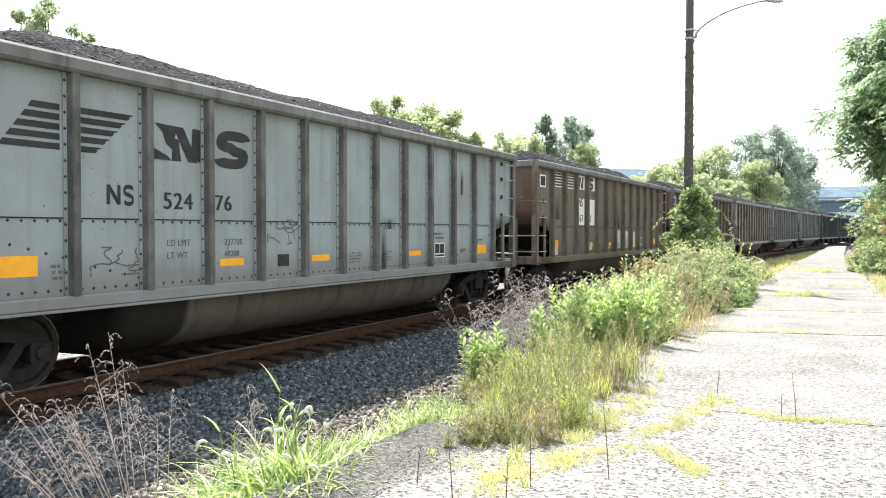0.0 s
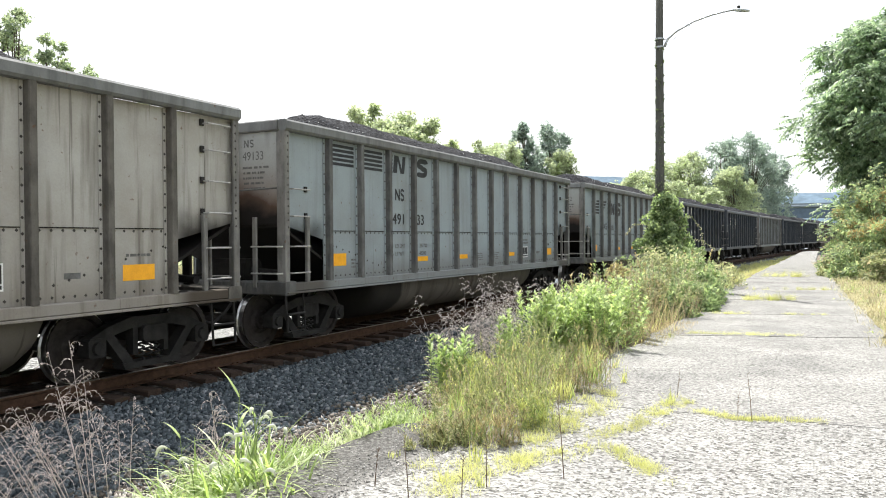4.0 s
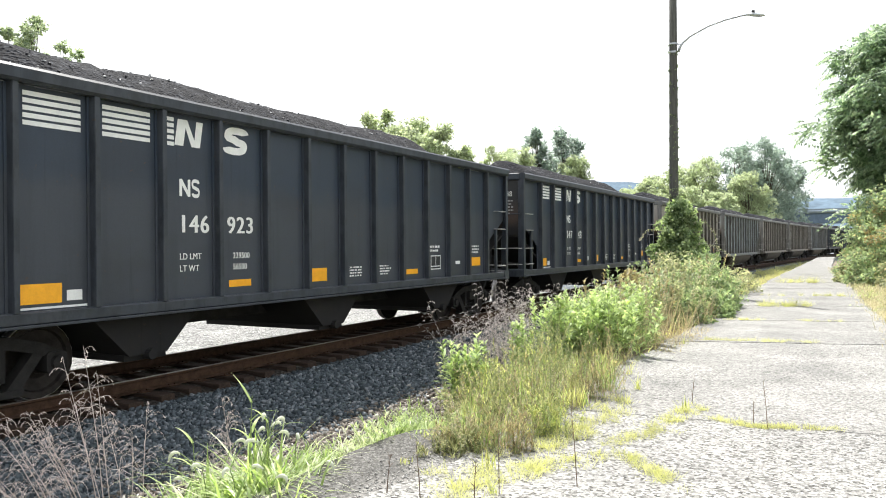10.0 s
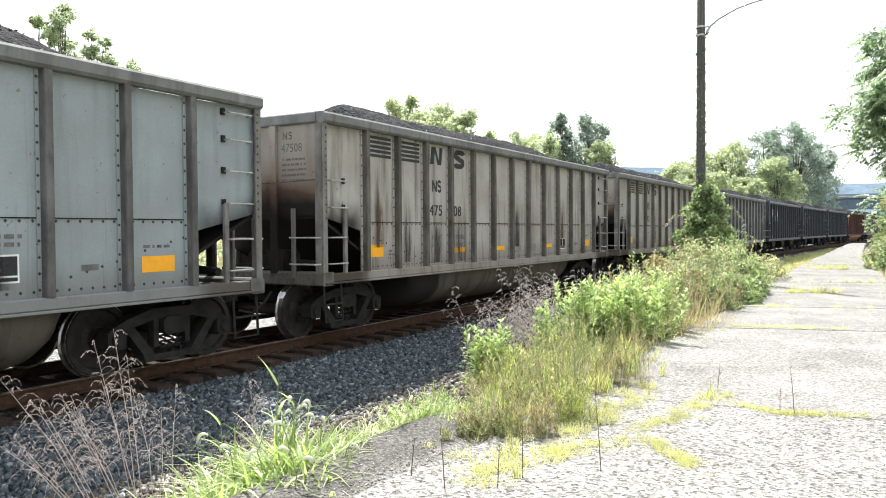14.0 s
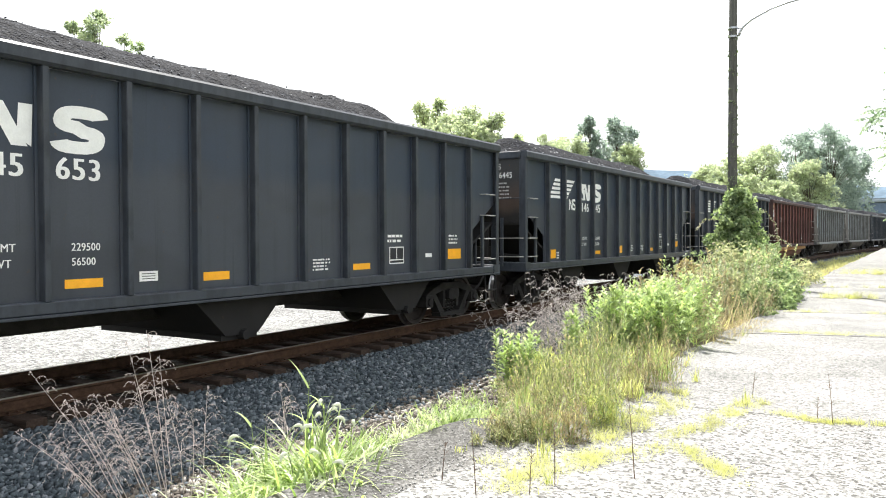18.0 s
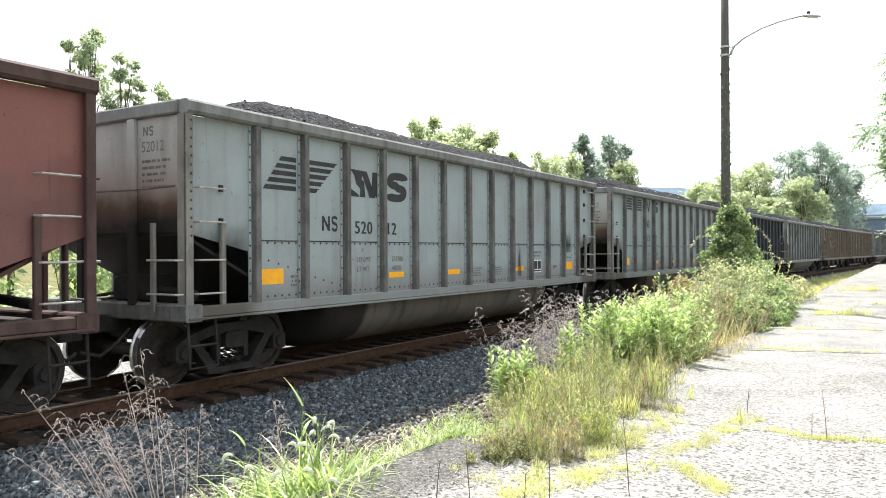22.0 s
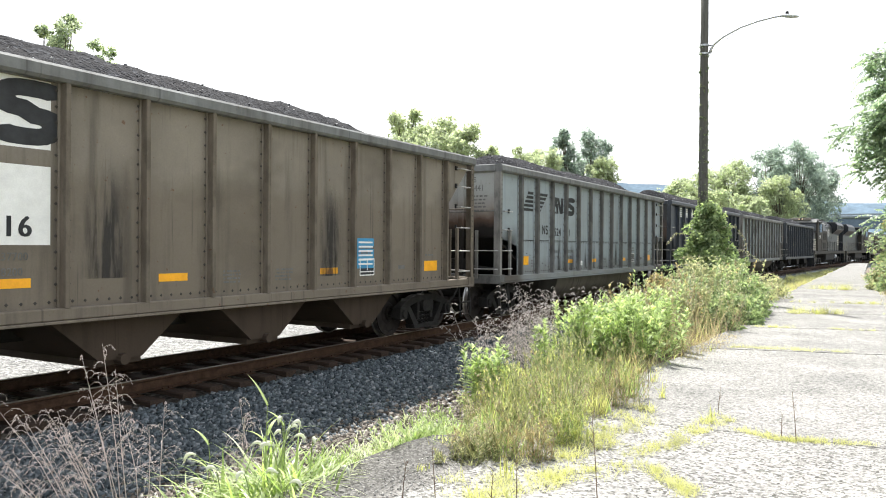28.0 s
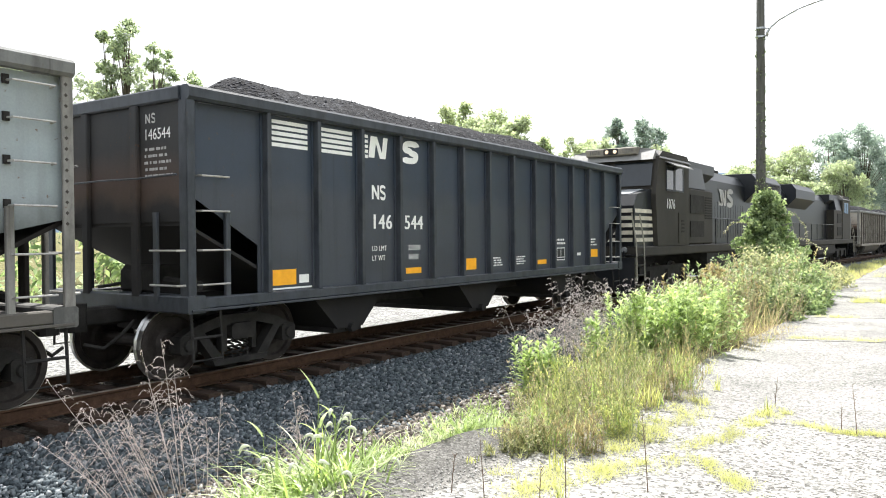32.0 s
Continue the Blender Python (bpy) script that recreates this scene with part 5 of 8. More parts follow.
    decal(car, *rect(pane(10)[0] + 0.3, pane(10)[0] + 0.52, 1.36, 1.43), soft, "stencil_line")
    y = pane(9)[0] + 0.14
    decal(car, *polys([[(y, 1.27), (y + 0.44, 1.27), (y + 0.44, 1.29), (y, 1.29)], [(y, 1.55), (y + 0.44, 1.55), (y + 0.44, 1.57), (y, 1.57)], [(y, 1.29), (y + 0.02, 1.29), (y + 0.02, 1.55), (y, 1.55)],
                        [(y + 0.42, 1.29), (y + 0.44, 1.29), (y + 0.44, 1.55), (y + 0.42, 1.55)], [(y + 0.21, 1.36), (y + 0.23, 1.36), (y + 0.23, 1.55), (y + 0.21, 1.55)], [(y + 0.02, 1.33), (y + 0.42, 1.33), (y + 0.42, 1.35), (y + 0.02, 1.35)]]), WHITE, "test_panel")
    q = decal(car, *rect(y, y + 0.44, 1.27, 1.57), INK, "test_panel_ground")
    q.location.x = -0.002
    decal(car, *polys(typed(y - 0.06, 1.65, 0.56, 2, 0.045, 0.085, digits + "b")), soft, "stencil_line")
    decal(car, *polys(typed(pane(11)[1] - 0.60, 1.60, 0.42, 3 if dark else 1, 0.035, 0.07, digits + "c")), soft, "stencil_line")
    for i in (7,) if plain_side else (6, 7):
        y = pane(i)[0] + 0.12
        decal(car, *polys(typed(y, 1.24 if dark else 1.27, 0.42, 4, 0.026, 0.05, digits + str(i))), soft, "stencil_line")


def mark_end(car, digits, ink, soft):
    """The number and rows of data on the leading end."""
    v, f, w = lettering(digits, 0.20)
    me = bpy.data.meshes.new("end_number")
    e = -HB - 0.004
    me.from_pydata([(0.70 + a[0] * 0.9, e, 3.10 + a[1]) for a in v], [], f)
    me.materials.append(ink)
    new("end_number", me).parent = car
    s = Shape()
    for quad in typed(0.70, 2.62, 0.58, 5, 0.035, 0.085, digits):
        s.add([(p[0], e, p[1]) for p in quad], [(0, 1, 2, 3)])
    for quad in block_mark(0.74, 3.31, 0.12, 2) + block_mark(0.86, 3.31, 0.12, 3) if digits[0] != "5" or len(digits) < 6 else ():
        s.add([(p[0], e, p[1]) for p in quad], [(0, 1, 2, 3)])
    part("stencil_line", s, soft, car, kind="stuff")


# ---- locomotives ----
LOCO_BLACK = painted("locomotive_black", (0.012, 0.0145, 0.019), (0.026, 0.027, 0.028), (0.05, 0.04, 0.03), 0.4, 0.35, rough=0.38)
LOCO_DUSTY = painted("dusty_locomotive_black", (0.036, 0.034, 0.031), (0.065, 0.060, 0.052), (0.05, 0.04, 0.03), 0.6, 0.5, rough=0.6)
LOCO_ROOF = plain("pale_grey_roof", (0.20, 0.20, 0.195), 0.55, 0, 0.2, 3)
CREAM = plain("dusty_cream_stripes", (0.52, 0.49, 0.41), 0.6, 0, 0.25, 4, 0, speck=0.06)
BOARD = plain("dusty_number_board_frame", (0.20, 0.185, 0.155), 0.6, 0, 0.2, 5, 0)
# pale colour stands in for sky reflected on the glossy nose
NOSE_SHINE = plain("painted_nose_sky_shine", (0.36, 0.38, 0.40), 0.3, 0, 0.15, 3, 0)
GLASS = plain("dark_cab_glass", (0.02, 0.025, 0.03), 0.08, 0, 0.1, 3, 0)
RAILING = plain("dull_pale_handrail", (0.26, 0.25, 0.21), 0.5, 0, 0.2, 6, 0)
GLOW, _nt, _b = nodes_of("lit_headlight")
_b.inputs["Emission Color"].default_value, _b.inputs["Emission Strength"].default_value = (1.0, 0.62, 0.30, 1), 0.35
_b.inputs["Base Color"].default_value = (0.8, 0.75, 0.6, 1)


def make_loco(label, digits, seed):
    """A six-axle road locomotive about its middle, the cab end towards -y."""
    e = thing("locomotive", label, "locomotive", "locomotives of the coal train")
    B = LOCO_BLACK
    part("frame", Shape().rounded(-1.50, 1.50, -10.4, 10.4, 1.20, 1.52, 0.04, "y"), LOCO_DUSTY, e)
    part("fuel_tank", Shape().prism([(-1.42, 1.18), (-1.42, 0.62), (-1.1, 0.34), (1.1, 0.34), (1.42, 0.62), (1.42, 1.18)], -3.0, 3.0, "y"), STEEL, e)
    part("air_reservoir", Shape().tube([(1.30, 3.2, 0.95), (1.30, 4.4, 0.95)], 0.2, 12), GALV, e)
    hood = Shape().prism([(-0.98, 1.52), (-0.98, 4.05), (-0.72, 4.42), (0.72, 4.42), (0.98, 4.05), (0.98, 1.52)], -5.4, 9.7, "y")
    hood_ob = part("long_hood", hood, B, e)
    part("radiator", Shape().prism([(-1.0, 3.35), (-1.52, 3.86), (-1.52, 4.34), (-1.3, 4.62), (1.3, 4.62), (1.52, 4.34), (1.52, 3.86), (1.0, 3.35)], 4.4, 9.5, "y"), B, e)
    part("radiator_top", Shape().box(-1.25, 1.25, 4.7, 9.2, 4.622, 4.66), LOCO_ROOF, e, "pale grey roof grille")
    for sg in (-1, 1):
        box = part("equipment_cabinet", Shape().rounded(min(sg * 0.6, sg * 1.46), max(sg * 0.6, sg * 1.46), -5.415, -2.4, 1.52, 3.52, 0.06, "y"), LOCO_DUSTY, e, "dusty brown equipment cabinet")
        for z0, z1 in ((2.62, 3.28), (1.78, 2.36)):
            x = sg * 1.465
            part("louver_panel", Shape().rounded(min(x, x + sg * 0.02), max(x, x + sg * 0.02), -5.15, -3.55, z0, z1, 0.03, "x"), STEEL, box)
        part("upper_duct", Shape().prism([(sg * 0.6, 3.52), (sg * 1.44, 3.52), (sg * 1.30, 4.30), (sg * 0.6, 4.42)], -5.40, -3.2, "y"), B, e)
    # added pale sheet: sunlight on the black hood's top, given as colour
    part("hood_top", Shape().box(-0.70, 0.70, -1.5, 4.3, 4.422, 4.45), LOCO_ROOF, e, "hood top plate, sunlight put into its pale colour")
    part("dynamic_brake", Shape().prism([(-1.0, 3.9), (-1.3, 4.15), (-1.3, 4.5), (1.3, 4.5), (1.3, 4.15), (1.0, 3.9)], -4.8, -1.6, "y"), B, e)
    part("exhaust_stack", Shape().rounded(-0.5, 0.5, 0.6, 2.0, 4.42, 4.62, 0.05), STEEL, e)
    for k in range(14):
        y = -1.2 + k * 0.40
        part("hood_door", Shape().rounded(0.981, 1.004, y + 0.02, y + 0.37, 1.75, 3.15, 0.006, "x"), B, hood_ob)
    for y0, y1, z0, z1 in ((-3.4, -2.5, 2.45, 3.30), (4.8, 6.8, 3.92, 4.3), (7.0, 9.2, 3.92, 4.3)):
        x = 1.465 if z0 < 3 else 1.525
        g = Shape()
        for k in range(9):
            z = z0 + (z1 - z0) * k / 9
            g.box(x, x + 0.012, y0, y1, z, z + (z1 - z0) / 16)
        part("air_grille", g, STEEL, e)
    # cab and nose
    cab = part("cab", Shape().prism([(-8.55, 1.52), (-8.75, 3.15), (-8.45, 4.35), (-8.1, 4.55), (-5.6, 4.55), (-5.42, 4.4), (-5.42, 1.52)], -1.50, 1.50), LOCO_DUSTY, e)
    part("cab_roof", Shape().prism([(-1.56, 4.30), (-1.30, 4.60), (-0.7, 4.70), (0.7, 4.70), (1.30, 4.60), (1.56, 4.30), (1.50, 4.28), (-1.50, 4.28)], -8.42, -5.40, "y"), LOCO_ROOF, e, "pale grey cab roof")
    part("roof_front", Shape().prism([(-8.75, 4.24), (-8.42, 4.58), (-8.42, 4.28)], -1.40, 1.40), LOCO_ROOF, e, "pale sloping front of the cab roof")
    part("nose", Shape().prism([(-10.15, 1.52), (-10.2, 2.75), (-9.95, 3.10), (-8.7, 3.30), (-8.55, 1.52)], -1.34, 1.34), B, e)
    # thin added plate that carries the nose's reflection
    part("nose_top", Shape().prism([(-9.93, 3.112), (-8.72, 3.312), (-8.72, 3.324), (-9.93, 3.124)], -1.1, 1.1), NOSE_SHINE, e, "pale plate for the sky's shine on the nose top")
    st = Shape()
    for k in range(5):
        z = 1.66 + 0.22 * k
        st.box(1.342, 1.348, -10.1, -8.58, z, z + 0.12)
        st.box(-1.3, 1.3, -10.225, -10.205, z, z + 0.12)
        st.box(0.982, 0.988, 8.5, 9.68, z + 0.5, z + 0.62)
    part("nose_stripes", st, CREAM, e, "dusty cream nose stripes")
    door = part("cab_door", Shape().rounded(1.50, 1.522, -6.55, -5.75, 1.60, 2.62, 0.02, "x"), LOCO_DUSTY, cab)
    part("door_louver", Shape().box(1.523, 1.53, -6.3, -6.0, 1.95, 2.01).box(1.523, 1.53, -6.3, -6.0, 2.07, 2.13).box(1.523, 1.53, -6.3, -6.0, 2.19, 2.25).box(1.523, 1.53, -6.3, -6.0, 2.31, 2.37), STEEL, door)
    part("windshield", Shape().prism([(-8.775, 3.42), (-8.57, 4.18), (-8.55, 4.18), (-8.755, 3.42)], -1.35, -0.1).prism([(-8.775, 3.42), (-8.57, 4.18), (-8.55, 4.18), (-8.755, 3.42)], 0.1, 1.35), GLASS, cab)
    for y0, y1 in ((-7.75, -7.05), (-6.9, -6.1)):
        for x in (1.502, -1.512):
            part("side_window", Shape().box(x, x + 0.01, y0, y1, 3.35, 4.1), GLASS, cab)
        fr = Shape()
        for a0, a1, b0, b1 in ((y0 - 0.05, y1 + 0.05, 4.1, 4.16), (y0 - 0.05, y1 + 0.05, 3.29, 3.35), (y0 - 0.05, y0, 3.35, 4.1), (y1, y1 + 0.05, 3.35, 4.1)):
            fr.box(1.50, 1.525, a0, a1, b0, b1)
        part("window_frame", fr, B, cab)
        part("sunshade", Shape().prism([(1.50, 4.22), (1.85, 4.05), (1.85, 4.08), (1.50, 4.26)], y0 - 0.1, y1 + 0.1, "y"), LOCO_ROOF, cab)
    nb = part("number_board", Shape().rounded(-0.86, 0.86, -8.70, -8.40, 4.44, 4.68, 0.03, "x"), BOARD, e, "number boards beside the headlights")
    for x in (-0.14, 0.14):
        part("headlight", Shape().lathe([(-8.73, 0.0), (-8.73, 0.055), (-8.70, 0.07), (-8.70, 0.0)], 14, "y", (x, 0, 4.56)), GLOW, nb, "dimly lit warm headlight")
    part("headlight_bezel", Shape().rounded(-0.25, 0.25, -8.715, -8.70, 4.46, 4.66, 0.03, "y"), STEEL, nb)
    for x in (-0.56, 0.56):
        v, f, w = lettering(digits, 0.18, 0.04)
        me = bpy.data.meshes.new("board_number")
        me.from_pydata([(x - w / 2 + a[0], -8.704, 4.50 + a[1]) for a in v], [], f)
        me.materials.append(INK_SOFT)
        new("board_number", me).parent = nb
    for x in (-0.75, 0.75):
        part("ditch_light", Shape().lathe([(-10.46, 0.0), (-10.46, 0.08), (-10.40, 0.09), (-10.40, 0.0)], 12, "y", (x * 1.5, 0, 1.42)), GALV, e)
    v, f, w = lettering(digits, 0.46, 0.07)
    me = bpy.data.meshes.new("cab_number")
    me.from_pydata([(1.512, -7.80 + a[0] * 0.85, 2.72 + a[1]) for a in v], [], f)
    me.materials.append(WHITE)
    new("cab_number", me).parent = e
    me = bpy.data.meshes.new("hood_emblem")
    pv, pf = polys(block_mark(-1.0, 2.45, 0.70, 0) + block_mark(0.2, 2.45, 0.70, 1))
    me.from_pydata([(1.008 + u, y + 1.1, z + 0.62) for y, z, u in pv], [], pf)
    me.materials.append(FADED)
    new("hood_emblem", me).parent = e
    # walkway rails, steps, pilots
    for sg in (-1, 1):
        rail = Shape().tube([(sg * 1.42, -5.2, 2.5), (sg * 1.42, 9.9, 2.5)], 0.02, 6)
        part("handrail", rail, B, e)
        for k in range(10):
            y = -5.1 + k * 1.65
            part("railing_post", Shape().tube([(sg * 1.42, y, 1.5), (sg * 1.42, y, 2.5)], 0.018, 6), B, e)
        for y in (-10.2, 10.2):
            step = Shape()
            for k in range(4):
                step.box(min(sg * 1.15, sg * 1.55), max(sg * 1.15, sg * 1.55), y - 0.3, y + 0.3, 0.35 + 0.3 * k, 0.38 + 0.3 * k)
            step.box(min(sg * 1.12, sg * 1.15), max(sg * 1.12, sg * 1.15), y - 0.3, y + 0.3, 0.3, 1.4)
            part("steps", step, B, e)
            for d in (-0.32, 0.32):
                part("step_rail", Shape().tube([(sg * 1.56, y + d, 0.5), (sg * 1.54, y + d, 1.6), (sg * 1.40, y + d, 2.5)], 0.022, 6), RAILING, e, "pale step handrail")
    for sg in (-1, 1):
        y = sg * 10.55
        part("pilot", Shape().prism([(-1.5, 0.15), (1.5, 0.15), (1.5, 1.2), (-1.5, 1.2)], min(y, y - sg * 0.12), max(y, y - sg * 0.12), "y"), B, e)
        part("coupler", Shape().rounded(-0.14, 0.14, min(y, y + sg * 0.6), max(y, y + sg * 0.6), 0.72, 1.0, 0.03, "y"), STEEL, e)
        truck = new("truck")
        truck.parent = e
        truck.matrix_basis = pose(0, sg * 6.7, 0)
        for x in (-1, 1):
            fr = Shape().prism([(-2.5, 0.85), (2.5, 0.85), (2.5, 0.62), (2.0, 0.58), (1.2, 0.36), (-1.2, 0.36), (-2.0, 0.58), (-2.5, 0.62)], min(x * 0.98, x * 1.14), max(x * 0.98, x * 1.14))
            for a in (-1.7, 0, 1.7):
                fr.rounded(min(x * 1.0, x * 1.24), max(x * 1.0, x * 1.24), a - 0.19, a + 0.19, 0.28, 0.72, 0.05, "x")
            part("side_frame", fr, STEEL, truck)
        for a in (-1.7, 0.0, 1.7):
            w = part("wheelset", WHEELSET, WHEEL, truck, at=pose(0, a, 0.457))
            AXLES.append((w, a))
    return e


# ---- the cars in order ----
SPEC = {
    "grey": ("grey_tub_gondola", GREY, GREY_RIB, GREY_END, TUB, True, True, 2.05, 1.78, False),
    "buff": ("grey_tub_gondola", BUFF, BUFF_RIB, BUFF_END, TUB, True, True, 2.05, 1.78, False),
    "black": ("black_hopper_car", BLACK, BLACK_RIB, BLACK_END, CHUTE, False, False, 2.43, 1.74, False),
    "brown": ("brown_tub_gondola", BROWN, BROWN_RIB, BROWN_END, TUB_DARK, True, True, 2.05, 1.78, False),
    "red": ("red_tub_gondola", RED, RED_RIB, RED_END, TUB_RED, True, False, 1.98, 1.55, False),
    "bay": ("brown_hopper_car", TAN, TAN_RIB, BROWN_END, CHUTE_BROWN, None, True, 2.05, 1.78, True),
}
LABELS = {
    "grey": "loaded grey coal gondola with riveted side posts and rounded belly tub",
    "buff": "loaded dirty pale grey coal gondola streaked with rust",
    "black": "loaded black hopper car with side posts and sloping chutes",
    "brown": "loaded brown coal gondola with repainted white panels",
    "red": "loaded oxide red coal gondola with rusty belly tub",
    "bay": "loaded brown hopper car with open sloping ends and white panels",
}
ORDER = [  # paint, marking style, number, set back
    ("buff", "B", "48812", -0.1), ("grey", "A", "52476", -0.11), ("brown", "B", "46717", 0.06), ("brown", "B", "46804", 0.03), ("buff", "A", "51944", 0.0), ("grey", "B", "49133", -0.21), ("grey", "A", "51862", 0.1),
    ("black", "B", "146679", 0.22), ("black", "A", "145436", 0.1), ("grey", "B", "48725", 0.1), ("black", "B", "146923", 0.11), ("black", "B", "147148", -0.11), ("buff", "B", "50438", -0.03), ("grey", "B", "48969", 0.08),
    ("buff", "B", "47508", 0.22), ("buff", "B", "48210", 0.08), ("grey", "B", "48867", 0.15), ("black", "A", "145653", 0.1), ("black", "A", "146445", 0.14), ("black", "A", "145631", 0.09), ("red", "R", "507595", -0.08),
    ("grey", "A", "52012", -0.12), ("grey", "B", "47317", 0.01), ("black", "B", "146966", -0.02), ("grey", "A", "52151", -0.03), ("bay", "B", "390885", 0.53), ("bay", "B", "390916", 0.35), ("grey", "A", "52441", 0.39),
    ("black", "B", "149176", 0.27), ("grey", "A", "51036", -0.12), ("black", "B", "146544", 0.05),
    ("loco", "", "1076", 0), ("loco", "", "6915", 0),
    ("buff", "B", "48531", -0.0), ("brown", "B", "46633", 0.0), ("black", "B", "146207", 0.0), ("grey", "B", "48077", -0.0), ("black", "B", "147310", -0.0), ("buff", "B", "47750", -0.0), ("grey", "A", "52230", -0.0),
]
LENGTHS = {"bay": (7.48, 1.13, 1.13), "black": (7.225, 1.19, 1.31)}      # half length, rear bay, leading bay
MOVING = []                           # (thing, its place along the train, turned about)


def set_length(half, bay=1.13, lead=1.13):
    """The body length that the next car is built and lettered with."""
    global HB, EB, PITCH, POSTS
    HB, EB = half, bay
    PITCH = (2 * HB - bay - lead) / 12
    POSTS = [-HB + lead + PITCH * i for i in range(13)]


def make_train():
    templates, fresh = {}, {}
    for k, (nm, paint, rib, endp, under, tub, riv, zc, zp, steep) in SPEC.items():
        set_length(*LENGTHS.get(k, (7.225, 1.22, 1.22)))
        templates[k] = make_car(nm, LABELS[k], paint, rib, endp, under, 0.93, tub, riv, zc, zp, steep)
        add_coal(templates[k], len(templates), 0.77 if k == "black" else 0.73, 0.5 if k == "black" else 1.0)
    end = 18.063 - 15.814 - 15.814
    for n, (k, style, digits, back) in enumerate(ORDER):
        if k == "loco":
            turned_about = digits != "1076"
            car = make_loco("black six-axle diesel locomotive with white stripes and lit headlights" if not turned_about else "black six-axle diesel locomotive running long hood first", digits, n)
            mid = end + 1.25 + 10.75
            end += 1.25 + 21.5
            MOVING.append((car, mid, turned_about))
            continue
        end += 15.814
        base = templates[k]
        plain_parts = fresh.setdefault(k, [o for o in base.children])
        if base.get("used"):
            car = copy_bare(base, plain_parts)
        else:
            base["used"] = 1
            car = base
        set_length(*LENGTHS.get(k, (7.225, 1.22, 1.22)))
        dark = k in ("black", "red")
        ink, soft = (WHITE, FADED) if dark else (INK, INK_SOFT)
        if style == "R":
            mark_red(car)
        else:
            mark_car(car, style, digits, ink, soft, boxed=k in ("brown", "bay"))
            if k != "bay":
                mark_end(car, digits, ink if dark else INK_SOFT, soft)
        extras(car, digits)
        MOVING.append((car, end + back - HB, False))
    for base in templates.values():
        del base["used"]


def copy_bare(base, parts):
    """A copy of a car with the parts that all its kind share, none of its own lettering."""
    car = base.copy()
    scene.collection.objects.link(car)
    for key in ("used",):
        if key in car:
            del car[key]
    for p in parts:
        q = p.copy()
        scene.collection.objects.link(q)
        q.parent = car
        for c in p.children:
            d = c.copy()
            scene.collection.objects.link(d)
            d.parent = q
            if d.name.startswith("wheelset"):
                AXLES.append((d, round(c.location.y, 3)))
    return car


def mark_red(car):
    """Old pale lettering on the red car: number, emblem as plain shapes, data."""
    for i, text in enumerate(("50", "75", "95")):
        words(car, text, POSTS[i] + 0.14, 1.98, 0.38, WHITE, "road_number", 0.11, 0.16)
    y, z, h = POSTS[1] + 0.20, 2.46, 0.30            # the owner's mark as plain bold shapes under a dot
    arc = []
    for k in range(12):
        t0, t1 = math.radians(48 + k * 22), math.radians(70 + k * 22)
        arc.append([(y + 0.14 + 0.14 * q * math.cos(t), z + h / 2 + h / 2 * q * math.sin(t)) for q, t in ((0.62, t0), (1.0, t0), (1.0, t1), (0.62, t1))])
    x = y + 0.33
    arc += [[(x, z), (x + 0.07, z), (x + 0.07, z + h), (x, z + h)], [(x + 0.10, z + 0.13), (x + 0.17, z), (x + 0.26, z), (x + 0.17, z + 0.14)]]
    for k in range(8):
        t0, t1 = math.radians(90 - k * 22.5), math.radians(67.5 - k * 22.5)
        arc.append([(x + 0.12 + 0.115 * q * math.cos(t), z + 0.21 + 0.09 * q * math.sin(t)) for q, t in ((1.0, t0), (0.35, t0), (0.35, t1), (1.0, t1))])
    arc += [[(x + 0.07, z + 0.24), (x + 0.13, z + 0.24), (x + 0.13, z + 0.30), (x + 0.07, z + 0.30)], [(x + 0.07, z + 0.12), (x + 0.13, z + 0.12), (x + 0.13, z + 0.18), (x + 0.07, z + 0.18)]]
    arc.append([(y + 0.26 + 0.035 * math.cos(t), z + h + 0.09 + 0.035 * math.sin(t)) for t in (0, 1.05, 2.1, 3.14, 4.19, 5.24)])
    decal(car, *polys([q if sum(q[i][0] * q[(i + 1) % len(q)][1] - q[(i + 1) % len(q)][0] * q[i][1] for i in range(len(q))) > 0 else q[::-1] for q in arc]), WHITE, "owner_mark")
    mark_end(car, "507595", WHITE, FADED)
    decal(car, *polys(typed(pane(0)[0] + 0.05, 1.72, 0.4, 1, 0.04, 0.06, 3)), WHITE, "stencil_line")
    decal(car, *rect(POSTS[0] + 0.18, POSTS[0] + 0.42, 1.48, 1.66), INK, "black_panel")
    y = pane(8)[0] + 0.28
    decal(car, *rect(y, y + 0.44, 1.36, 1.66), WHITE, "test_panel")
    for a in (0.03, 0.23):
        decal(car, *rect(y + a, y + a + 0.18, 1.44, 1.63), INK, "test_panel_ground").location.x = 0.002
    decal(car, *polys(typed(pane(9)[0] + 0.1, 1.62, 0.4, 1, 0.07, 0.1, 4) + typed(pane(10)[0] + 0.15, 1.72, 0.34, 3, 0.04, 0.07, 5)), WHITE, "stencil_line")
    words(car, "G52X", pane(10)[0] + 0.15, 1.34, 0.12, WHITE, "shop_mark")
    decal(car, *rect(pane(10)[0] + 0.16, pane(10)[0] + 0.56, 1.46, 1.68), ORANGE, "reflector", "orange reflective patch")
    e = -HB
    ring = []
    for r0, r1 in ((0.19, 0.28), (0.07, 0.13)):
        a = [math.pi * k / 10 for k in range(-2, 11)]
        for i in range(len(a) - 1):
            ring.append([(e + 0.56 + 1.2 * r * math.cos(t), 2.86 + 1.2 * r * math.sin(t)) for r, t in ((r0, a[i]), (r1, a[i]), (r1, a[i + 1]), (r0, a[i + 1]))])
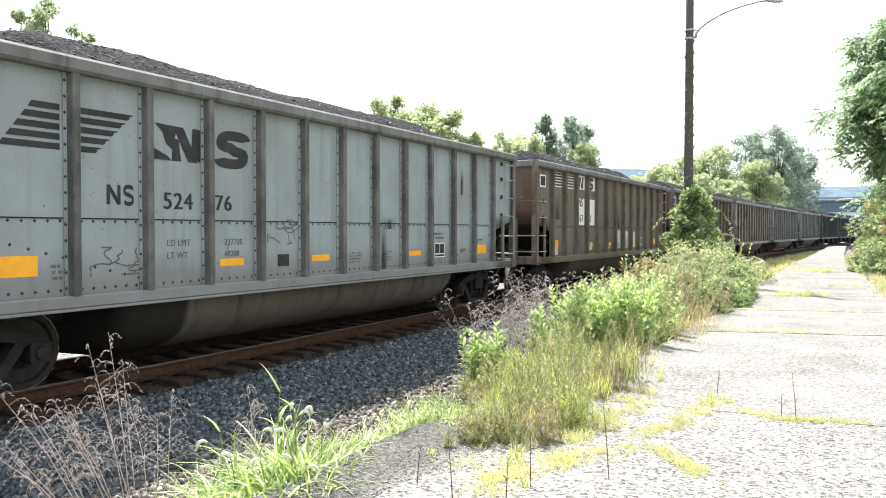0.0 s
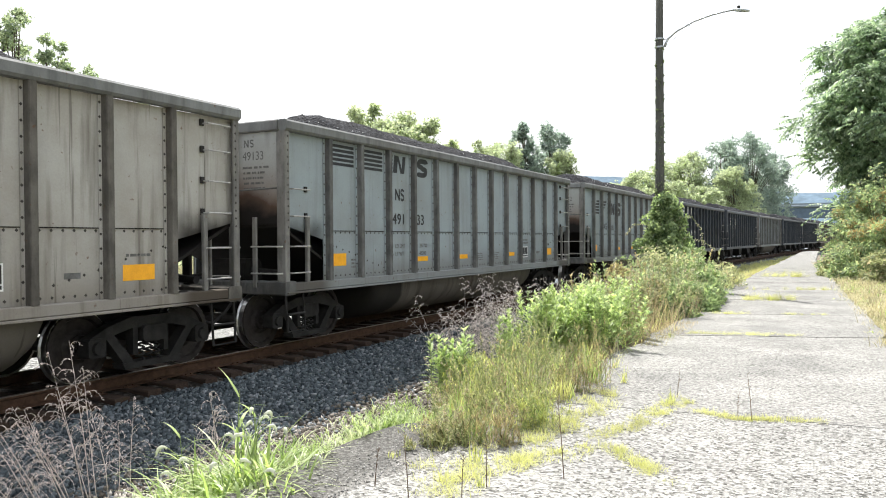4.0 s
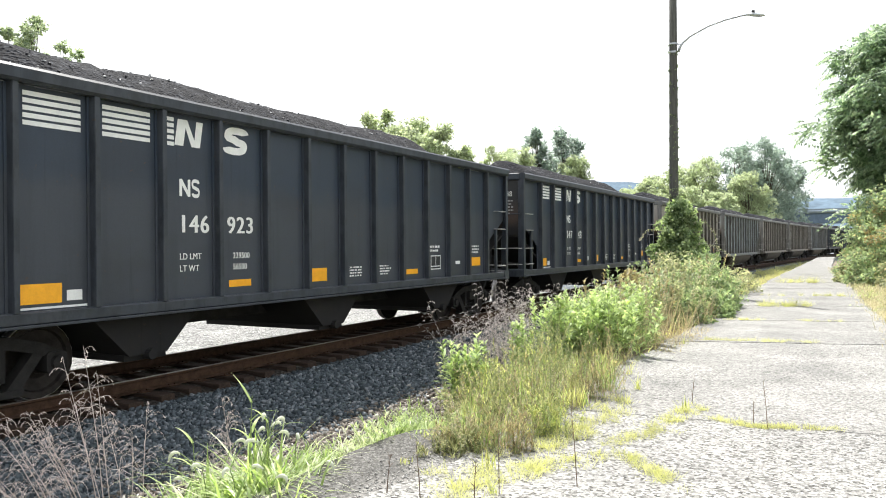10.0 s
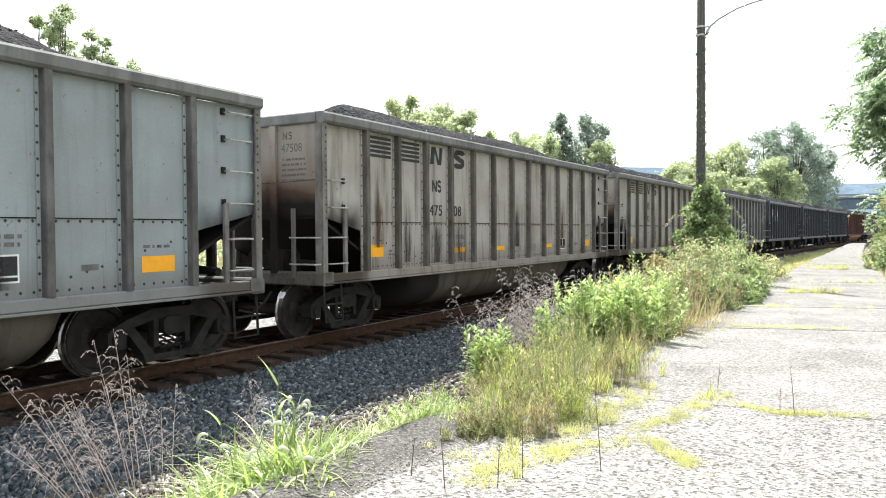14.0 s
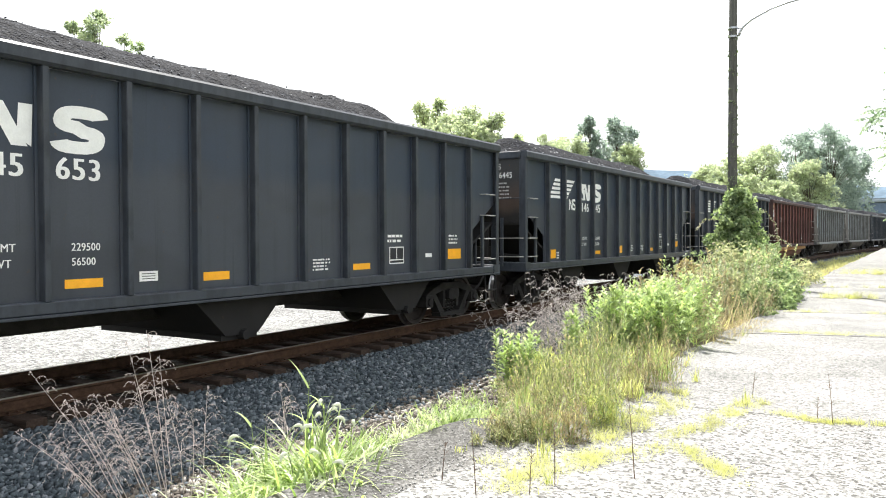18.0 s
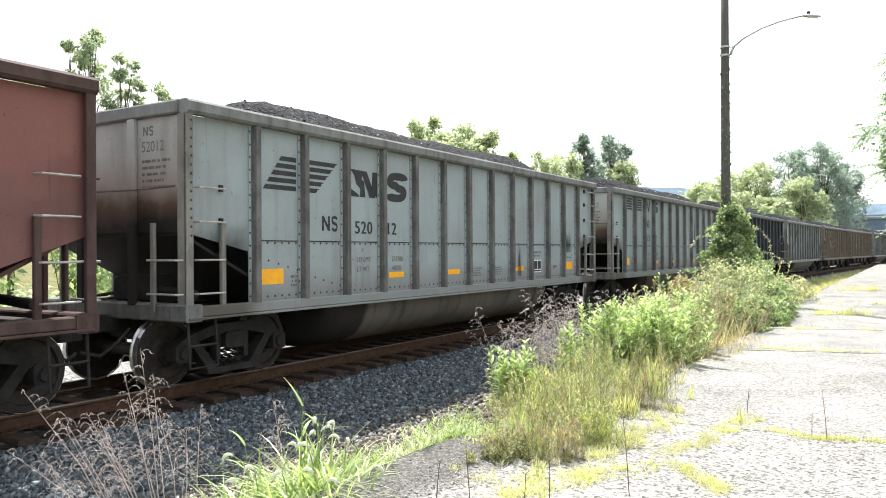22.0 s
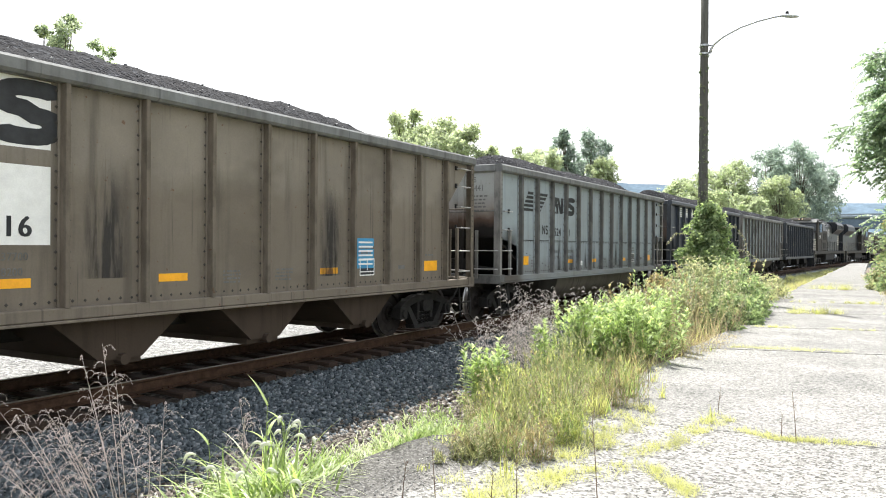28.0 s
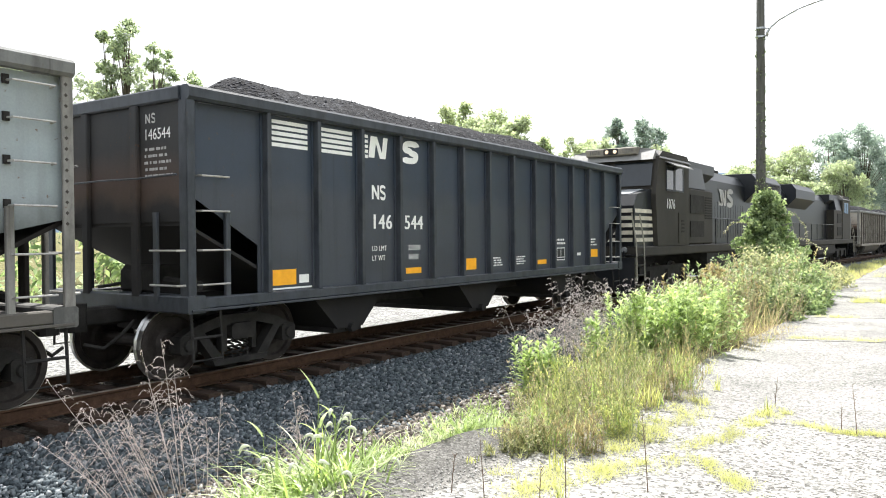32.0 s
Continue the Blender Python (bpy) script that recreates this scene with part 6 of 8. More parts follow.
    ring += [[(e + 0.06, 2.72), (e + 0.42, 2.72), (e + 0.42, 2.80), (e + 0.06, 2.80)], [(e + 0.06, 2.58), (e + 0.66, 2.58), (e + 0.66, 2.66), (e + 0.06, 2.66)]]
    decal(car, *polys(ring), WHITE, "emblem")
    decal(car, *polys([[(e + 0.22 + 0.1 * k, 3.28), (e + 0.30 + 0.1 * k, 3.28), (e + 0.30 + 0.1 * k, 3.42), (e + 0.22 + 0.1 * k, 3.42)] for k in range(7)]), GOLD, "emblem_bars")
    for i, (a, b) in ((1, ("LD LMT", "LT WT")), (2, ("232400", "53800"))):
        words(car, a, pane(i)[0] + 0.25, 1.50, 0.12, FADED, "stencil_line")
        words(car, b, pane(i)[0] + 0.25, 1.34, 0.12, FADED, "stencil_line")
    decal(car, *rect(POSTS[0] + 0.10, POSTS[0] + 0.62, 1.22, 1.46), ORANGE, "reflector", "orange reflective patch")
    for i in (3, 5, 7, 8):
        decal(car, *rect(pane(i)[0] + 0.2, pane(i)[0] + 0.62, 1.24, 1.34), ORANGE, "reflector", "orange reflective patch")
    for i, z0, z1 in ((6, 2.95, 3.4), (6, 1.3, 1.62)):
        decal(car, *rect(pane(i)[0] + 0.1, pane(i)[0] + 0.6, z0, z1), GOLD, "faded_panel")


def soaked(name, col):
    """A dark stain that has run down the paint and thins out at its edges."""
    m, nt, b = nodes_of(name)
    tc, sx = nt.nodes.new("ShaderNodeTexCoord"), nt.nodes.new("ShaderNodeSeparateXYZ")
    nt.links.new(tc.outputs["Generated"], sx.inputs[0])
    across = both(nt, "MULTIPLY", stepped(nt, sx.outputs["Y"], 0.0, 0.5), stepped(nt, sx.outputs["Y"], 1.0, 0.5))
    along = stepped(nt, sx.outputs["Z"], 1.0, 0.15)
    rag, fine = noise_at(nt, 3.0, 5, (1, 3.5, 0.4), 0.65), noise_at(nt, 16, 4, (1, 1, 0.5))
    k = both(nt, "MULTIPLY", both(nt, "MULTIPLY", across, along), both(nt, "ADD", stepped(nt, rag.outputs[0], 0.36, 0.64), both(nt, "MULTIPLY", fine.outputs[0], 0.3)))
    k = both(nt, "MINIMUM", both(nt, "MULTIPLY", k, 1.1), 0.72)
    b.inputs["Base Color"].default_value = (*col, 1)
    b.inputs["Roughness"].default_value = 0.6
    b.inputs["Specular IOR Level"].default_value = 0.15
    clear, ms = nt.nodes.new("ShaderNodeBsdfTransparent"), nt.nodes.new("ShaderNodeMixShader")
    nt.links.new(k, ms.inputs[0])
    nt.links.new(clear.outputs[0], ms.inputs[1])
    nt.links.new(b.outputs[0], ms.inputs[2])
    nt.links.new(ms.outputs[0], nt.nodes["Material Output"].inputs[0])
    return m


STAIN = soaked("dark_run_stain", (0.045, 0.043, 0.042))
STAIN_RUST = soaked("rusty_run_stain", (0.10, 0.055, 0.032))
STAINS = {                            # car: pane, share across it, foot, width, height, rusty
    "52476": ((7, 0.3, 1.12, 0.30, 1.1, 0), (7, 0.55, 1.85, 0.5, 0.25, 0), (10, 0.5, 2.6, 0.2, 0.7, 0)),
    "46717": ((0, 0.3, 2.15, 0.7, 0.8, 0), (6, 0.4, 1.9, 0.6, 0.7, 0)),
    "46804": ((1, 0.5, 1.4, 0.6, 1.5, 0), (5, 0.3, 2.0, 0.5, 1.2, 0), (9, 0.5, 1.5, 0.7, 1.6, 0)),
    "51944": ((4, 0.4, 1.2, 0.5, 1.4, 1), (9, 0.6, 1.3, 0.4, 1.0, 0)),
    "51862": ((11, 0.4, 1.3, 0.4, 1.2, 0),),
    "48725": ((2, 0.85, 1.15, 0.25, 1.4, 1), (3, 0.9, 1.15, 0.22, 1.2, 1)),
    "50438": ((1, 0.8, 1.15, 0.45, 1.5, 0), (2, 0.55, 1.12, 0.7, 1.0, 0), (3, 0.3, 1.12, 0.6, 0.9, 0), (5, 0.4, 1.5, 0.35, 1.3, 1), (8, 0.5, 1.3, 0.5, 1.0, 0)),
    "48969": ((2, 0.7, 1.4, 0.3, 1.2, 0), (6, 0.5, 2.0, 0.4, 1.0, 0), (9, 0.4, 1.2, 0.5, 0.8, 0)),
    "47508": ((0, 0.5, 1.5, 0.5, 1.7, 1), (1, 0.4, 1.2, 0.4, 1.3, 0), (2, 0.5, 1.15, 0.7, 1.1, 0), (3, 0.5, 1.15, 0.7, 1.2, 0), (6, 0.4, 1.4, 0.5, 1.5, 0), (9, 0.5, 1.3, 0.6, 1.6, 1)),
    "48210": ((3, 0.5, 1.3, 0.6, 1.4, 1), (7, 0.5, 1.2, 0.5, 1.1, 0), (10, 0.4, 1.5, 0.5, 1.5, 0)),
    "52012": ((11, 0.3, 1.75, 0.7, 0.6, 0), (8, 0.5, 1.2, 0.3, 0.9, 0)),
    "47317": ((3, 0.4, 1.3, 0.3, 1.6, 0), (5, 0.5, 1.15, 0.3, 1.2, 0), (7, 0.4, 1.2, 0.25, 1.4, 0), (8, 0.8, 2.2, 0.2, 0.9, 0)),
    "52151": ((7, 0.6, 1.14, 0.45, 0.95, 0), (7, 0.55, 2.1, 0.3, 0.9, 0), (4, 0.5, 1.3, 0.35, 1.3, 0), (5, 0.6, 1.2, 0.3, 0.8, 0)),
    "52441": ((2, 0.7, 1.15, 0.4, 1.3, 0), (3, 0.65, 1.12, 0.5, 0.9, 0), (4, 0.85, 1.15, 0.3, 1.0, 0), (5, 0.5, 1.15, 0.2, 1.0, 0), (7, 0.7, 1.2, 0.3, 0.9, 0)),
    "51036": ((2, 0.5, 1.4, 0.8, 0.9, 0), (5, 0.5, 1.3, 0.5, 1.0, 0), (8, 0.4, 1.4, 0.4, 0.9, 0)),
    "390885": ((4, 0.6, 1.4, 0.8, 1.6, 0), (6, 0.5, 1.3, 0.8, 1.8, 0), (9, 0.5, 1.5, 0.7, 1.6, 0)),
    "390916": ((4, 0.6, 1.4, 0.8, 1.6, 0), (8, 0.5, 1.3, 0.8, 1.8, 0)),
    "507595": ((4, 0.5, 1.2, 0.8, 1.2, 0), (9, 0.5, 1.3, 0.8, 1.8, 0), (10, 0.4, 1.2, 0.7, 1.5, 0)),
    "146679": ((5, 0.2, 1.2, 0.14, 1.0, 0), (1, 0.5, 1.2, 0.7, 1.6, 0)),
}
STICKERED = ("48725", "52441", "147148", "145436", "51036", "51862")


def scribble(car, y, z, w, h, seed, mat=WHITE):
    """A loose tangle of spray-can strokes."""
    r = random.Random(seed)
    quads = []
    for s in range(7):
        p = (y + r.uniform(0, w), z + r.uniform(0, h))
        a = r.uniform(0, 6.28)
        for k in range(9):
            a += r.uniform(-1.1, 1.1)
            q = (p[0] + 0.13 * w * math.cos(a), p[1] + 0.13 * h * math.sin(a))
            q = (min(max(q[0], y), y + w), min(max(q[1], z), z + h))
            d = Vector((q[0] - p[0], q[1] - p[1]))
            if d.length > 0.01:
                d = Vector((-d.y, d.x)).normalized() * 0.009
                quads.append([(p[0] - d.x, p[1] - d.y), (q[0] - d.x, q[1] - d.y), (q[0] + d.x, q[1] + d.y), (p[0] + d.x, p[1] + d.y)])
            p = q
    for i, quad in enumerate(quads):
        if (quad[1][0] - quad[0][0]) * (quad[3][1] - quad[0][1]) - (quad[1][1] - quad[0][1]) * (quad[3][0] - quad[0][0]) < 0:
            quads[i] = quad[::-1]
    decal(car, *polys(quads), mat, "spray_scrawl")


def extras(car, digits):
    """What sets single cars apart."""
    for i, share, foot, w, h, rusty in STAINS.get(digits, ()):
        a, b = pane(i)
        y = max(a - 0.03, min(b + 0.03 - w, a + share * (b - a) - w / 2))
        q = decal(car, *rect(y, y + w, foot, foot + h), STAIN_RUST if rusty else STAIN, "run_stain", "dark stain run down the paint")
        q.location.x = 0.0012
    if digits in STICKERED:
        y = pane(4)[0] + 0.10
        decal(car, *rect(y, y + 0.27, 1.25, 1.38), WHITE, "sticker", "small white sticker")
        decal(car, *polys(typed(y + 0.03, 1.275, 0.2, 3, 0.012, 0.032, digits)), INK_SOFT, "placard_bars").location.x = 0.002
    if digits in ("46804", "46717"):
        r = random.Random(digits)
        for i, w, z1 in ((3, 0.52, 1.46), (4, 0.26, 1.38), (5, 0.42, 1.40), (6, 0.66, 1.86), (7, 0.60, 1.82), (8, 0.62, 1.80), (9, 0.4, r.uniform(1.4, 1.7))):
            a, b = pane(i)
            q = decal(car, [(a + 0.05, 1.22), (a + w * 0.6, 1.20), (a + w, 1.23), (a + w - 0.02, z1), (a + 0.06, z1 - 0.02)], [(0, 1, 2, 3, 4)], PATCH, "repainted_patch", "pale painted-over patch")
            q.location.x = -0.003
        a = -HB + 0.40
        decal(car, *rect(a, a + 0.44, 3.02, 3.36), WHITE, "route_panel")
        q = decal(car, *rect(a + 0.05, a + 0.39, 3.06, 3.32), INK, "route_panel_ground")
        q.location.x = 0.002
    if digits == "145436":
        scribble(car, pane(1)[0] + 0.1, 1.25, 0.65, 0.75, 5)
        scribble(car, pane(6)[0] + 0.1, 1.35, 0.3, 0.35, 6, FADED)
        scribble(car, pane(10)[0] + 0.55, 1.3, 0.25, 0.3, 7)
    if digits in ("50438", "46717", "48969"):
        decal(car, *rect(POSTS[0] + 0.12, POSTS[0] + 0.56, 1.13, 1.325), PATCH, "painted_patch", "pale blue-grey painted patch")
    if digits == "48867":
        a = pane(4)[0]
        decal(car, *rect(a + 0.06, a + 0.86, 1.14, 1.50), PATCH, "painted_patch", "pale blue painted patch")
        scribble(car, a + 0.08, 1.58, 0.75, 0.45, 21, INK_SOFT)
        scribble(car, pane(8)[0] + 0.1, 1.50, 0.55, 0.62, 22, INK_SOFT)
    if digits == "52476":
        scribble(car, pane(1)[0] + 0.1, 1.30, 0.8, 0.32, 23, INK_SOFT)
        scribble(car, pane(4)[0] + 0.08, 1.62, 0.72, 0.36, 24, INK_SOFT)
        decal(car, *rect(pane(4)[0] + 0.30, pane(4)[0] + 0.56, 1.28, 1.46), INK, "sticker", "small dark square sticker")
    if digits in ("49133", "51862"):
        words(car, "G116", pane(11)[0] + 0.12, 1.58, 0.12, INK, "shop_mark")
    if digits == "51036":
        for k in (0, 1):
            y, z = pane(11)[0] + 0.04, 1.66 + 0.24 * k
            decal(car, [(y, z), (y + 0.48, z + 0.10), (y + 0.48, z + 0.25), (y, z + 0.15)], [(0, 1, 2, 3)], ORANGE, "slanted_reflector", "slanted orange reflective strip")
        words(car, "G117R", pane(11)[0] + 0.12, 1.50, 0.12, INK, "shop_mark")
    if digits == "146679":
        for y, z0, z1 in ((pane(5)[0] - 0.02, 1.17, 1.35), (pane(8)[0] + 0.08, 1.18, 1.34)):
            decal(car, *rect(y, y + 0.54, z0, z1), PATCH, "repainted_patch", "pale painted ground").location.x = -0.002
        scribble(car, pane(10)[0] + 0.15, 1.62, 0.32, 0.4, 15)
    if digits == "390885":
        scribble(car, pane(3)[0], 1.34, 0.7, 0.16, 8)
        scribble(car, pane(8)[0] + 0.2, 1.4, 0.45, 0.35, 9)
    if digits in ("390885", "390916"):
        decal(car, *rect(pane(9)[0] + 0.06, pane(9)[0] + 0.56, 1.40, 1.92), BLUE, "blue_sticker", "blue placard")
        decal(car, *polys([[(pane(9)[0] + 0.10, 1.46 + 0.075 * k), (pane(9)[0] + 0.52, 1.46 + 0.075 * k), (pane(9)[0] + 0.52, 1.49 + 0.075 * k), (pane(9)[0] + 0.10, 1.49 + 0.075 * k)] for k in range(6)]), WHITE, "placard_bars").location.x = 0.002
    if digits == "146966":
        c, arc = (pane(0)[0] + 0.75, 1.62), []
        for r0, r1 in ((0.30, 0.315), (0.22, 0.232)):
            for k in range(12):
                t0, t1 = -1.9 + k * 0.24, -1.9 + (k + 1) * 0.24
                arc.append([(c[0] + r * math.cos(t), c[1] + r * math.sin(t)) for r, t in ((r0, t0), (r1, t0), (r1, t1), (r0, t1))])
        decal(car, *polys(arc), FADED, "chalk_arc")


make_train()


SURGE = [(0, -0.2), (1, -0.143), (2, -0.188), (5, 0.113), (6, -0.178), (7, -0.147), (8, -0.13), (9, -0.025), (10, 0.005), (11, 0.214), (12, 0.095), (13, -0.238), (14, -0.287), (17, -0.029), (18, -0.035), (19, -0.022), (20, -0.02), (21, 0.033), (22, 0.171), (23, 0.015), (24, -0.148), (25, -0.193), (26, -0.324), (29, 0.128), (30, 0.004), (31, 0.242), (32, -0.386)]   # slack running in and out along the train


def gone_by(t):
    """Metres that the train has come forward at t seconds."""
    u = t / 32.0
    return 14.2038 * t + 3.482 * u * u - 2.355 * u ** 3 - float(np.interp(t, [k[0] for k in SURGE], [k[1] for k in SURGE]))


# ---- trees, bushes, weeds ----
# next two leaf colours are paled and greyed to give aerial haze
LEAF_FAR = leafy("haze_paled_leaves", (0.37, 0.425, 0.31), (0.60, 0.66, 0.48), 0.6, shine=(1.06, 1.08, 0.84))
LEAF_DARK = leafy("haze_paled_dark_leaves", (0.28, 0.345, 0.32), (0.45, 0.52, 0.46), 0.6, shine=(1.0, 1.06, 0.94))
LEAF_TREE = leafy("tree_of_heaven_leaves", (0.12, 0.19, 0.13), (0.42, 0.52, 0.36), 0.58, (0.48, 0.56, 0.40), 0.8, shine=(1.04, 1.12, 0.84))
LEAF_NEAR = leafy("light_green_tree_leaves", (0.24, 0.30, 0.22), (0.47, 0.53, 0.38), 0.56, shine=(1.06, 1.1, 0.84))
LEAF_SUMAC = leafy("sumac_leaves", (0.20, 0.28, 0.165), (0.46, 0.55, 0.34), 0.56, (0.55, 0.46, 0.29), shine=(1.08, 1.1, 0.78))
LEAF_RUST = leafy("rusty_tan_clusters", (0.36, 0.26, 0.13), (0.60, 0.46, 0.26), 0.4)
LEAF_VINE = leafy("vine_leaves", (0.13, 0.20, 0.10), (0.45, 0.54, 0.30), 0.52, shine=(1.08, 1.12, 0.8))
LEAF_IVY = leafy("grey_green_climbing_leaves", (0.09, 0.12, 0.07), (0.27, 0.33, 0.20), 0.4)
LEAF_WEED = leafy("goldenrod_leaves", (0.20, 0.30, 0.12), (0.66, 0.76, 0.42), 0.58, shine=(1.12, 1.14, 0.76))
LEAF_MIX = leafy("mixed_weed_leaves", (0.20, 0.24, 0.13), (0.52, 0.54, 0.34), 0.55, (0.56, 0.46, 0.34), shine=(1.08, 1.08, 0.84))
LEAF_DEAD = leafy("withered_tan_weed_leaves", (0.15, 0.12, 0.075), (0.52, 0.44, 0.29), 0.5, (0.40, 0.42, 0.18))
LEAF_OLIVE = leafy("fine_olive_weed_leaves", (0.10, 0.115, 0.05), (0.55, 0.56, 0.32), 0.58, (0.48, 0.38, 0.28), shine=(1.1, 1.1, 0.8))
GRASS_GOLD = leafy("yellowing_grass", (0.17, 0.21, 0.055), (0.70, 0.73, 0.34), 0.6, (0.56, 0.48, 0.30))
GRASS_LUSH = leafy("bright_foxtail_blades", (0.20, 0.31, 0.09), (0.50, 0.61, 0.25), 0.55, None, 0.7, (1.1, 1.14, 0.78))
GRASS_ROAD = leafy("short_yellow_grass", (0.40, 0.42, 0.17), (0.63, 0.63, 0.33), 0.5)
# paler blade colour carries the whitish highlights on the grass
GRASS_PALE = leafy("highlight_pale_grass_blades", (0.46, 0.55, 0.26), (0.70, 0.76, 0.50), 0.5, None, 0.9, (1.1, 1.1, 0.82))
GRASS_DRY = leafy("dry_field_grass", (0.31, 0.285, 0.17), (0.62, 0.57, 0.40), 0.4, shine=(1.1, 1.06, 0.8))
SEED_PURPLE = leafy("purplish_dry_seed_heads", (0.30, 0.25, 0.245), (0.70, 0.63, 0.61), 0.4, shine=(1.0, 0.98, 0.92))
DRY_STEM = plain("greyish_pink_dry_stem", (0.50, 0.44, 0.42), 0.8, 0, 0.3, 20, 0)
SEED_DARK = leafy("greyish_seed_grass", (0.24, 0.215, 0.21), (0.74, 0.69, 0.67), 0.35, shine=(1.0, 1.0, 0.95))
SEED_PALE = leafy("pale_dry_stalks", (0.36, 0.33, 0.27), (0.60, 0.57, 0.49), 0.35)
STALK_BROWN = leafy("brown_wiry_stems", (0.14, 0.10, 0.07), (0.36, 0.29, 0.20), 0.3)
SEED_TAN = leafy("tan_dry_stems", (0.27, 0.22, 0.15), (0.58, 0.50, 0.37), 0.4)
STALK = plain("dry_brown_stalk", (0.12, 0.08, 0.055), 0.9, 0, 0.3, 20, 0)
STALK_GREEN = plain("green_stalk", (0.24, 0.31, 0.12), 0.8, 0, 0.3, 20, 0)
FOXTAIL = leafy("foxtail_bristles", (0.62, 0.65, 0.56), (0.86, 0.88, 0.80), 0.5, shine=(1.0, 1.0, 0.9))


def ball(n, r):
    return unit(r.normal(size=(n, 3)))


def crown(clumps, sizes, per, leaf, wide, r, hang=0.25):
    """Leaves in clumps: places of the clumps, their radii, leaves in each."""
    sets = []
    for c, s in zip(clumps, sizes):
        n = per
        d = ball(n, r)
        p = c + d * s * (r.uniform(0.35, 1.0, (n, 1)) ** 0.5) * [1, 1, 0.75]
        g = unit(d * 0.6 + ball(n, r) * 0.7 + [0, 0, -hang])
        sets.append(cards(p, g, unit(ball(n, r) + [0, 0, 0.8]), leaf * r.uniform(0.6, 1.3, n), wide * r.uniform(0.7, 1.2, n), 0.12))
    return join(sets)


def billows(r, h, w, low, boughs, lean):
    """Places and radii of the boughs of a crown, wide below and broken above."""
    out = []
    for i in range(boughs):
        u = (i + r.uniform(0, 1)) / boughs
        prof = math.sin(math.pi * min(1, 0.16 + 0.76 * u)) ** 0.6
        s = w * r.uniform(0.10, 0.19) * (1.15 - 0.45 * u)
        a, q = r.uniform(0, 2 * math.pi), max(0.0, w / 2 * prof - 0.35 * s) * r.uniform(0.05, 1.0) ** 0.5
        out.append((np.array([lean * u + q * math.cos(a), q * math.sin(a), h * (low + (1.0 - low) * u) - 0.6 * s]), s))
    return out


def feathered(r, boughs, twigs, per, leaf, hang=0.25):
    """Leaves in soft tufts at the twig ends over each bough, so that the outline is loose and broken."""
    c = np.repeat(np.array([b[0] for b in boughs]), twigs, 0)
    s = np.repeat(np.array([b[1] for b in boughs]), twigs)[:, None]
    d = ball(len(c), r)
    t = c + d * s * r.uniform(0.35, 1.3, (len(c), 1)) * [1, 1, 0.85]
    n = len(t) * per
    p = np.repeat(t, per, 0) + r.normal(0, 1, (n, 3)) * np.repeat(s, per, 0) * [0.13, 0.13, 0.09]
    g = unit(np.repeat(d, per, 0) * 0.6 + ball(n, r) * 0.7 + [0, 0, -hang])
    return cards(p, g, unit(ball(n, r) + [0, 0, 0.8]), leaf * r.uniform(0.6, 1.3, n), leaf * 0.55 * r.uniform(0.7, 1.2, n), 0.12)


def frond_leaves(r, boughs, twigs, leaf):
    """Drooping compound leaves: leaflets in pairs along arching ribs."""
    c = np.repeat(np.array([b[0] for b in boughs]), twigs, 0)
    s = np.repeat(np.array([b[1] for b in boughs]), twigs)[:, None]
    n = len(c)
    d = ball(n, r)
    d[:, 2] = np.abs(d[:, 2]) * 0.9 - 0.2
    root = c + d * s * r.uniform(0.4, 1.0, (n, 1))
    out = unit(d * [1, 1, 0.35] + r.normal(0, 0.35, (n, 3)))
    L = r.uniform(0.45, 0.85, (n, 1))
    side = unit(np.cross(out, [0, 0, 1.0]))
    sets = []
    for k in range(9):
        u = 0.15 + 0.85 * k / 8
        p = root + out * L * u - np.array([0, 0, 1.0]) * L * 0.38 * u * u
        size = leaf * (1.15 - 0.55 * abs(u - 0.45)) * r.uniform(0.8, 1.2, n)
        for sg in (-1, 1):
            g = unit(side * sg * 0.9 + out * 0.45 + [0, 0, -0.35 - 0.3 * u] + r.normal(0, 0.12, (n, 3)))
            sets.append(cards(p, g, np.tile([0, 0, 1.0], (n, 1)) + r.normal(0, 0.25, (n, 3)), size, size * 0.40, 0.15))
    return join(sets)


def tree(x, y, h, w, label, mat, seed, boughs=22, twigs=40, per=14, leaf=0.4, low=0.25, name="tree", group="trees beyond the track", lean=0.0, fronds=False):
    r = np.random.default_rng(seed)
    g = ground_z(x, y)
    t = thing(name, label, "tree", group, at=pose(x, y, g))
    fork = h * (low + 0.12)
    tr = Shape()
    tr.tube([(0, 0, -0.3), (0.01 * h, 0, fork * 0.5), (lean * 0.3, 0.0, fork), (lean, 0.02 * h, h * 0.85)], [0.018 * h, 0.013 * h, 0.008 * h, 0.002 * h], 9)
    lumps = billows(r, h, w, low, boughs, lean)
    for c, s in lumps:
        z0 = fork + (c[2] - fork) * 0.35 if c[2] > fork else fork * 0.9
        a = np.array([lean * 0.5, 0, z0])
        m = (a + c) / 2 + [0, 0, 0.03 * h]
        tr.tube([tuple(a), tuple(m), tuple(c)], [0.0040 * h, 0.0025 * h, 0.0008 * h], 5)
    part("trunk", tr, BARK, t, smooth=True)
    if fronds:
        v, f = join([frond_leaves(r, lumps, twigs, leaf), feathered(r, [(c, 0.75 * s) for c, s in lumps], 16, 12, 0.24)])
    else:
        v, f = feathered(r, lumps, twigs, per, leaf)
    part("crown", soup("crown", v, f, mat), mat, t)
    return t


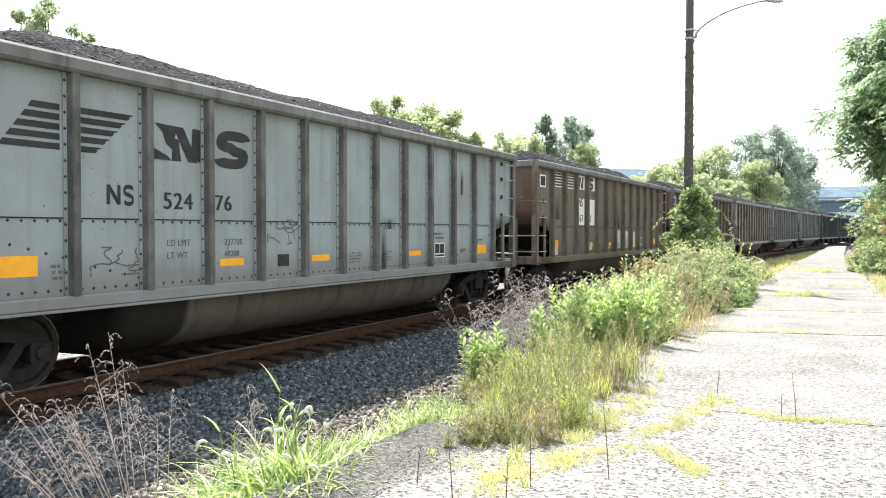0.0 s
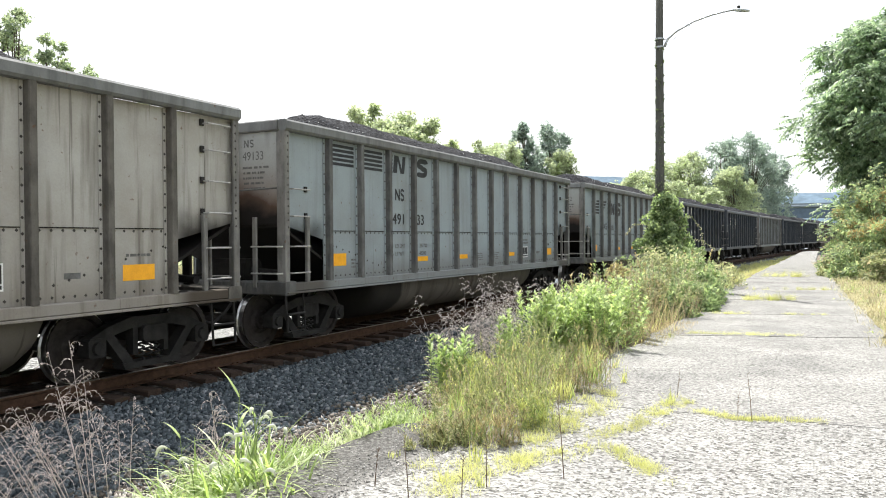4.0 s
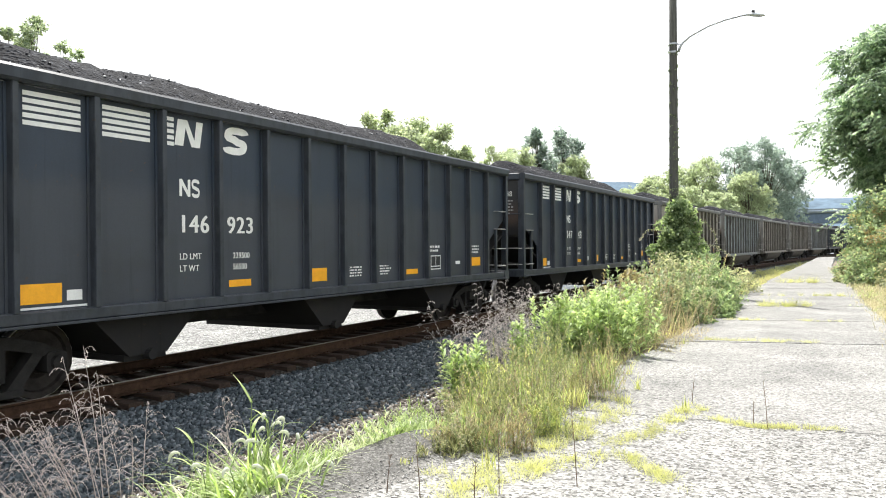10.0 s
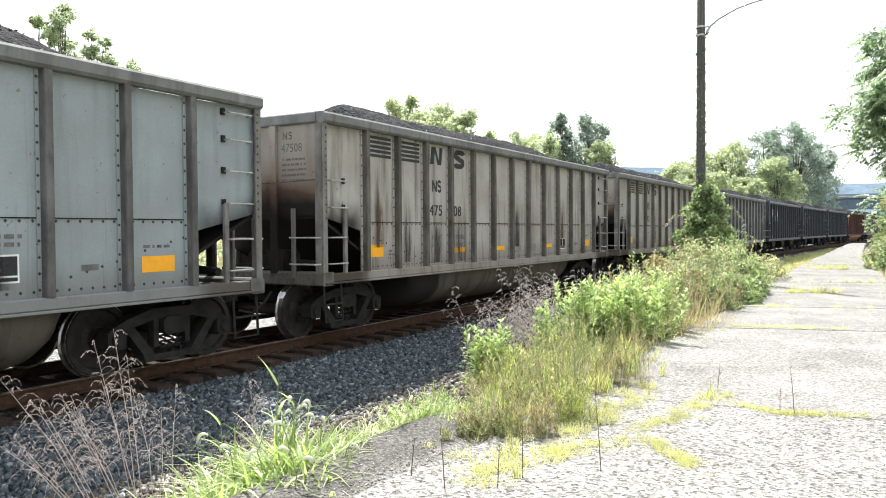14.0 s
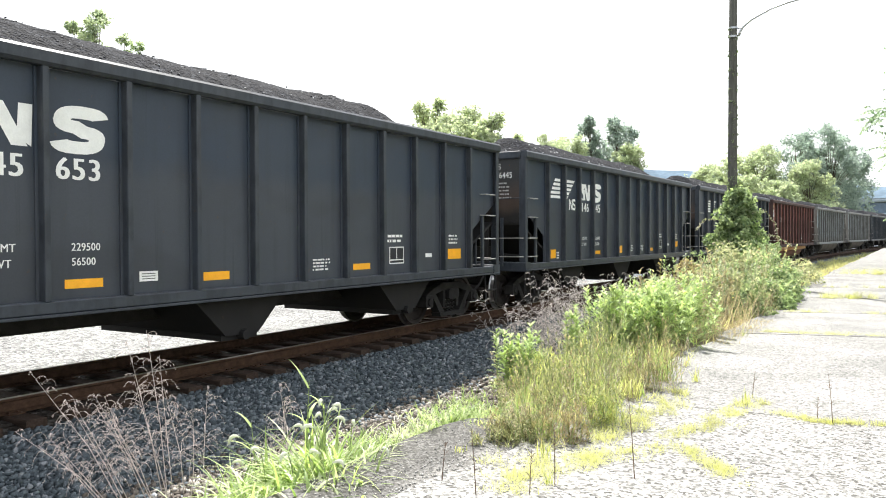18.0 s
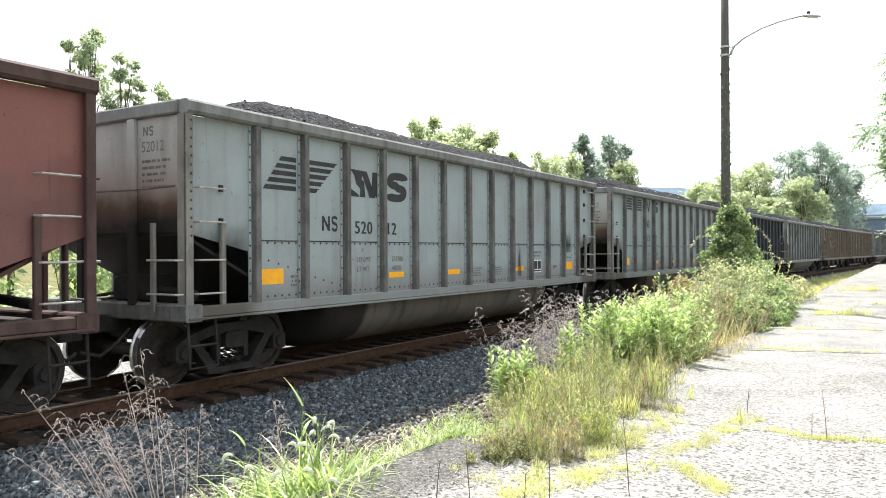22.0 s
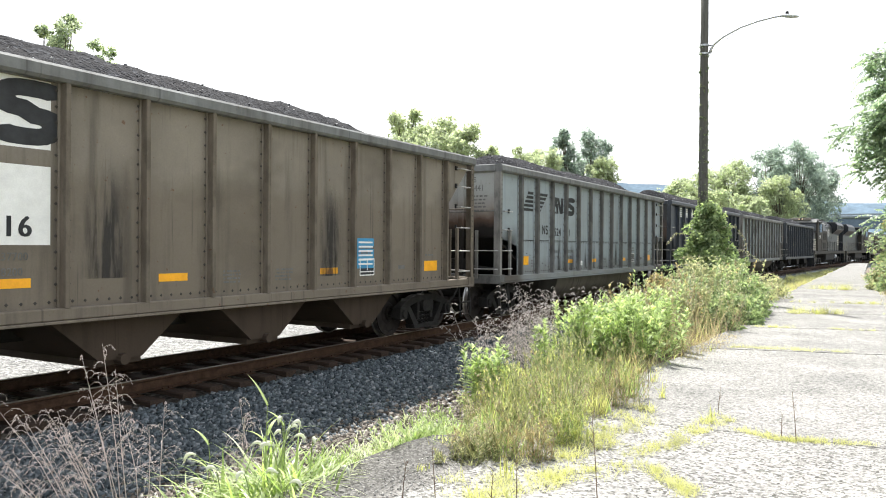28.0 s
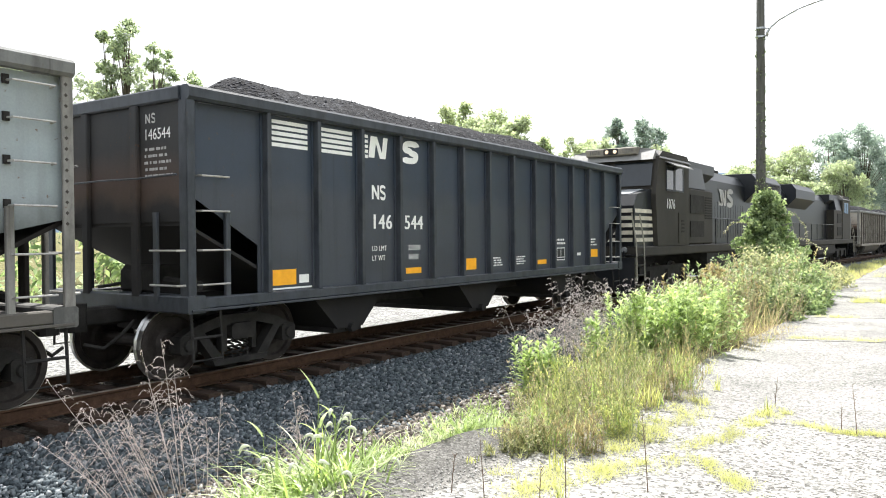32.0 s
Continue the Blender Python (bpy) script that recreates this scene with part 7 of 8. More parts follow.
def bush(x, y, z, rx, ry, rz, n, leaf, mat, label, seed, name="bush", group=""):
    """A shrub: stems and clumps of leaves with an uneven outline."""
    r = np.random.default_rng(seed)
    b = thing(name, label, "bush", group, at=pose(x, y, z))
    k = max(6, n // 130)
    d = ball(k, r)
    d[:, 2] = np.abs(d[:, 2])
    cs = d * [rx, ry, rz] * r.uniform(0.3, 1.0, (k, 1)) ** 0.5
    cs[:, 2] = np.maximum(cs[:, 2], 0.12 * rz)
    s = Shape()
    for c in cs[::2]:
        s.tube([(c[0] * 0.2, c[1] * 0.2, -0.1), tuple(c * [0.6, 0.6, 0.55]), tuple(c)], [0.02, 0.014, 0.006], 5)
    part("stem_mass", s, BARK, b, kind="stuff")
    v, f = crown(cs, r.uniform(0.16, 0.30, k) * (rx + ry + rz) / 3, n // k, leaf, leaf * 0.5, r)
    part("leaves", soup("leaves", v, f, mat), mat, b, kind="stuff")
    if mat is LEAF_SUMAC:                    # rusty seed clusters on the upper shoots
        up = cs[cs[:, 2] > np.quantile(cs[:, 2], 0.55)]
        up = up[r.uniform(0, 1, len(up)) < 0.4] * [1.08, 1.08, 1.04]
        v, f = crown(list(up), [0.24] * len(up), 110, 0.13, 0.05, r)
        part("seed_cluster_mass", soup("seed_cluster_mass", v, f, LEAF_RUST), LEAF_RUST, b, "rusty tan seed clusters", kind="stuff")
    return b


def far_trees():
    rows = [  # x, y, height, width, dark
        (-37.9, 25.9, 13.9, 3.2, 0, 0.35), (-38.9, 25.5, 13.2, 2.2, 0, 0.35), (-35.4, 26.0, 12.2, 2.4, 0, 0.3), (-40.6, 32.6, 12.3, 2.6, 0, 0.3), (-41.6, 37.5, 11.4, 2.2, 0, 0.3), (-33.5, 19, 9.5, 6, 0, 0.3), (-47, 18, 13, 8, 0, 0.3),
        (-50.8, 80, 17.6, 6.6, 0, 0.25), (-44.8, 77, 15.9, 8, 0, 0.25), (-40.4, 76, 14.6, 7, 0, 0.2), (-37.6, 76.5, 12.2, 4.5, 0, 0.2), (-47.8, 74, 13.6, 8, 0, 0.2),
        (-52, 121, 17.6, 9, 0, 0.25), (-46.3, 123, 20.4, 5.0, 1, 0.25), (-42, 125, 20.2, 7.5, 1, 0.3), (-47.5, 117, 16.5, 8, 0, 0.2), (-39.2, 121, 15.6, 6.5, 0, 0.2),
        (-31, 140, 13.6, 9, 0, 0.15), (-26, 138, 15.0, 9, 0, 0.15), (-21.5, 137, 16.2, 9, 0, 0.15), (-17, 141, 18.6, 9.5, 1, 0.15), (-12, 143, 19.0, 10, 1, 0.12), (-35, 143, 12.0, 8, 0, 0.15), (-14, 133, 13, 8, 0, 0.1),
        (-9.5, 150, 16.5, 8, 1, 0.1), (-23, 131, 11.0, 8, 0, 0.1), (-29, 133, 10.0, 8, 0, 0.1), (-18, 129, 10.0, 7, 0, 0.1), (-14.5, 146, 16.0, 9, 1, 0.08),
    ]
    for i, (x, y, h, w, dark, low) in enumerate(rows):
        near = y < 60
        tree(x, y, h * 1.05, w * 1.08, "dark green summer tree behind the train, haze in its leaf colour" if dark else "light green leafy tree behind the train", LEAF_DARK if dark else LEAF_NEAR if near else LEAF_FAR, 40 + i,
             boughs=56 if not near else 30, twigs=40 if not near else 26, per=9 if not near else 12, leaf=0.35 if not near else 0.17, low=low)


far_trees()


def hedge():
    for i in range(16):
        y = -8 + i * 6.0
        bush(-23 - (i % 3) * 1.6, y, ground_z(-23, y), 3.0, 3.6, 3.4 + 0.6 * (i % 4), 1700, 0.34, LEAF_FAR if i % 2 else LEAF_VINE, "bright green bushes in sun behind the track", 200 + i, "bush", "bushes beyond the track")


hedge()


def right_side():
    for x, y, h, w, low, lean, boughs, twigs, leaf in ((3.2, 41.0, 11.8, 9.4, 0.27, -0.3, 130, 46, 0.19), (7.6, 43.0, 12.5, 9.0, 0.15, 0.0, 80, 40, 0.20), (13.0, 40.0, 11.0, 8.0, 0.15, 0.0, 50, 26, 0.26)):
        tree(x, y, h, w, "large tree with drooping green compound leaves", LEAF_TREE, 301 + int(x), boughs, twigs, 0, leaf, low, "tree", "trees by the road", lean, True)
    for i, (x, y, rx, rz, m) in enumerate(((0.5, 38.5, 0.7, 1.2, LEAF_VINE), (0.9, 36.6, 1.2, 2.7, LEAF_SUMAC), (1.9, 35.2, 1.4, 3.5, LEAF_SUMAC), (3.2, 35.0, 1.6, 3.9, LEAF_SUMAC), (1.3, 33.4, 1.1, 1.9, LEAF_SUMAC), (2.5, 32.6, 1.3, 2.4, LEAF_SUMAC), (4.4, 33.5, 1.8, 3.6, LEAF_SUMAC), (0.5, 34.8, 0.8, 1.0, LEAF_MIX), (6.5, 34, 2.2, 3.8, LEAF_SUMAC), (1.9, 31.3, 0.9, 0.9, LEAF_MIX))):
        bush(x, y, ground_z(x, y), rx, rx, rz * 1.32, 5200, 0.15, m, "sumac bush with green and rusty leaves beside the road", 320 + i, "bush", "bushes by the road")
right_side()


def scatter(poly_y, fx0, fx1, n, r):
    y = r.uniform(*poly_y, n)
    a, b = np.array([fx0(q) for q in y]), np.array([fx1(q) for q in y])
    x = a + (b - a) * r.uniform(0, 1, n)
    return x, y, np.array([ground_z(p, q) for p, q in zip(x, y)])


def grass(name, label, x, y, z, h, mat, r, per=9, spread=0.05, wide=0.006, droop=0.35, lean=0.35, segs=3):
    """Tufts at the given places as one stuff mesh."""
    n = len(x)
    p = np.repeat(np.stack([x, y, z], -1), per, 0)
    p[:, :2] += r.normal(0, spread, (n * per, 2))
    d = unit(np.concatenate([r.normal(0, lean, (n * per, 2)), np.ones((n * per, 1))], 1))
    L = np.repeat(np.broadcast_to(h, n), per) * r.uniform(0.45, 1.15, n * per)
    v, f = blades(p, d, L, wide * r.uniform(0.6, 1.5, n * per), droop * r.uniform(0.2, 1.5, n * per), segs)
    return tagged(new(name, soup(name, v, f, mat)), label, "grass", kind="stuff")


def verge():
    r = np.random.default_rng(77)
    # the strip of weeds between ballast and road
    left = lambda y: TX + bow(y) + 4.62 + 0.22 * math.sin(y * 1.3) + (0.35 if y < 7 else 0)
    right = lambda y: float(np.interp(y, [2, 5.4, 6.2, 7.8, 10.2, 15.4, 20, 24, 34, 60, 90], [-3.45, -3.35, -2.35, -2.25, -2.65, -2.45, -2.5, -2.85, -3.1, -2.6, -1.0]))
    near = lambda q: left(q) + (0.85 if q < 10 else 0.3)
    low_side = lambda x, y: np.interp([a - near(b) for a, b in zip(x, y)], [0.0, 0.75], [0.35, 1.0])
    for n, lo, hi, mat, per, wide, label in ((130, 0.30, 0.66, GRASS_GOLD, 10, 0.0085, "tall yellow-green weedy grass between ballast and road"), (120, 0.30, 0.62, SEED_PALE, 7, 0.0048, "fine straw-coloured grass among the weeds"),
                                             (130, 0.25, 0.50, LEAF_OLIVE, 10, 0.0075, "olive grass of the verge"), (90, 0.30, 0.60, SEED_PURPLE, 7, 0.004, "brownish seeding grass of the verge"), (110, 0.2, 0.5, GRASS_LUSH, 10, 0.009, "fresh green blades among the weeds")):
        x, y, z = scatter((5.5, 10.6), near, right, 2 * n, r)
        lush = np.array([noise.noise((a * 1.7, b * 1.7, n * 0.37 + lo)) for a, b in zip(x, y)])
        x, y, z, lush = (q[lush > 0.02] for q in (x, y, z, lush))
        grass("weed_grass", label, x, y, z, r.uniform(lo, hi, len(x)) * (0.7 + 1.1 * lush) * np.interp(y, [5.5, 7.0], [0.6, 1.0]) * low_side(x, y), mat, r, per, 0.035, wide, 0.5, 0.30, 4)
    x, y, z = scatter((6.0, 10.2), near, right, 380, r)
    grass("weed_stems", "upright wiry brown stems of dry weeds", x, y, z, r.uniform(0.2, 0.6, 380) * np.interp(y, [6.0, 7.5], [0.7, 1.0]) * low_side(x, y) * np.array([1 + 0.8 * noise.noise((a * 1.5, b * 1.5, 9.0)) for a, b in zip(x, y)]), STALK_BROWN, r, 5, 0.05, 0.0042, 0.25, 0.28, 3)
    x, y, z = scatter((12.2, 20.5), near, right, 300, r)
    grass("weed_stems", "dead straw and seeding stems of tall weeds", x, y, z, r.uniform(0.7, 1.45, 300), SEED_TAN, r, 6, 0.09, 0.006, 0.25, 0.24, 3)
    for n, m, label in ((380, GRASS_GOLD, "dry yellow-green grass along the road edge"), (420, SEED_TAN, "tan dead grass along the road edge")):
        x, y, z = scatter((10, 46), left, right, n, r)
        grass("verge_grass", label, x, y, z, 0.5, m, r, 9, 0.10, 0.008, 0.5, 0.42, 3)
    x, y, z = scatter((2.2, 7.5), lambda q: left(q) - 0.1, lambda q: right(q) - 0.05, 640, r)
    grass("edge_grass", "short bright green grass at the foot of the ballast", x, y, z, 0.25, GRASS_LUSH, r, 9, 0.05, 0.007, 0.7, 0.6, 3)
    x, y, z = scatter((27, 95), lambda q: left(q) - (1.2 if q < 32 else 2.5), right, 1700, r)
    grass("verge_grass", "sunny green grass between track and road", x, y, z, 0.45, GRASS_ROAD, r, 8, 0.15, 0.02, 0.4, 0.35, 2)
    # the dry field to the other side of the road
    x, y, z = scatter((7, 52), road_edge, lambda q: road_edge(q) + 7, 5200, r)
    grass("field_grass", "dry yellow grass beside the road", x, y, np.maximum(z, -0.05), 0.36, GRASS_DRY, r, 8, 0.12, 0.010, 0.4, 0.4, 3)
    x, y, z = scatter((7, 24), road_edge, lambda q: road_edge(q) + 3.5, 1900, r)
    grass("field_grass", "low dry grass along the edge of the road", x, y, np.maximum(z, -0.05), 0.16, GRASS_DRY, r, 12, 0.10, 0.009, 0.5, 0.5, 2)
    x, y, z = scatter((14, 40), road_edge, lambda q: road_edge(q) + 4, 220, r)
    grass("field_grass", "low green weeds in the dry field", x, y, np.maximum(z, -0.05), 0.3, GRASS_LUSH, r, 8, 0.12, 0.02, 0.6, 0.6, 2)
    x, y, z = scatter((11.6, 15.0), lambda q: -3.4, lambda q: -2.25, 150, r)
    grass("dead_grass", "matted brown dead grass at the foot of the weeds", x, y, np.maximum(z, -0.02), 0.20, LEAF_DEAD, r, 14, 0.08, 0.006, 0.7, 0.7, 3)


verge()


def weeds(name, label, places, h, mat, seed, leaf=0.085, per=46, wide=0.32, group="weeds beside the track", stems=5, spread=0.12, stalk=0.006, sway=0.10, rise=0.0, high=1.0):
    """Leafy upright plants, each a few stalks clothed in narrow leaves."""
    for i, (x, y) in enumerate(places):
        r = np.random.default_rng(seed + i)
        g = ground_z(x, y)
        t = thing(name, label, "plant", group, at=pose(x, y, g))
        st, sets = Shape(), []
        for k in range(stems):
            b = np.array([*r.normal(0, spread, 2), 0.0])
            hh = h * r.uniform(0.65, 1.1)
            top = b + [*r.normal(0, sway * h, 2), hh]
            st.tube([tuple(b - [0, 0, 0.05]), tuple((b + top) / 2), tuple(top)], [stalk, stalk * 0.8, stalk * 0.35], 4)
            u = r.uniform(0.12 if stalk > 0.004 else 0.02, 1.0, per) ** high
            p = b + (top - b) * u[:, None]
            a = r.uniform(0, 2 * math.pi, per)
            d = unit(np.stack([np.cos(a), np.sin(a), r.uniform(0.0, 0.9, per) + (u - 0.6) + rise * r.uniform(0.3, 1.3, per)], -1))
            sets.append(cards(p, d, np.tile([0, 0, 1.0], (per, 1)), leaf * r.uniform(0.7, 1.25, per) * (1.15 - 0.5 * u), leaf * wide * r.uniform(0.7, 1.2, per), 0.15))
        part("stalk_mass", st, STALK_GREEN, t, kind="stuff")
        v, f = join(sets)
        part("leaves", soup("leaves", v, f, mat), mat, t, kind="stuff")


def weed_plants():
    r = np.random.default_rng(5)
    weeds("goldenrod_plant", "bright green leafy goldenrod plant beside the ballast", [(-4.32, 8.75), (-4.18, 8.55), (-4.2, 8.95), (-3.98, 9.75)], 0.86, LEAF_WEED, 400, 0.17, 56, 0.25, stems=7, spread=0.12, sway=0.10, high=0.75)
    pts = [(-2.88 - r.uniform(0, 0.92), r.uniform(10.1, 12.6)) for _ in range(20)]
    weeds("goldenrod_plant", "thick bright green goldenrod plant among the weeds", pts, 0.98, LEAF_WEED, 420, 0.155, 66, 0.23, stems=8, spread=0.16, sway=0.12, high=0.8)
    pts = [(-2.85 - r.uniform(0, 1.7), r.uniform(12.6, 20.5)) for _ in range(36)]
    for k, m in enumerate((LEAF_MIX, LEAF_DEAD, LEAF_OLIVE, LEAF_VINE)):
        weeds("tall_weed", "tall half-withered weed with olive and tan leaves", pts[k::4], 1.3, m, 460, 0.13, 48, 0.26, stems=7, spread=0.22, sway=0.14, rise=0.3)
    # the olive and brown thicket at the corner of the apron
    def thicket(y):
        return float(np.interp(y, [5.2, 5.9, 6.5, 7.5, 10], [-2.75, -3.2, -3.5, -3.9, -4.1])), float(np.interp(y, [5.2, 5.6, 6.5, 7.5, 8.3, 10], [-2.4, -2.15, -2.05, -2.1, -2.2, -2.75]))
    kinds = ((LEAF_OLIVE, "wiry olive weed with tiny leaves"), (LEAF_DEAD, "wiry brown withered weed with tiny leaves"), (GRASS_GOLD, "fine yellow-green weed of the thicket"))
    for i in range(62):
        y = 5.3 + 4.5 * r.uniform(0, 1) ** 1.15
        x0, x1 = thicket(y)
        share = r.uniform(0.0, 0.97)
        x = x0 + (x1 - x0) * share
        h = float(np.interp(y, [5.3, 6.2, 7.5], [0.28, 0.46, 0.74]) * np.interp(share, [0, 0.45], [0.38, 1.0])) * r.uniform(0.75, 1.1) * (1 + 0.7 * noise.noise((x * 1.8, y * 1.8, 3.0)))
        patch = noise.noise((x * 1.5, y * 1.5, 9.0)) + r.normal(0, 0.12)
        m, lab = kinds[1 if patch > 0.14 else 2 if patch < -0.22 else 0]
        if i % 2:
            weeds("thicket_weed", lab, [(x, y)], h, m, 600 + i, 0.055, 44, 0.24, "weeds beside the track", 8, 0.10, 0.0026, 0.28)
        else:
            weeds("thicket_weed", lab, [(x, y)], h, m, 600 + i, 0.085, 26, 0.10, "weeds beside the track", 11, 0.08, 0.0026, 0.24, 1.4)
    for i in range(34):
        y = r.uniform(5.5, 9.6)
        x0, x1 = thicket(y)
        x = x0 + (x1 - x0) * r.uniform(0.2, 0.98)
        t = thing("grass_tuft", "upright tuft of fresh green blades among the weeds", "grass", "tufts among the weeds", at=pose(x, y, ground_z(x, y)))
        n = 46
        p = np.concatenate([r.normal(0, 0.05, (n, 2)), np.zeros((n, 1))], 1)
        d = unit(np.concatenate([r.normal(0, 0.20, (n, 2)), np.ones((n, 1))], 1))
        v, f = blades(p, d, r.uniform(0.22, 0.50, n) * (0.8 + 0.09 * (y - 5.5)), r.uniform(0.006, 0.013, n), r.uniform(0.1, 0.45, n), 4)
        part("blade_mass", soup("blade_mass", v, f, GRASS_LUSH if i % 3 else GRASS_ROAD), GRASS_LUSH, t, kind="stuff")
    # low leafy weeds along the rounded edge of the apron
    edge = [(-3.46, 4.6), (-3.66, 5.1), (-3.74, 5.6), (-3.55, 5.95), (-3.9, 6.5), (-4.02, 7.2)]
    for i in range(26):
        k = r.uniform(0, len(edge) - 1.001)
        j, q = int(k), k % 1
        x, y = (edge[j][c] + (edge[j + 1][c] - edge[j][c]) * q + r.normal(0, 0.09) for c in (0, 1))
        weeds("low_weed", "low bright green weed at the edge of the asphalt", [(x, y)], r.uniform(0.16, 0.34), (LEAF_WEED, GRASS_LUSH, GRASS_PALE)[i % 3], 700 + i, (0.07, 0.13, 0.15)[i % 3], 18, (0.30, 0.08, 0.06)[i % 3], "weeds beside the track", 6, 0.07, 0.0025, 0.35, (0.0, 0.8, 0.5)[i % 3])
    for i, (x, y, rx, ry, rz, m) in enumerate(((-3.0, 20.6, 0.75, 1.0, 0.95, LEAF_VINE), (-3.3, 22.4, 0.8, 1.2, 1.0, LEAF_VINE), (-3.6, 19.0, 0.7, 1.0, 1.2, LEAF_MIX), (-4.3, 18.2, 0.9, 1.0, 1.3, LEAF_DEAD), (-2.75, 17.6, 0.5, 0.9, 0.62, LEAF_VINE), (-2.7, 18.8, 0.5, 0.8, 0.7, LEAF_VINE), (-2.8, 16.2, 0.4, 0.7, 0.42, LEAF_VINE), (-4.3, 21.5, 1.0, 1.2, 1.7, LEAF_MIX), (-3.9, 24.2, 0.9, 1.1, 1.4, LEAF_VINE), (-3.2, 26.0, 0.8, 1.5, 0.8, LEAF_MIX), (-5.2, 20.0, 0.8, 1.2, 1.1, LEAF_MIX), (-3.4, 16.5, 0.6, 1.0, 0.7, LEAF_MIX), (-5.0, 23.6, 0.9, 1.0, 1.7, LEAF_VINE))):
        bush(x, y, ground_z(x, y), rx, ry, rz * 1.3, 2400, 0.10, m, "tangled green shrub at the foot of the pole", 540 + i, "shrub", "shrubs round the pole")


weed_plants()


def pole_vine():
    r = np.random.default_rng(61)
    x, y = -4.96, 26.25
    t = thing("climbing_vine", "dense green vine climbing the wooden pole", "vine", at=pose(x, y, 0))
    cs, ss = [], []
    for i in range(230):
        z = r.uniform(0.2, 3.0)
        a = r.uniform(0, 6.28)
        w = float(np.interp(z, [0.2, 1.0, 1.6, 2.2, 2.6, 3.0], [0.95, 0.95, 0.72, 0.58, 0.40, 0.20])) * (1.0 + 0.9 * noise.noise((1.4 * math.cos(a), 1.4 * math.sin(a), 1.7 * z)))
        q = w * r.uniform(0.15, 1.0) ** 0.6
        cs.append(np.array([q * math.cos(a) + 0.04, q * math.sin(a) - 0.1, z]))
        ss.append(r.uniform(0.07, 0.20))
    v, f = crown(cs, ss, 48, 0.13, 0.085, r)
    part("leaves", soup("leaves", v, f, LEAF_VINE), LEAF_VINE, t, kind="stuff")
    cs, ss = [], []
    for i in range(230):
        z = 2.6 + 5.6 * r.uniform(0, 1) ** 1.9
        a = r.uniform(0, 6.28)
        cs.append(np.array([0.125 * math.cos(a) - 0.10, 0.125 * math.sin(a), z]))
        ss.append(r.uniform(0.02, 0.05) * (1.8 if z < 3.4 else 0.5))
    v, f = crown(cs, ss, 12, 0.055, 0.04, r)
    part("climbing_leaves", soup("climbing_leaves", v, f, LEAF_IVY), LEAF_IVY, t)
    s, sets = Shape(), []
    for pts in ([(0.3, 0, 2.0), (0.9, -0.2, 2.25), (1.6, -0.4, 2.3), (2.1, -0.5, 1.9), (2.3, -0.5, 1.3)], [(-0.3, 0, 1.9), (-0.9, -0.1, 2.1), (-1.6, -0.2, 2.05), (-2.0, -0.2, 1.7)], [(0.1, 0.1, 2.2), (0.3, 0, 2.7), (0.5, 0, 2.8)], [(0.4, 0, 1.0), (1.2, -0.3, 1.6), (2.2, -0.5, 1.5), (2.9, -0.6, 1.2)]):
        pts = [(0.6 * a, b, c) for a, b, c in pts]
        s.tube(pts, [0.012, 0.010, 0.008, 0.006, 0.005][:len(pts)], 5)
        P = np.array(pts)
        for a, b in zip(P[:-1], P[1:]):
            u = r.uniform(0, 1, (26, 1))
            p = a + (b - a) * u
            sets.append(cards(p, unit(ball(26, r) + [0, 0, -0.2]), unit(ball(26, r) + [0, 0, 1]), r.uniform(0.04, 0.09, 26), 0.035, 0.1))
    part("shoot_mass", s, STALK_GREEN, t, kind="stuff")
    v, f = join(sets)
    part("shoot_leaves", soup("shoot_leaves", v, f, SEED_PALE), SEED_PALE, t, "pale flowering shoots")


pole_vine()


def panicle(s, sets, base, top, n, r, reach, drop, thick=0.0035, grain=1.0, start=0.42):
    """A dry seed head on a leaning stem: side shoots that arch out and nod, hung with seeds."""
    b, t = np.array(base), np.array(top)
    up = np.array([0, 0, 1.0])
    mid = (b + t) / 2 + np.array([*r.normal(0, 0.02, 2), 0.03 * np.linalg.norm(t - b)])
    s.tube([tuple(b), tuple(mid), tuple(t)], [thick, thick * 0.8, thick * 0.3], 4)
    for i in range(n):
        u = start + (1 - start) * (i + r.uniform(0, 1)) / n
        p = b * (1 - u) ** 2 + 2 * u * (1 - u) * (2 * mid - (b + t) / 2) + t * u * u
        a = r.uniform(0, 6.28)
        L = (reach * (1.1 - u) / (1.1 - start) + 0.03) * r.uniform(0.6, 1.3)
        c = np.array([math.cos(a), math.sin(a), 0.0])
        P = np.array([p, p + c * L * 0.45 + up * L * 0.34, p + c * L * 0.85 + up * L * 0.38, p + c * L * 1.15 + up * L * (0.38 - 0.25 * drop), p + c * L * 1.28 + up * L * (0.32 - 0.5 * drop)])
        s.tube([tuple(q) for q in P], [0.0017, 0.0015, 0.0013, 0.0011, 0.0007], 3, False)
        k = 11
        j, v = r.integers(0, 4, k), r.uniform(0, 1, (k, 1))
        q = P[j] * (1 - v) + P[j + 1] * v
        sets.append(cards(q, unit(ball(k, r) * 0.5 + c * 0.5 + [0, 0, -0.6]), ball(k, r), grain * r.uniform(0.010, 0.026, k), 0.0058 * grain, 0.0))


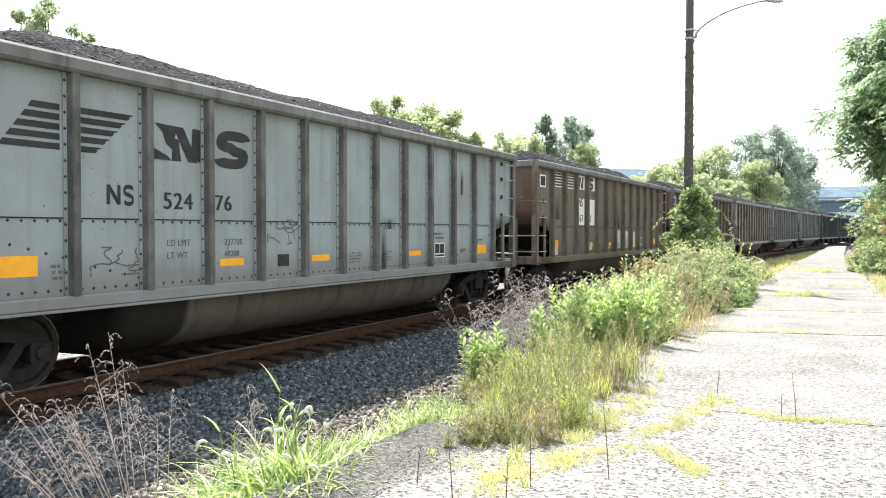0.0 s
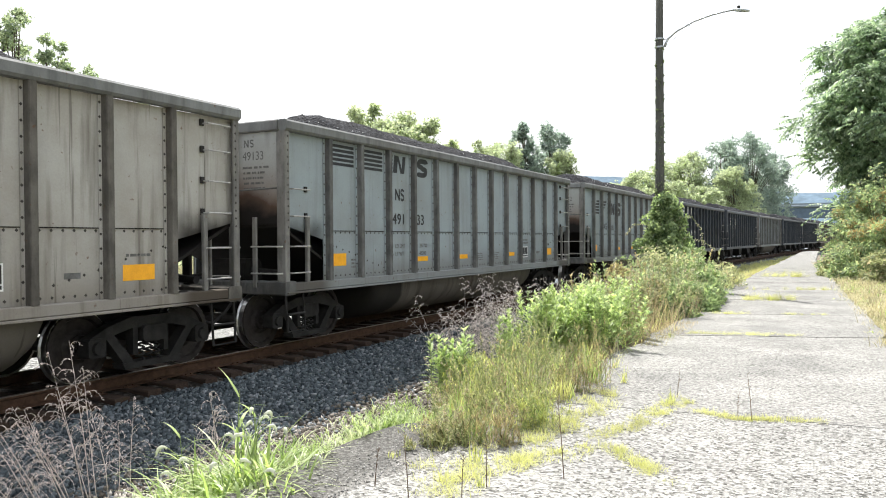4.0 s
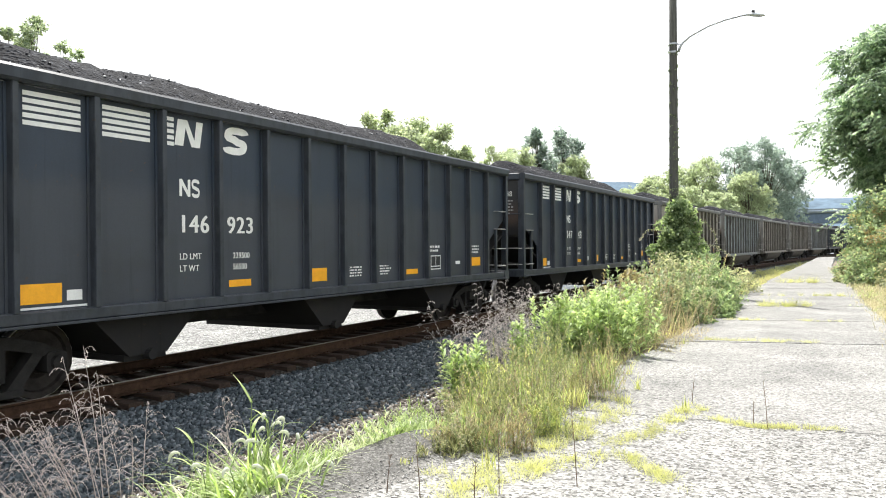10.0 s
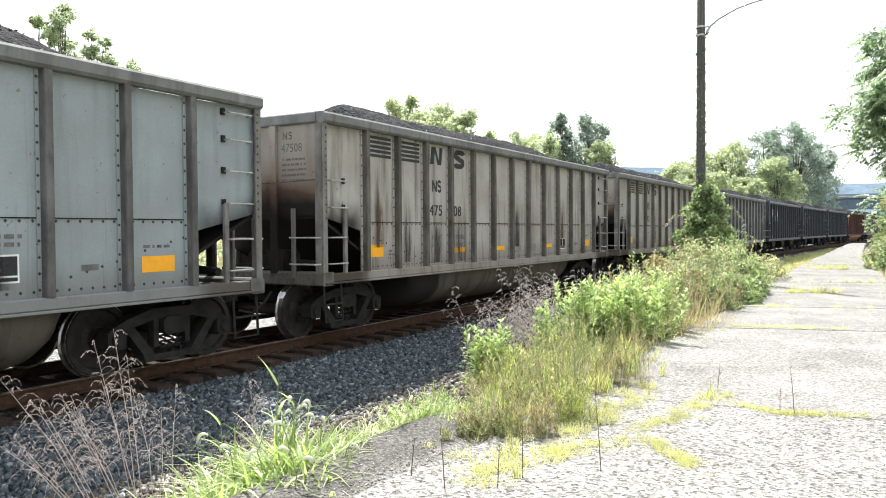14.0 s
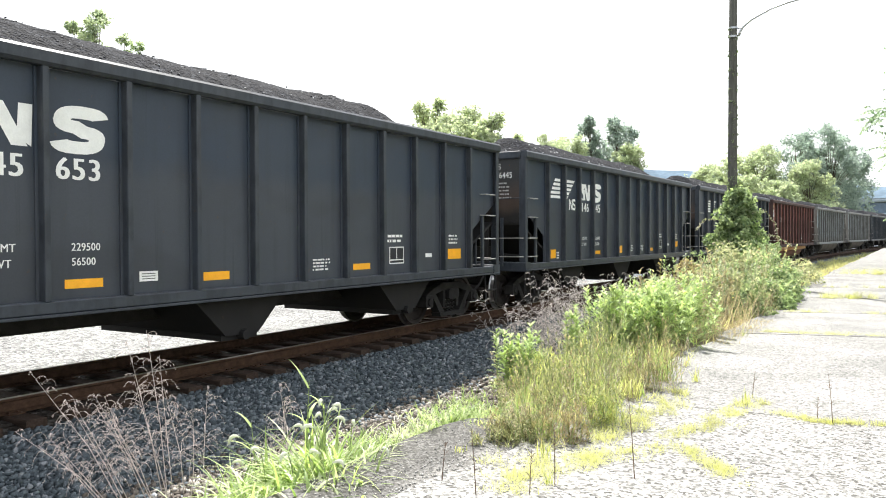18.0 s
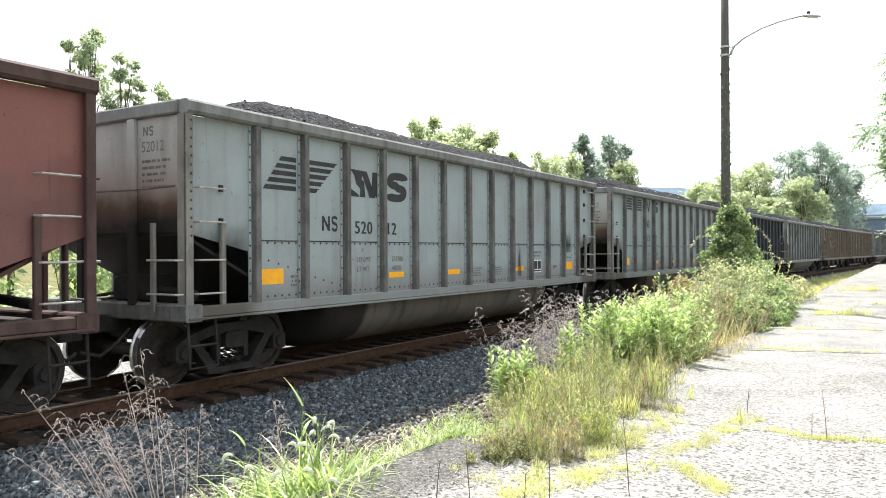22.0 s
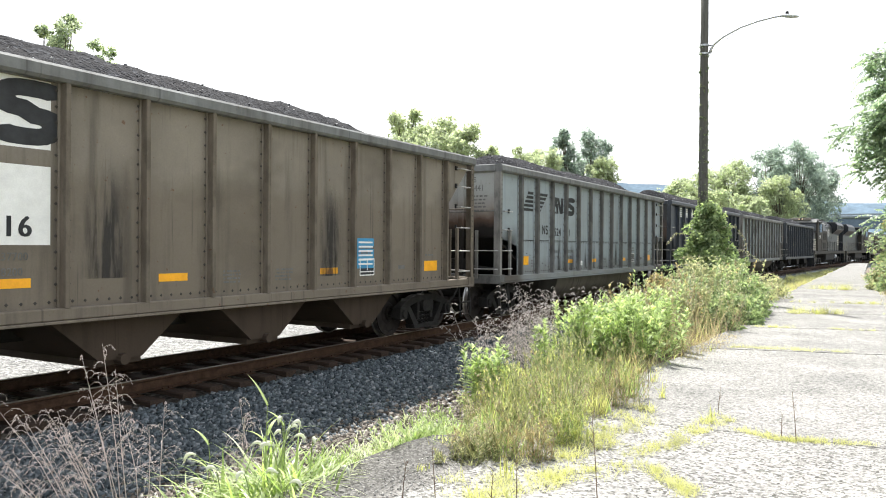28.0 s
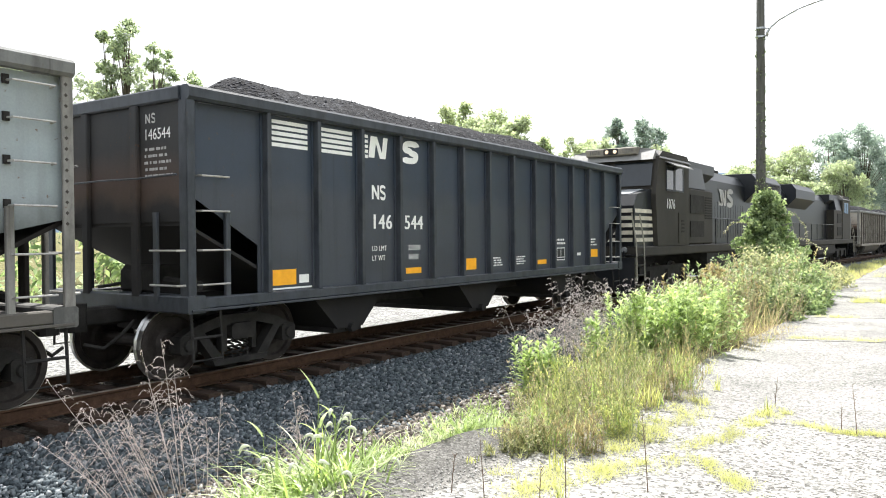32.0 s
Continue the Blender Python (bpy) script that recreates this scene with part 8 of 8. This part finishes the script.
def dry_plants():
    away = np.array([-0.62, -0.78])               # the stems lean along the track
    for i, (x, y, h, n, lean) in enumerate(((-5.32, 4.15, 1.42, 5, 0.30), (-5.18, 4.22, 1.45, 4, 0.12), (-5.45, 4.05, 1.15, 3, 0.55), (-5.35, 3.95, 0.8, 2, 0.8), (-5.1, 4.3, 1.1, 3, -0.02), (-4.65, 5.0, 0.62, 3, 0.1), (-4.45, 4.75, 0.9, 2, 0.1))):
        r = np.random.default_rng(700 + i)
        t = thing("dry_weed", "dry purplish-brown seeding weed standing in the ballast", "plant", "dry weeds by the track", at=pose(x, y, ground_z(x, y)))
        s, sets = Shape(), []
        for k in range(n):
            b = np.array([*r.normal(0, 0.05, 2), -0.02])
            panicle(s, sets, b, b + [*(away * h * (lean + r.normal(0, 0.13)) + r.normal(0, 0.07, 2)), 1.12 * h * r.uniform(0.66, 1.04)], 17, r, 0.20, 1.0, 0.0044, 1.0)
        part("stalk_mass", s, DRY_STEM, t, kind="stuff")
        v, f = join(sets)
        part("seed_spray", soup("seed_spray", v, f, SEED_PURPLE), SEED_PURPLE, t, kind="stuff")
    r0 = np.random.default_rng(71)
    for i in range(20):
        x, y = -4.5 - r0.uniform(0, 1.6), r0.uniform(10.8, 18.5)
        r = np.random.default_rng(730 + i)
        t = thing("dry_weed", "dark dry seeding grass between ballast and bushes", "plant", "dry weeds by the track", at=pose(x, y, ground_z(x, y)))
        s, sets = Shape(), []
        for k in range(5):
            b = np.array([*r.normal(0, 0.10, 2), -0.02])
            panicle(s, sets, b, b + [*r.normal(0, 0.38, 2), r.uniform(0.8, 1.7)], 15, r, 0.34, 0.6, 0.005, 1.7, 0.3)
        part("stalk_mass", s, SEED_DARK, t, kind="stuff")
        v, f = join(sets)
        part("seed_spray", soup("seed_spray", v, f, SEED_DARK), SEED_DARK, t, kind="stuff")


dry_plants()


def foxtails():
    """Clumps of broad bright blades with nodding bristly heads."""
    for i, (x, y, n, h, heads) in enumerate(((-3.72, 4.25, 190, 0.78, 4), (-3.55, 4.05, 170, 0.66, 2), (-3.95, 4.10, 170, 0.68, 3), (-3.62, 4.55, 60, 0.5, 1), (-4.2, 3.95, 50, 0.56, 2), (-4.45, 4.4, 26, 0.30, 0), (-3.45, 3.78, 60, 0.50, 1), (-3.8, 3.7, 70, 0.58, 1), (-4.3, 3.6, 60, 0.44, 0), (-3.58, 3.4, 60, 0.42, 0), (-3.30, 3.95, 60, 0.34, 1), (-3.42, 4.35, 50, 0.30, 1), (-3.22, 3.6, 50, 0.36, 1))):
        r = np.random.default_rng(800 + i)
        t = thing("foxtail_grass", "clump of bright green foxtail grass with nodding seed heads", "grass", "foxtail clumps", at=pose(x, y, ground_z(x, y)))
        for m, share, lean in ((GRASS_LUSH, 0.75, 0.42), (GRASS_PALE, 0.6, 0.7)):
            k = int(n * share)
            p = np.concatenate([r.normal(0, 0.13, (k, 2)), np.zeros((k, 1))], 1)
            d = unit(np.concatenate([r.normal(0, lean, (k, 2)), np.ones((k, 1))], 1))
            v, f = blades(p, d, h * r.uniform(0.4, 1.2, k), r.uniform(0.011, 0.028, k), r.uniform(0.2, 0.95, k), 7)
            part("blade_mass", soup("blade_mass", v, f, m), m, t, kind="stuff")
        for k in range(2 if i in (0, 2) else 0):          # tall leafy culms
            b, H = np.array([*r.normal(0, 0.12, 2), 0.0]), h * r.uniform(0.75, 1.15)
            top = b + [*r.normal(0, 0.10, 2), H]
            part("culm", Shape().tube([tuple(b), tuple((b + top) / 2), tuple(top)], [0.005, 0.004, 0.002], 5), STALK_GREEN, t)
            u = np.array([0.45, 0.62, 0.78, 0.94])
            a = r.uniform(0, 6.28) + np.array([0, 2.6, 5.6, 8.4])
            d = unit(np.stack([np.cos(a) * 0.8, np.sin(a) * 0.8, np.ones(4)], 1))
            v, f = blades(b + (top - b) * u[:, None], d, r.uniform(0.20, 0.32, 4), r.uniform(0.018, 0.030, 4), r.uniform(0.15, 0.6, 4), 7)
            part("leaf_blades", soup("leaf_blades", v, f, GRASS_LUSH), GRASS_LUSH, t, kind="stuff")
        for k in range(heads):
            a, L = r.uniform(0, 6.28), h * r.uniform(0.75, 1.15)
            c = np.array([math.cos(a), math.sin(a), 0.0])
            b = np.array([*r.normal(0, 0.06, 2), 0.0])
            nod = r.uniform(0.3, 1.0)
            path = [b + c * L * 0.30 * s ** 2 * nod + np.array([0, 0, L * (s - 0.28 * nod * s ** 3)]) for s in np.linspace(0, 1, 7)]
            tip = path[-1]
            dirn = unit(np.array([c[0] * nod, c[1] * nod, 0.4 - nod]))
            head = [tip + np.array([c[0] * 0.075 * math.sin(1.5 * q), c[1] * 0.075 * math.sin(1.5 * q), 0.05 * math.sin(2.2 * q) * (1 - 0.6 * nod) - 0.085 * q * q * nod]) for q in np.linspace(0, 1, 6)]
            part("stem", Shape().tube([tuple(q) for q in path], [0.0040] * 6 + [0.0025], 5), STALK_GREEN, t)
            hs = Shape().tube([tuple(q) for q in head], [0.004, 0.010, 0.013, 0.013, 0.010, 0.004], 7)
            hp = np.array(head)[r.integers(0, 6, 90)] + r.normal(0, 0.004, (90, 3))
            bv, bf = cards(hp, unit(ball(90, r) + dirn * 0.8), ball(90, r), r.uniform(0.012, 0.022, 90), 0.0016, 0)
            hv, hf = np.array(hs.v), hs.f
            me = hs.mesh("seed_head", FOXTAIL, True)
            hd = part("seed_head", me, FOXTAIL, t, "pale bristly seed head")
            part("bristles", soup("bristles", bv, bf, FOXTAIL), FOXTAIL, hd)


foxtails()


def road_grass():
    r = np.random.default_rng(91)
    lines = [  # grass along cracks of the road: points, half width, tufts, height
        ([(-2.2, 4.2), (-2.03, 4.88), (-1.81, 5.46), (-1.55, 6.13), (-1.39, 6.97), (-1.38, 7.76)], 0.14, 210, 0.07),
        ([(-2.25, 4.4), (-2.1, 5.3), (-2.05, 6.2), (-1.95, 7.0), (-2.1, 7.9)], 0.20, 130, 0.10),
        ([(-1.46, 5.82), (-1.19, 5.41), (-0.93, 5.14)], 0.07, 70, 0.06),
        ([(-1.06, 7.32), (-0.72, 7.17), (-0.46, 7.24), (-0.08, 7.34)], 0.06, 70, 0.055),
        ([(-2.1, 13.3), (-1.3, 13.45), (-0.4, 13.7)], 0.07, 55, 0.08), ([(-2.2, 17.0), (-1.3, 17.2), (0.2, 17.6)], 0.07, 40, 0.08),
        ([(-1.9, 21.0), (-1.0, 21.4)], 0.28, 55, 0.22), ([(-2.2, 25.2), (-1.0, 25.5), (0, 25.8)], 0.15, 40, 0.15), ([(-2.0, 34), (-1.2, 34.2)], 0.5, 60, 0.3),
        ([(0.55, 8.0), (0.75, 7.6)], 0.10, 14, 0.05),
    ]
    for pts, half, n, h in lines:
        P = np.array(pts)
        seg = r.integers(0, len(P) - 1, n)
        u = r.uniform(0, 1, (n, 1))
        q = P[seg] + (P[seg + 1] - P[seg]) * u + r.normal(0, half * 0.6, (n, 2))
        keep = np.array([noise.noise((a * 3.0, b * 3.0, 7.0)) > -0.18 for a, b in q])
        q = q[keep]
        grass("crack_grass", "short yellow-green grass growing in a road crack", q[:, 0], q[:, 1], np.full(len(q), -0.012), h * 1.5, GRASS_ROAD, r, 22, 0.03, 0.0042, 0.45, 0.55, 2)
    for i, (x, y, h, n) in enumerate(((-2.02, 8.46, 0.30, 26), (-1.36, 7.6, 0.20, 34), (-2.27, 12.6, 0.22, 16), (-2.89, 4.87, 0.07, 20), (-0.63, 7.15, 0.10, 14), (-2.35, 9.4, 0.35, 20), (-1.32, 21, 0.26, 30), (-2.0, 4.5, 0.2, 26), (-2.25, 5.0, 0.26, 34))):
        q = np.random.default_rng(930 + i)
        t = thing("grass_tuft", "tuft of yellow-green grass growing through the road", "grass", "tufts on the road", at=pose(x, y, -0.015))
        p = np.concatenate([q.normal(0, 0.025, (n, 2)), np.zeros((n, 1))], 1)
        d = unit(np.concatenate([q.normal(0, 0.22, (n, 2)), np.ones((n, 1))], 1))
        v, f = blades(p, d, h * q.uniform(0.5, 1.1, n), q.uniform(0.004, 0.008, n), q.uniform(0.1, 0.5, n), 4)
        part("blade_mass", soup("blade_mass", v, f, GRASS_GOLD), GRASS_GOLD, t, kind="stuff")
    for i, (x, y, h, lx, ly) in enumerate(((-1.56, 4.87, 0.52, -0.08, 0.12), (-2.3, 4.08, 0.40, -0.06, 0.05), (-2.02, 4.25, 0.28, 0, 0.03), (-1.96, 4.5, 0.34, -0.01, 0.02), (-0.59, 7.15, 0.42, -0.04, 0.06), (-2.3, 8.95, 0.30, 0.0, 0.02), (-1.35, 7.9, 0.28, 0.02, 0.02), (-0.72, 7.3, 0.2, 0.0, 0.02), (-2.62, 4.2, 0.26, 0.0, 0.05))):
        q = np.random.default_rng(950 + i)
        t = thing("dry_weed", "single dry dark weed stem standing in the road", "plant", "dry stems on the road", at=pose(x, y, -0.02))
        s = Shape().tube([(0, 0, 0), (lx * 0.4, ly * 0.4, h * 0.5), (lx, ly, h)], [0.004, 0.003, 0.0015], 5)
        for k in range(9):
            u = q.uniform(0.35, 1)
            a = q.uniform(0, 6.28)
            b = np.array([lx * u, ly * u, h * u])
            s.tube([tuple(b), tuple(b + [0.025 * math.cos(a), 0.025 * math.sin(a), 0.03])], [0.0018, 0.001], 3)
        part("stem", s, STALK, t, kind="stuff")


road_grass()
make_ballast()


# ---- what moves ----
def motions():
    times = [0, 0.5, 1, 1.5, *range(2, 31), 30.5, 31, 31.5, 32]
    for car, mid, about in MOVING:
        rows = []
        for t in times:
            m = track_pose(mid - gone_by(t))
            rows.append((t, m @ pose(0, 0, 0, 0, 0, 180) if about else m))
        walk(car, rows)
    first = {}
    for w, a in AXLES:
        about = any(w.parent.parent == c and turned for c, _, turned in MOVING)
        key = (round(a, 3), about)
        if key not in first:
            sg = -1 if about else 1
            walk(w, [(k / 30, pose(0, a, 0.457) @ Matrix.Rotation(sg * gone_by(k / 30) / 0.4635, 4, "X")) for k in range(32 * 30 + 1)])
            first[key] = w
        else:
            k = first[key].animation_data
            w.rotation_mode = "QUATERNION"
            w.animation_data_create()
            w.animation_data.action = k.action
            w.animation_data.action_slot = k.action_slot


motions()
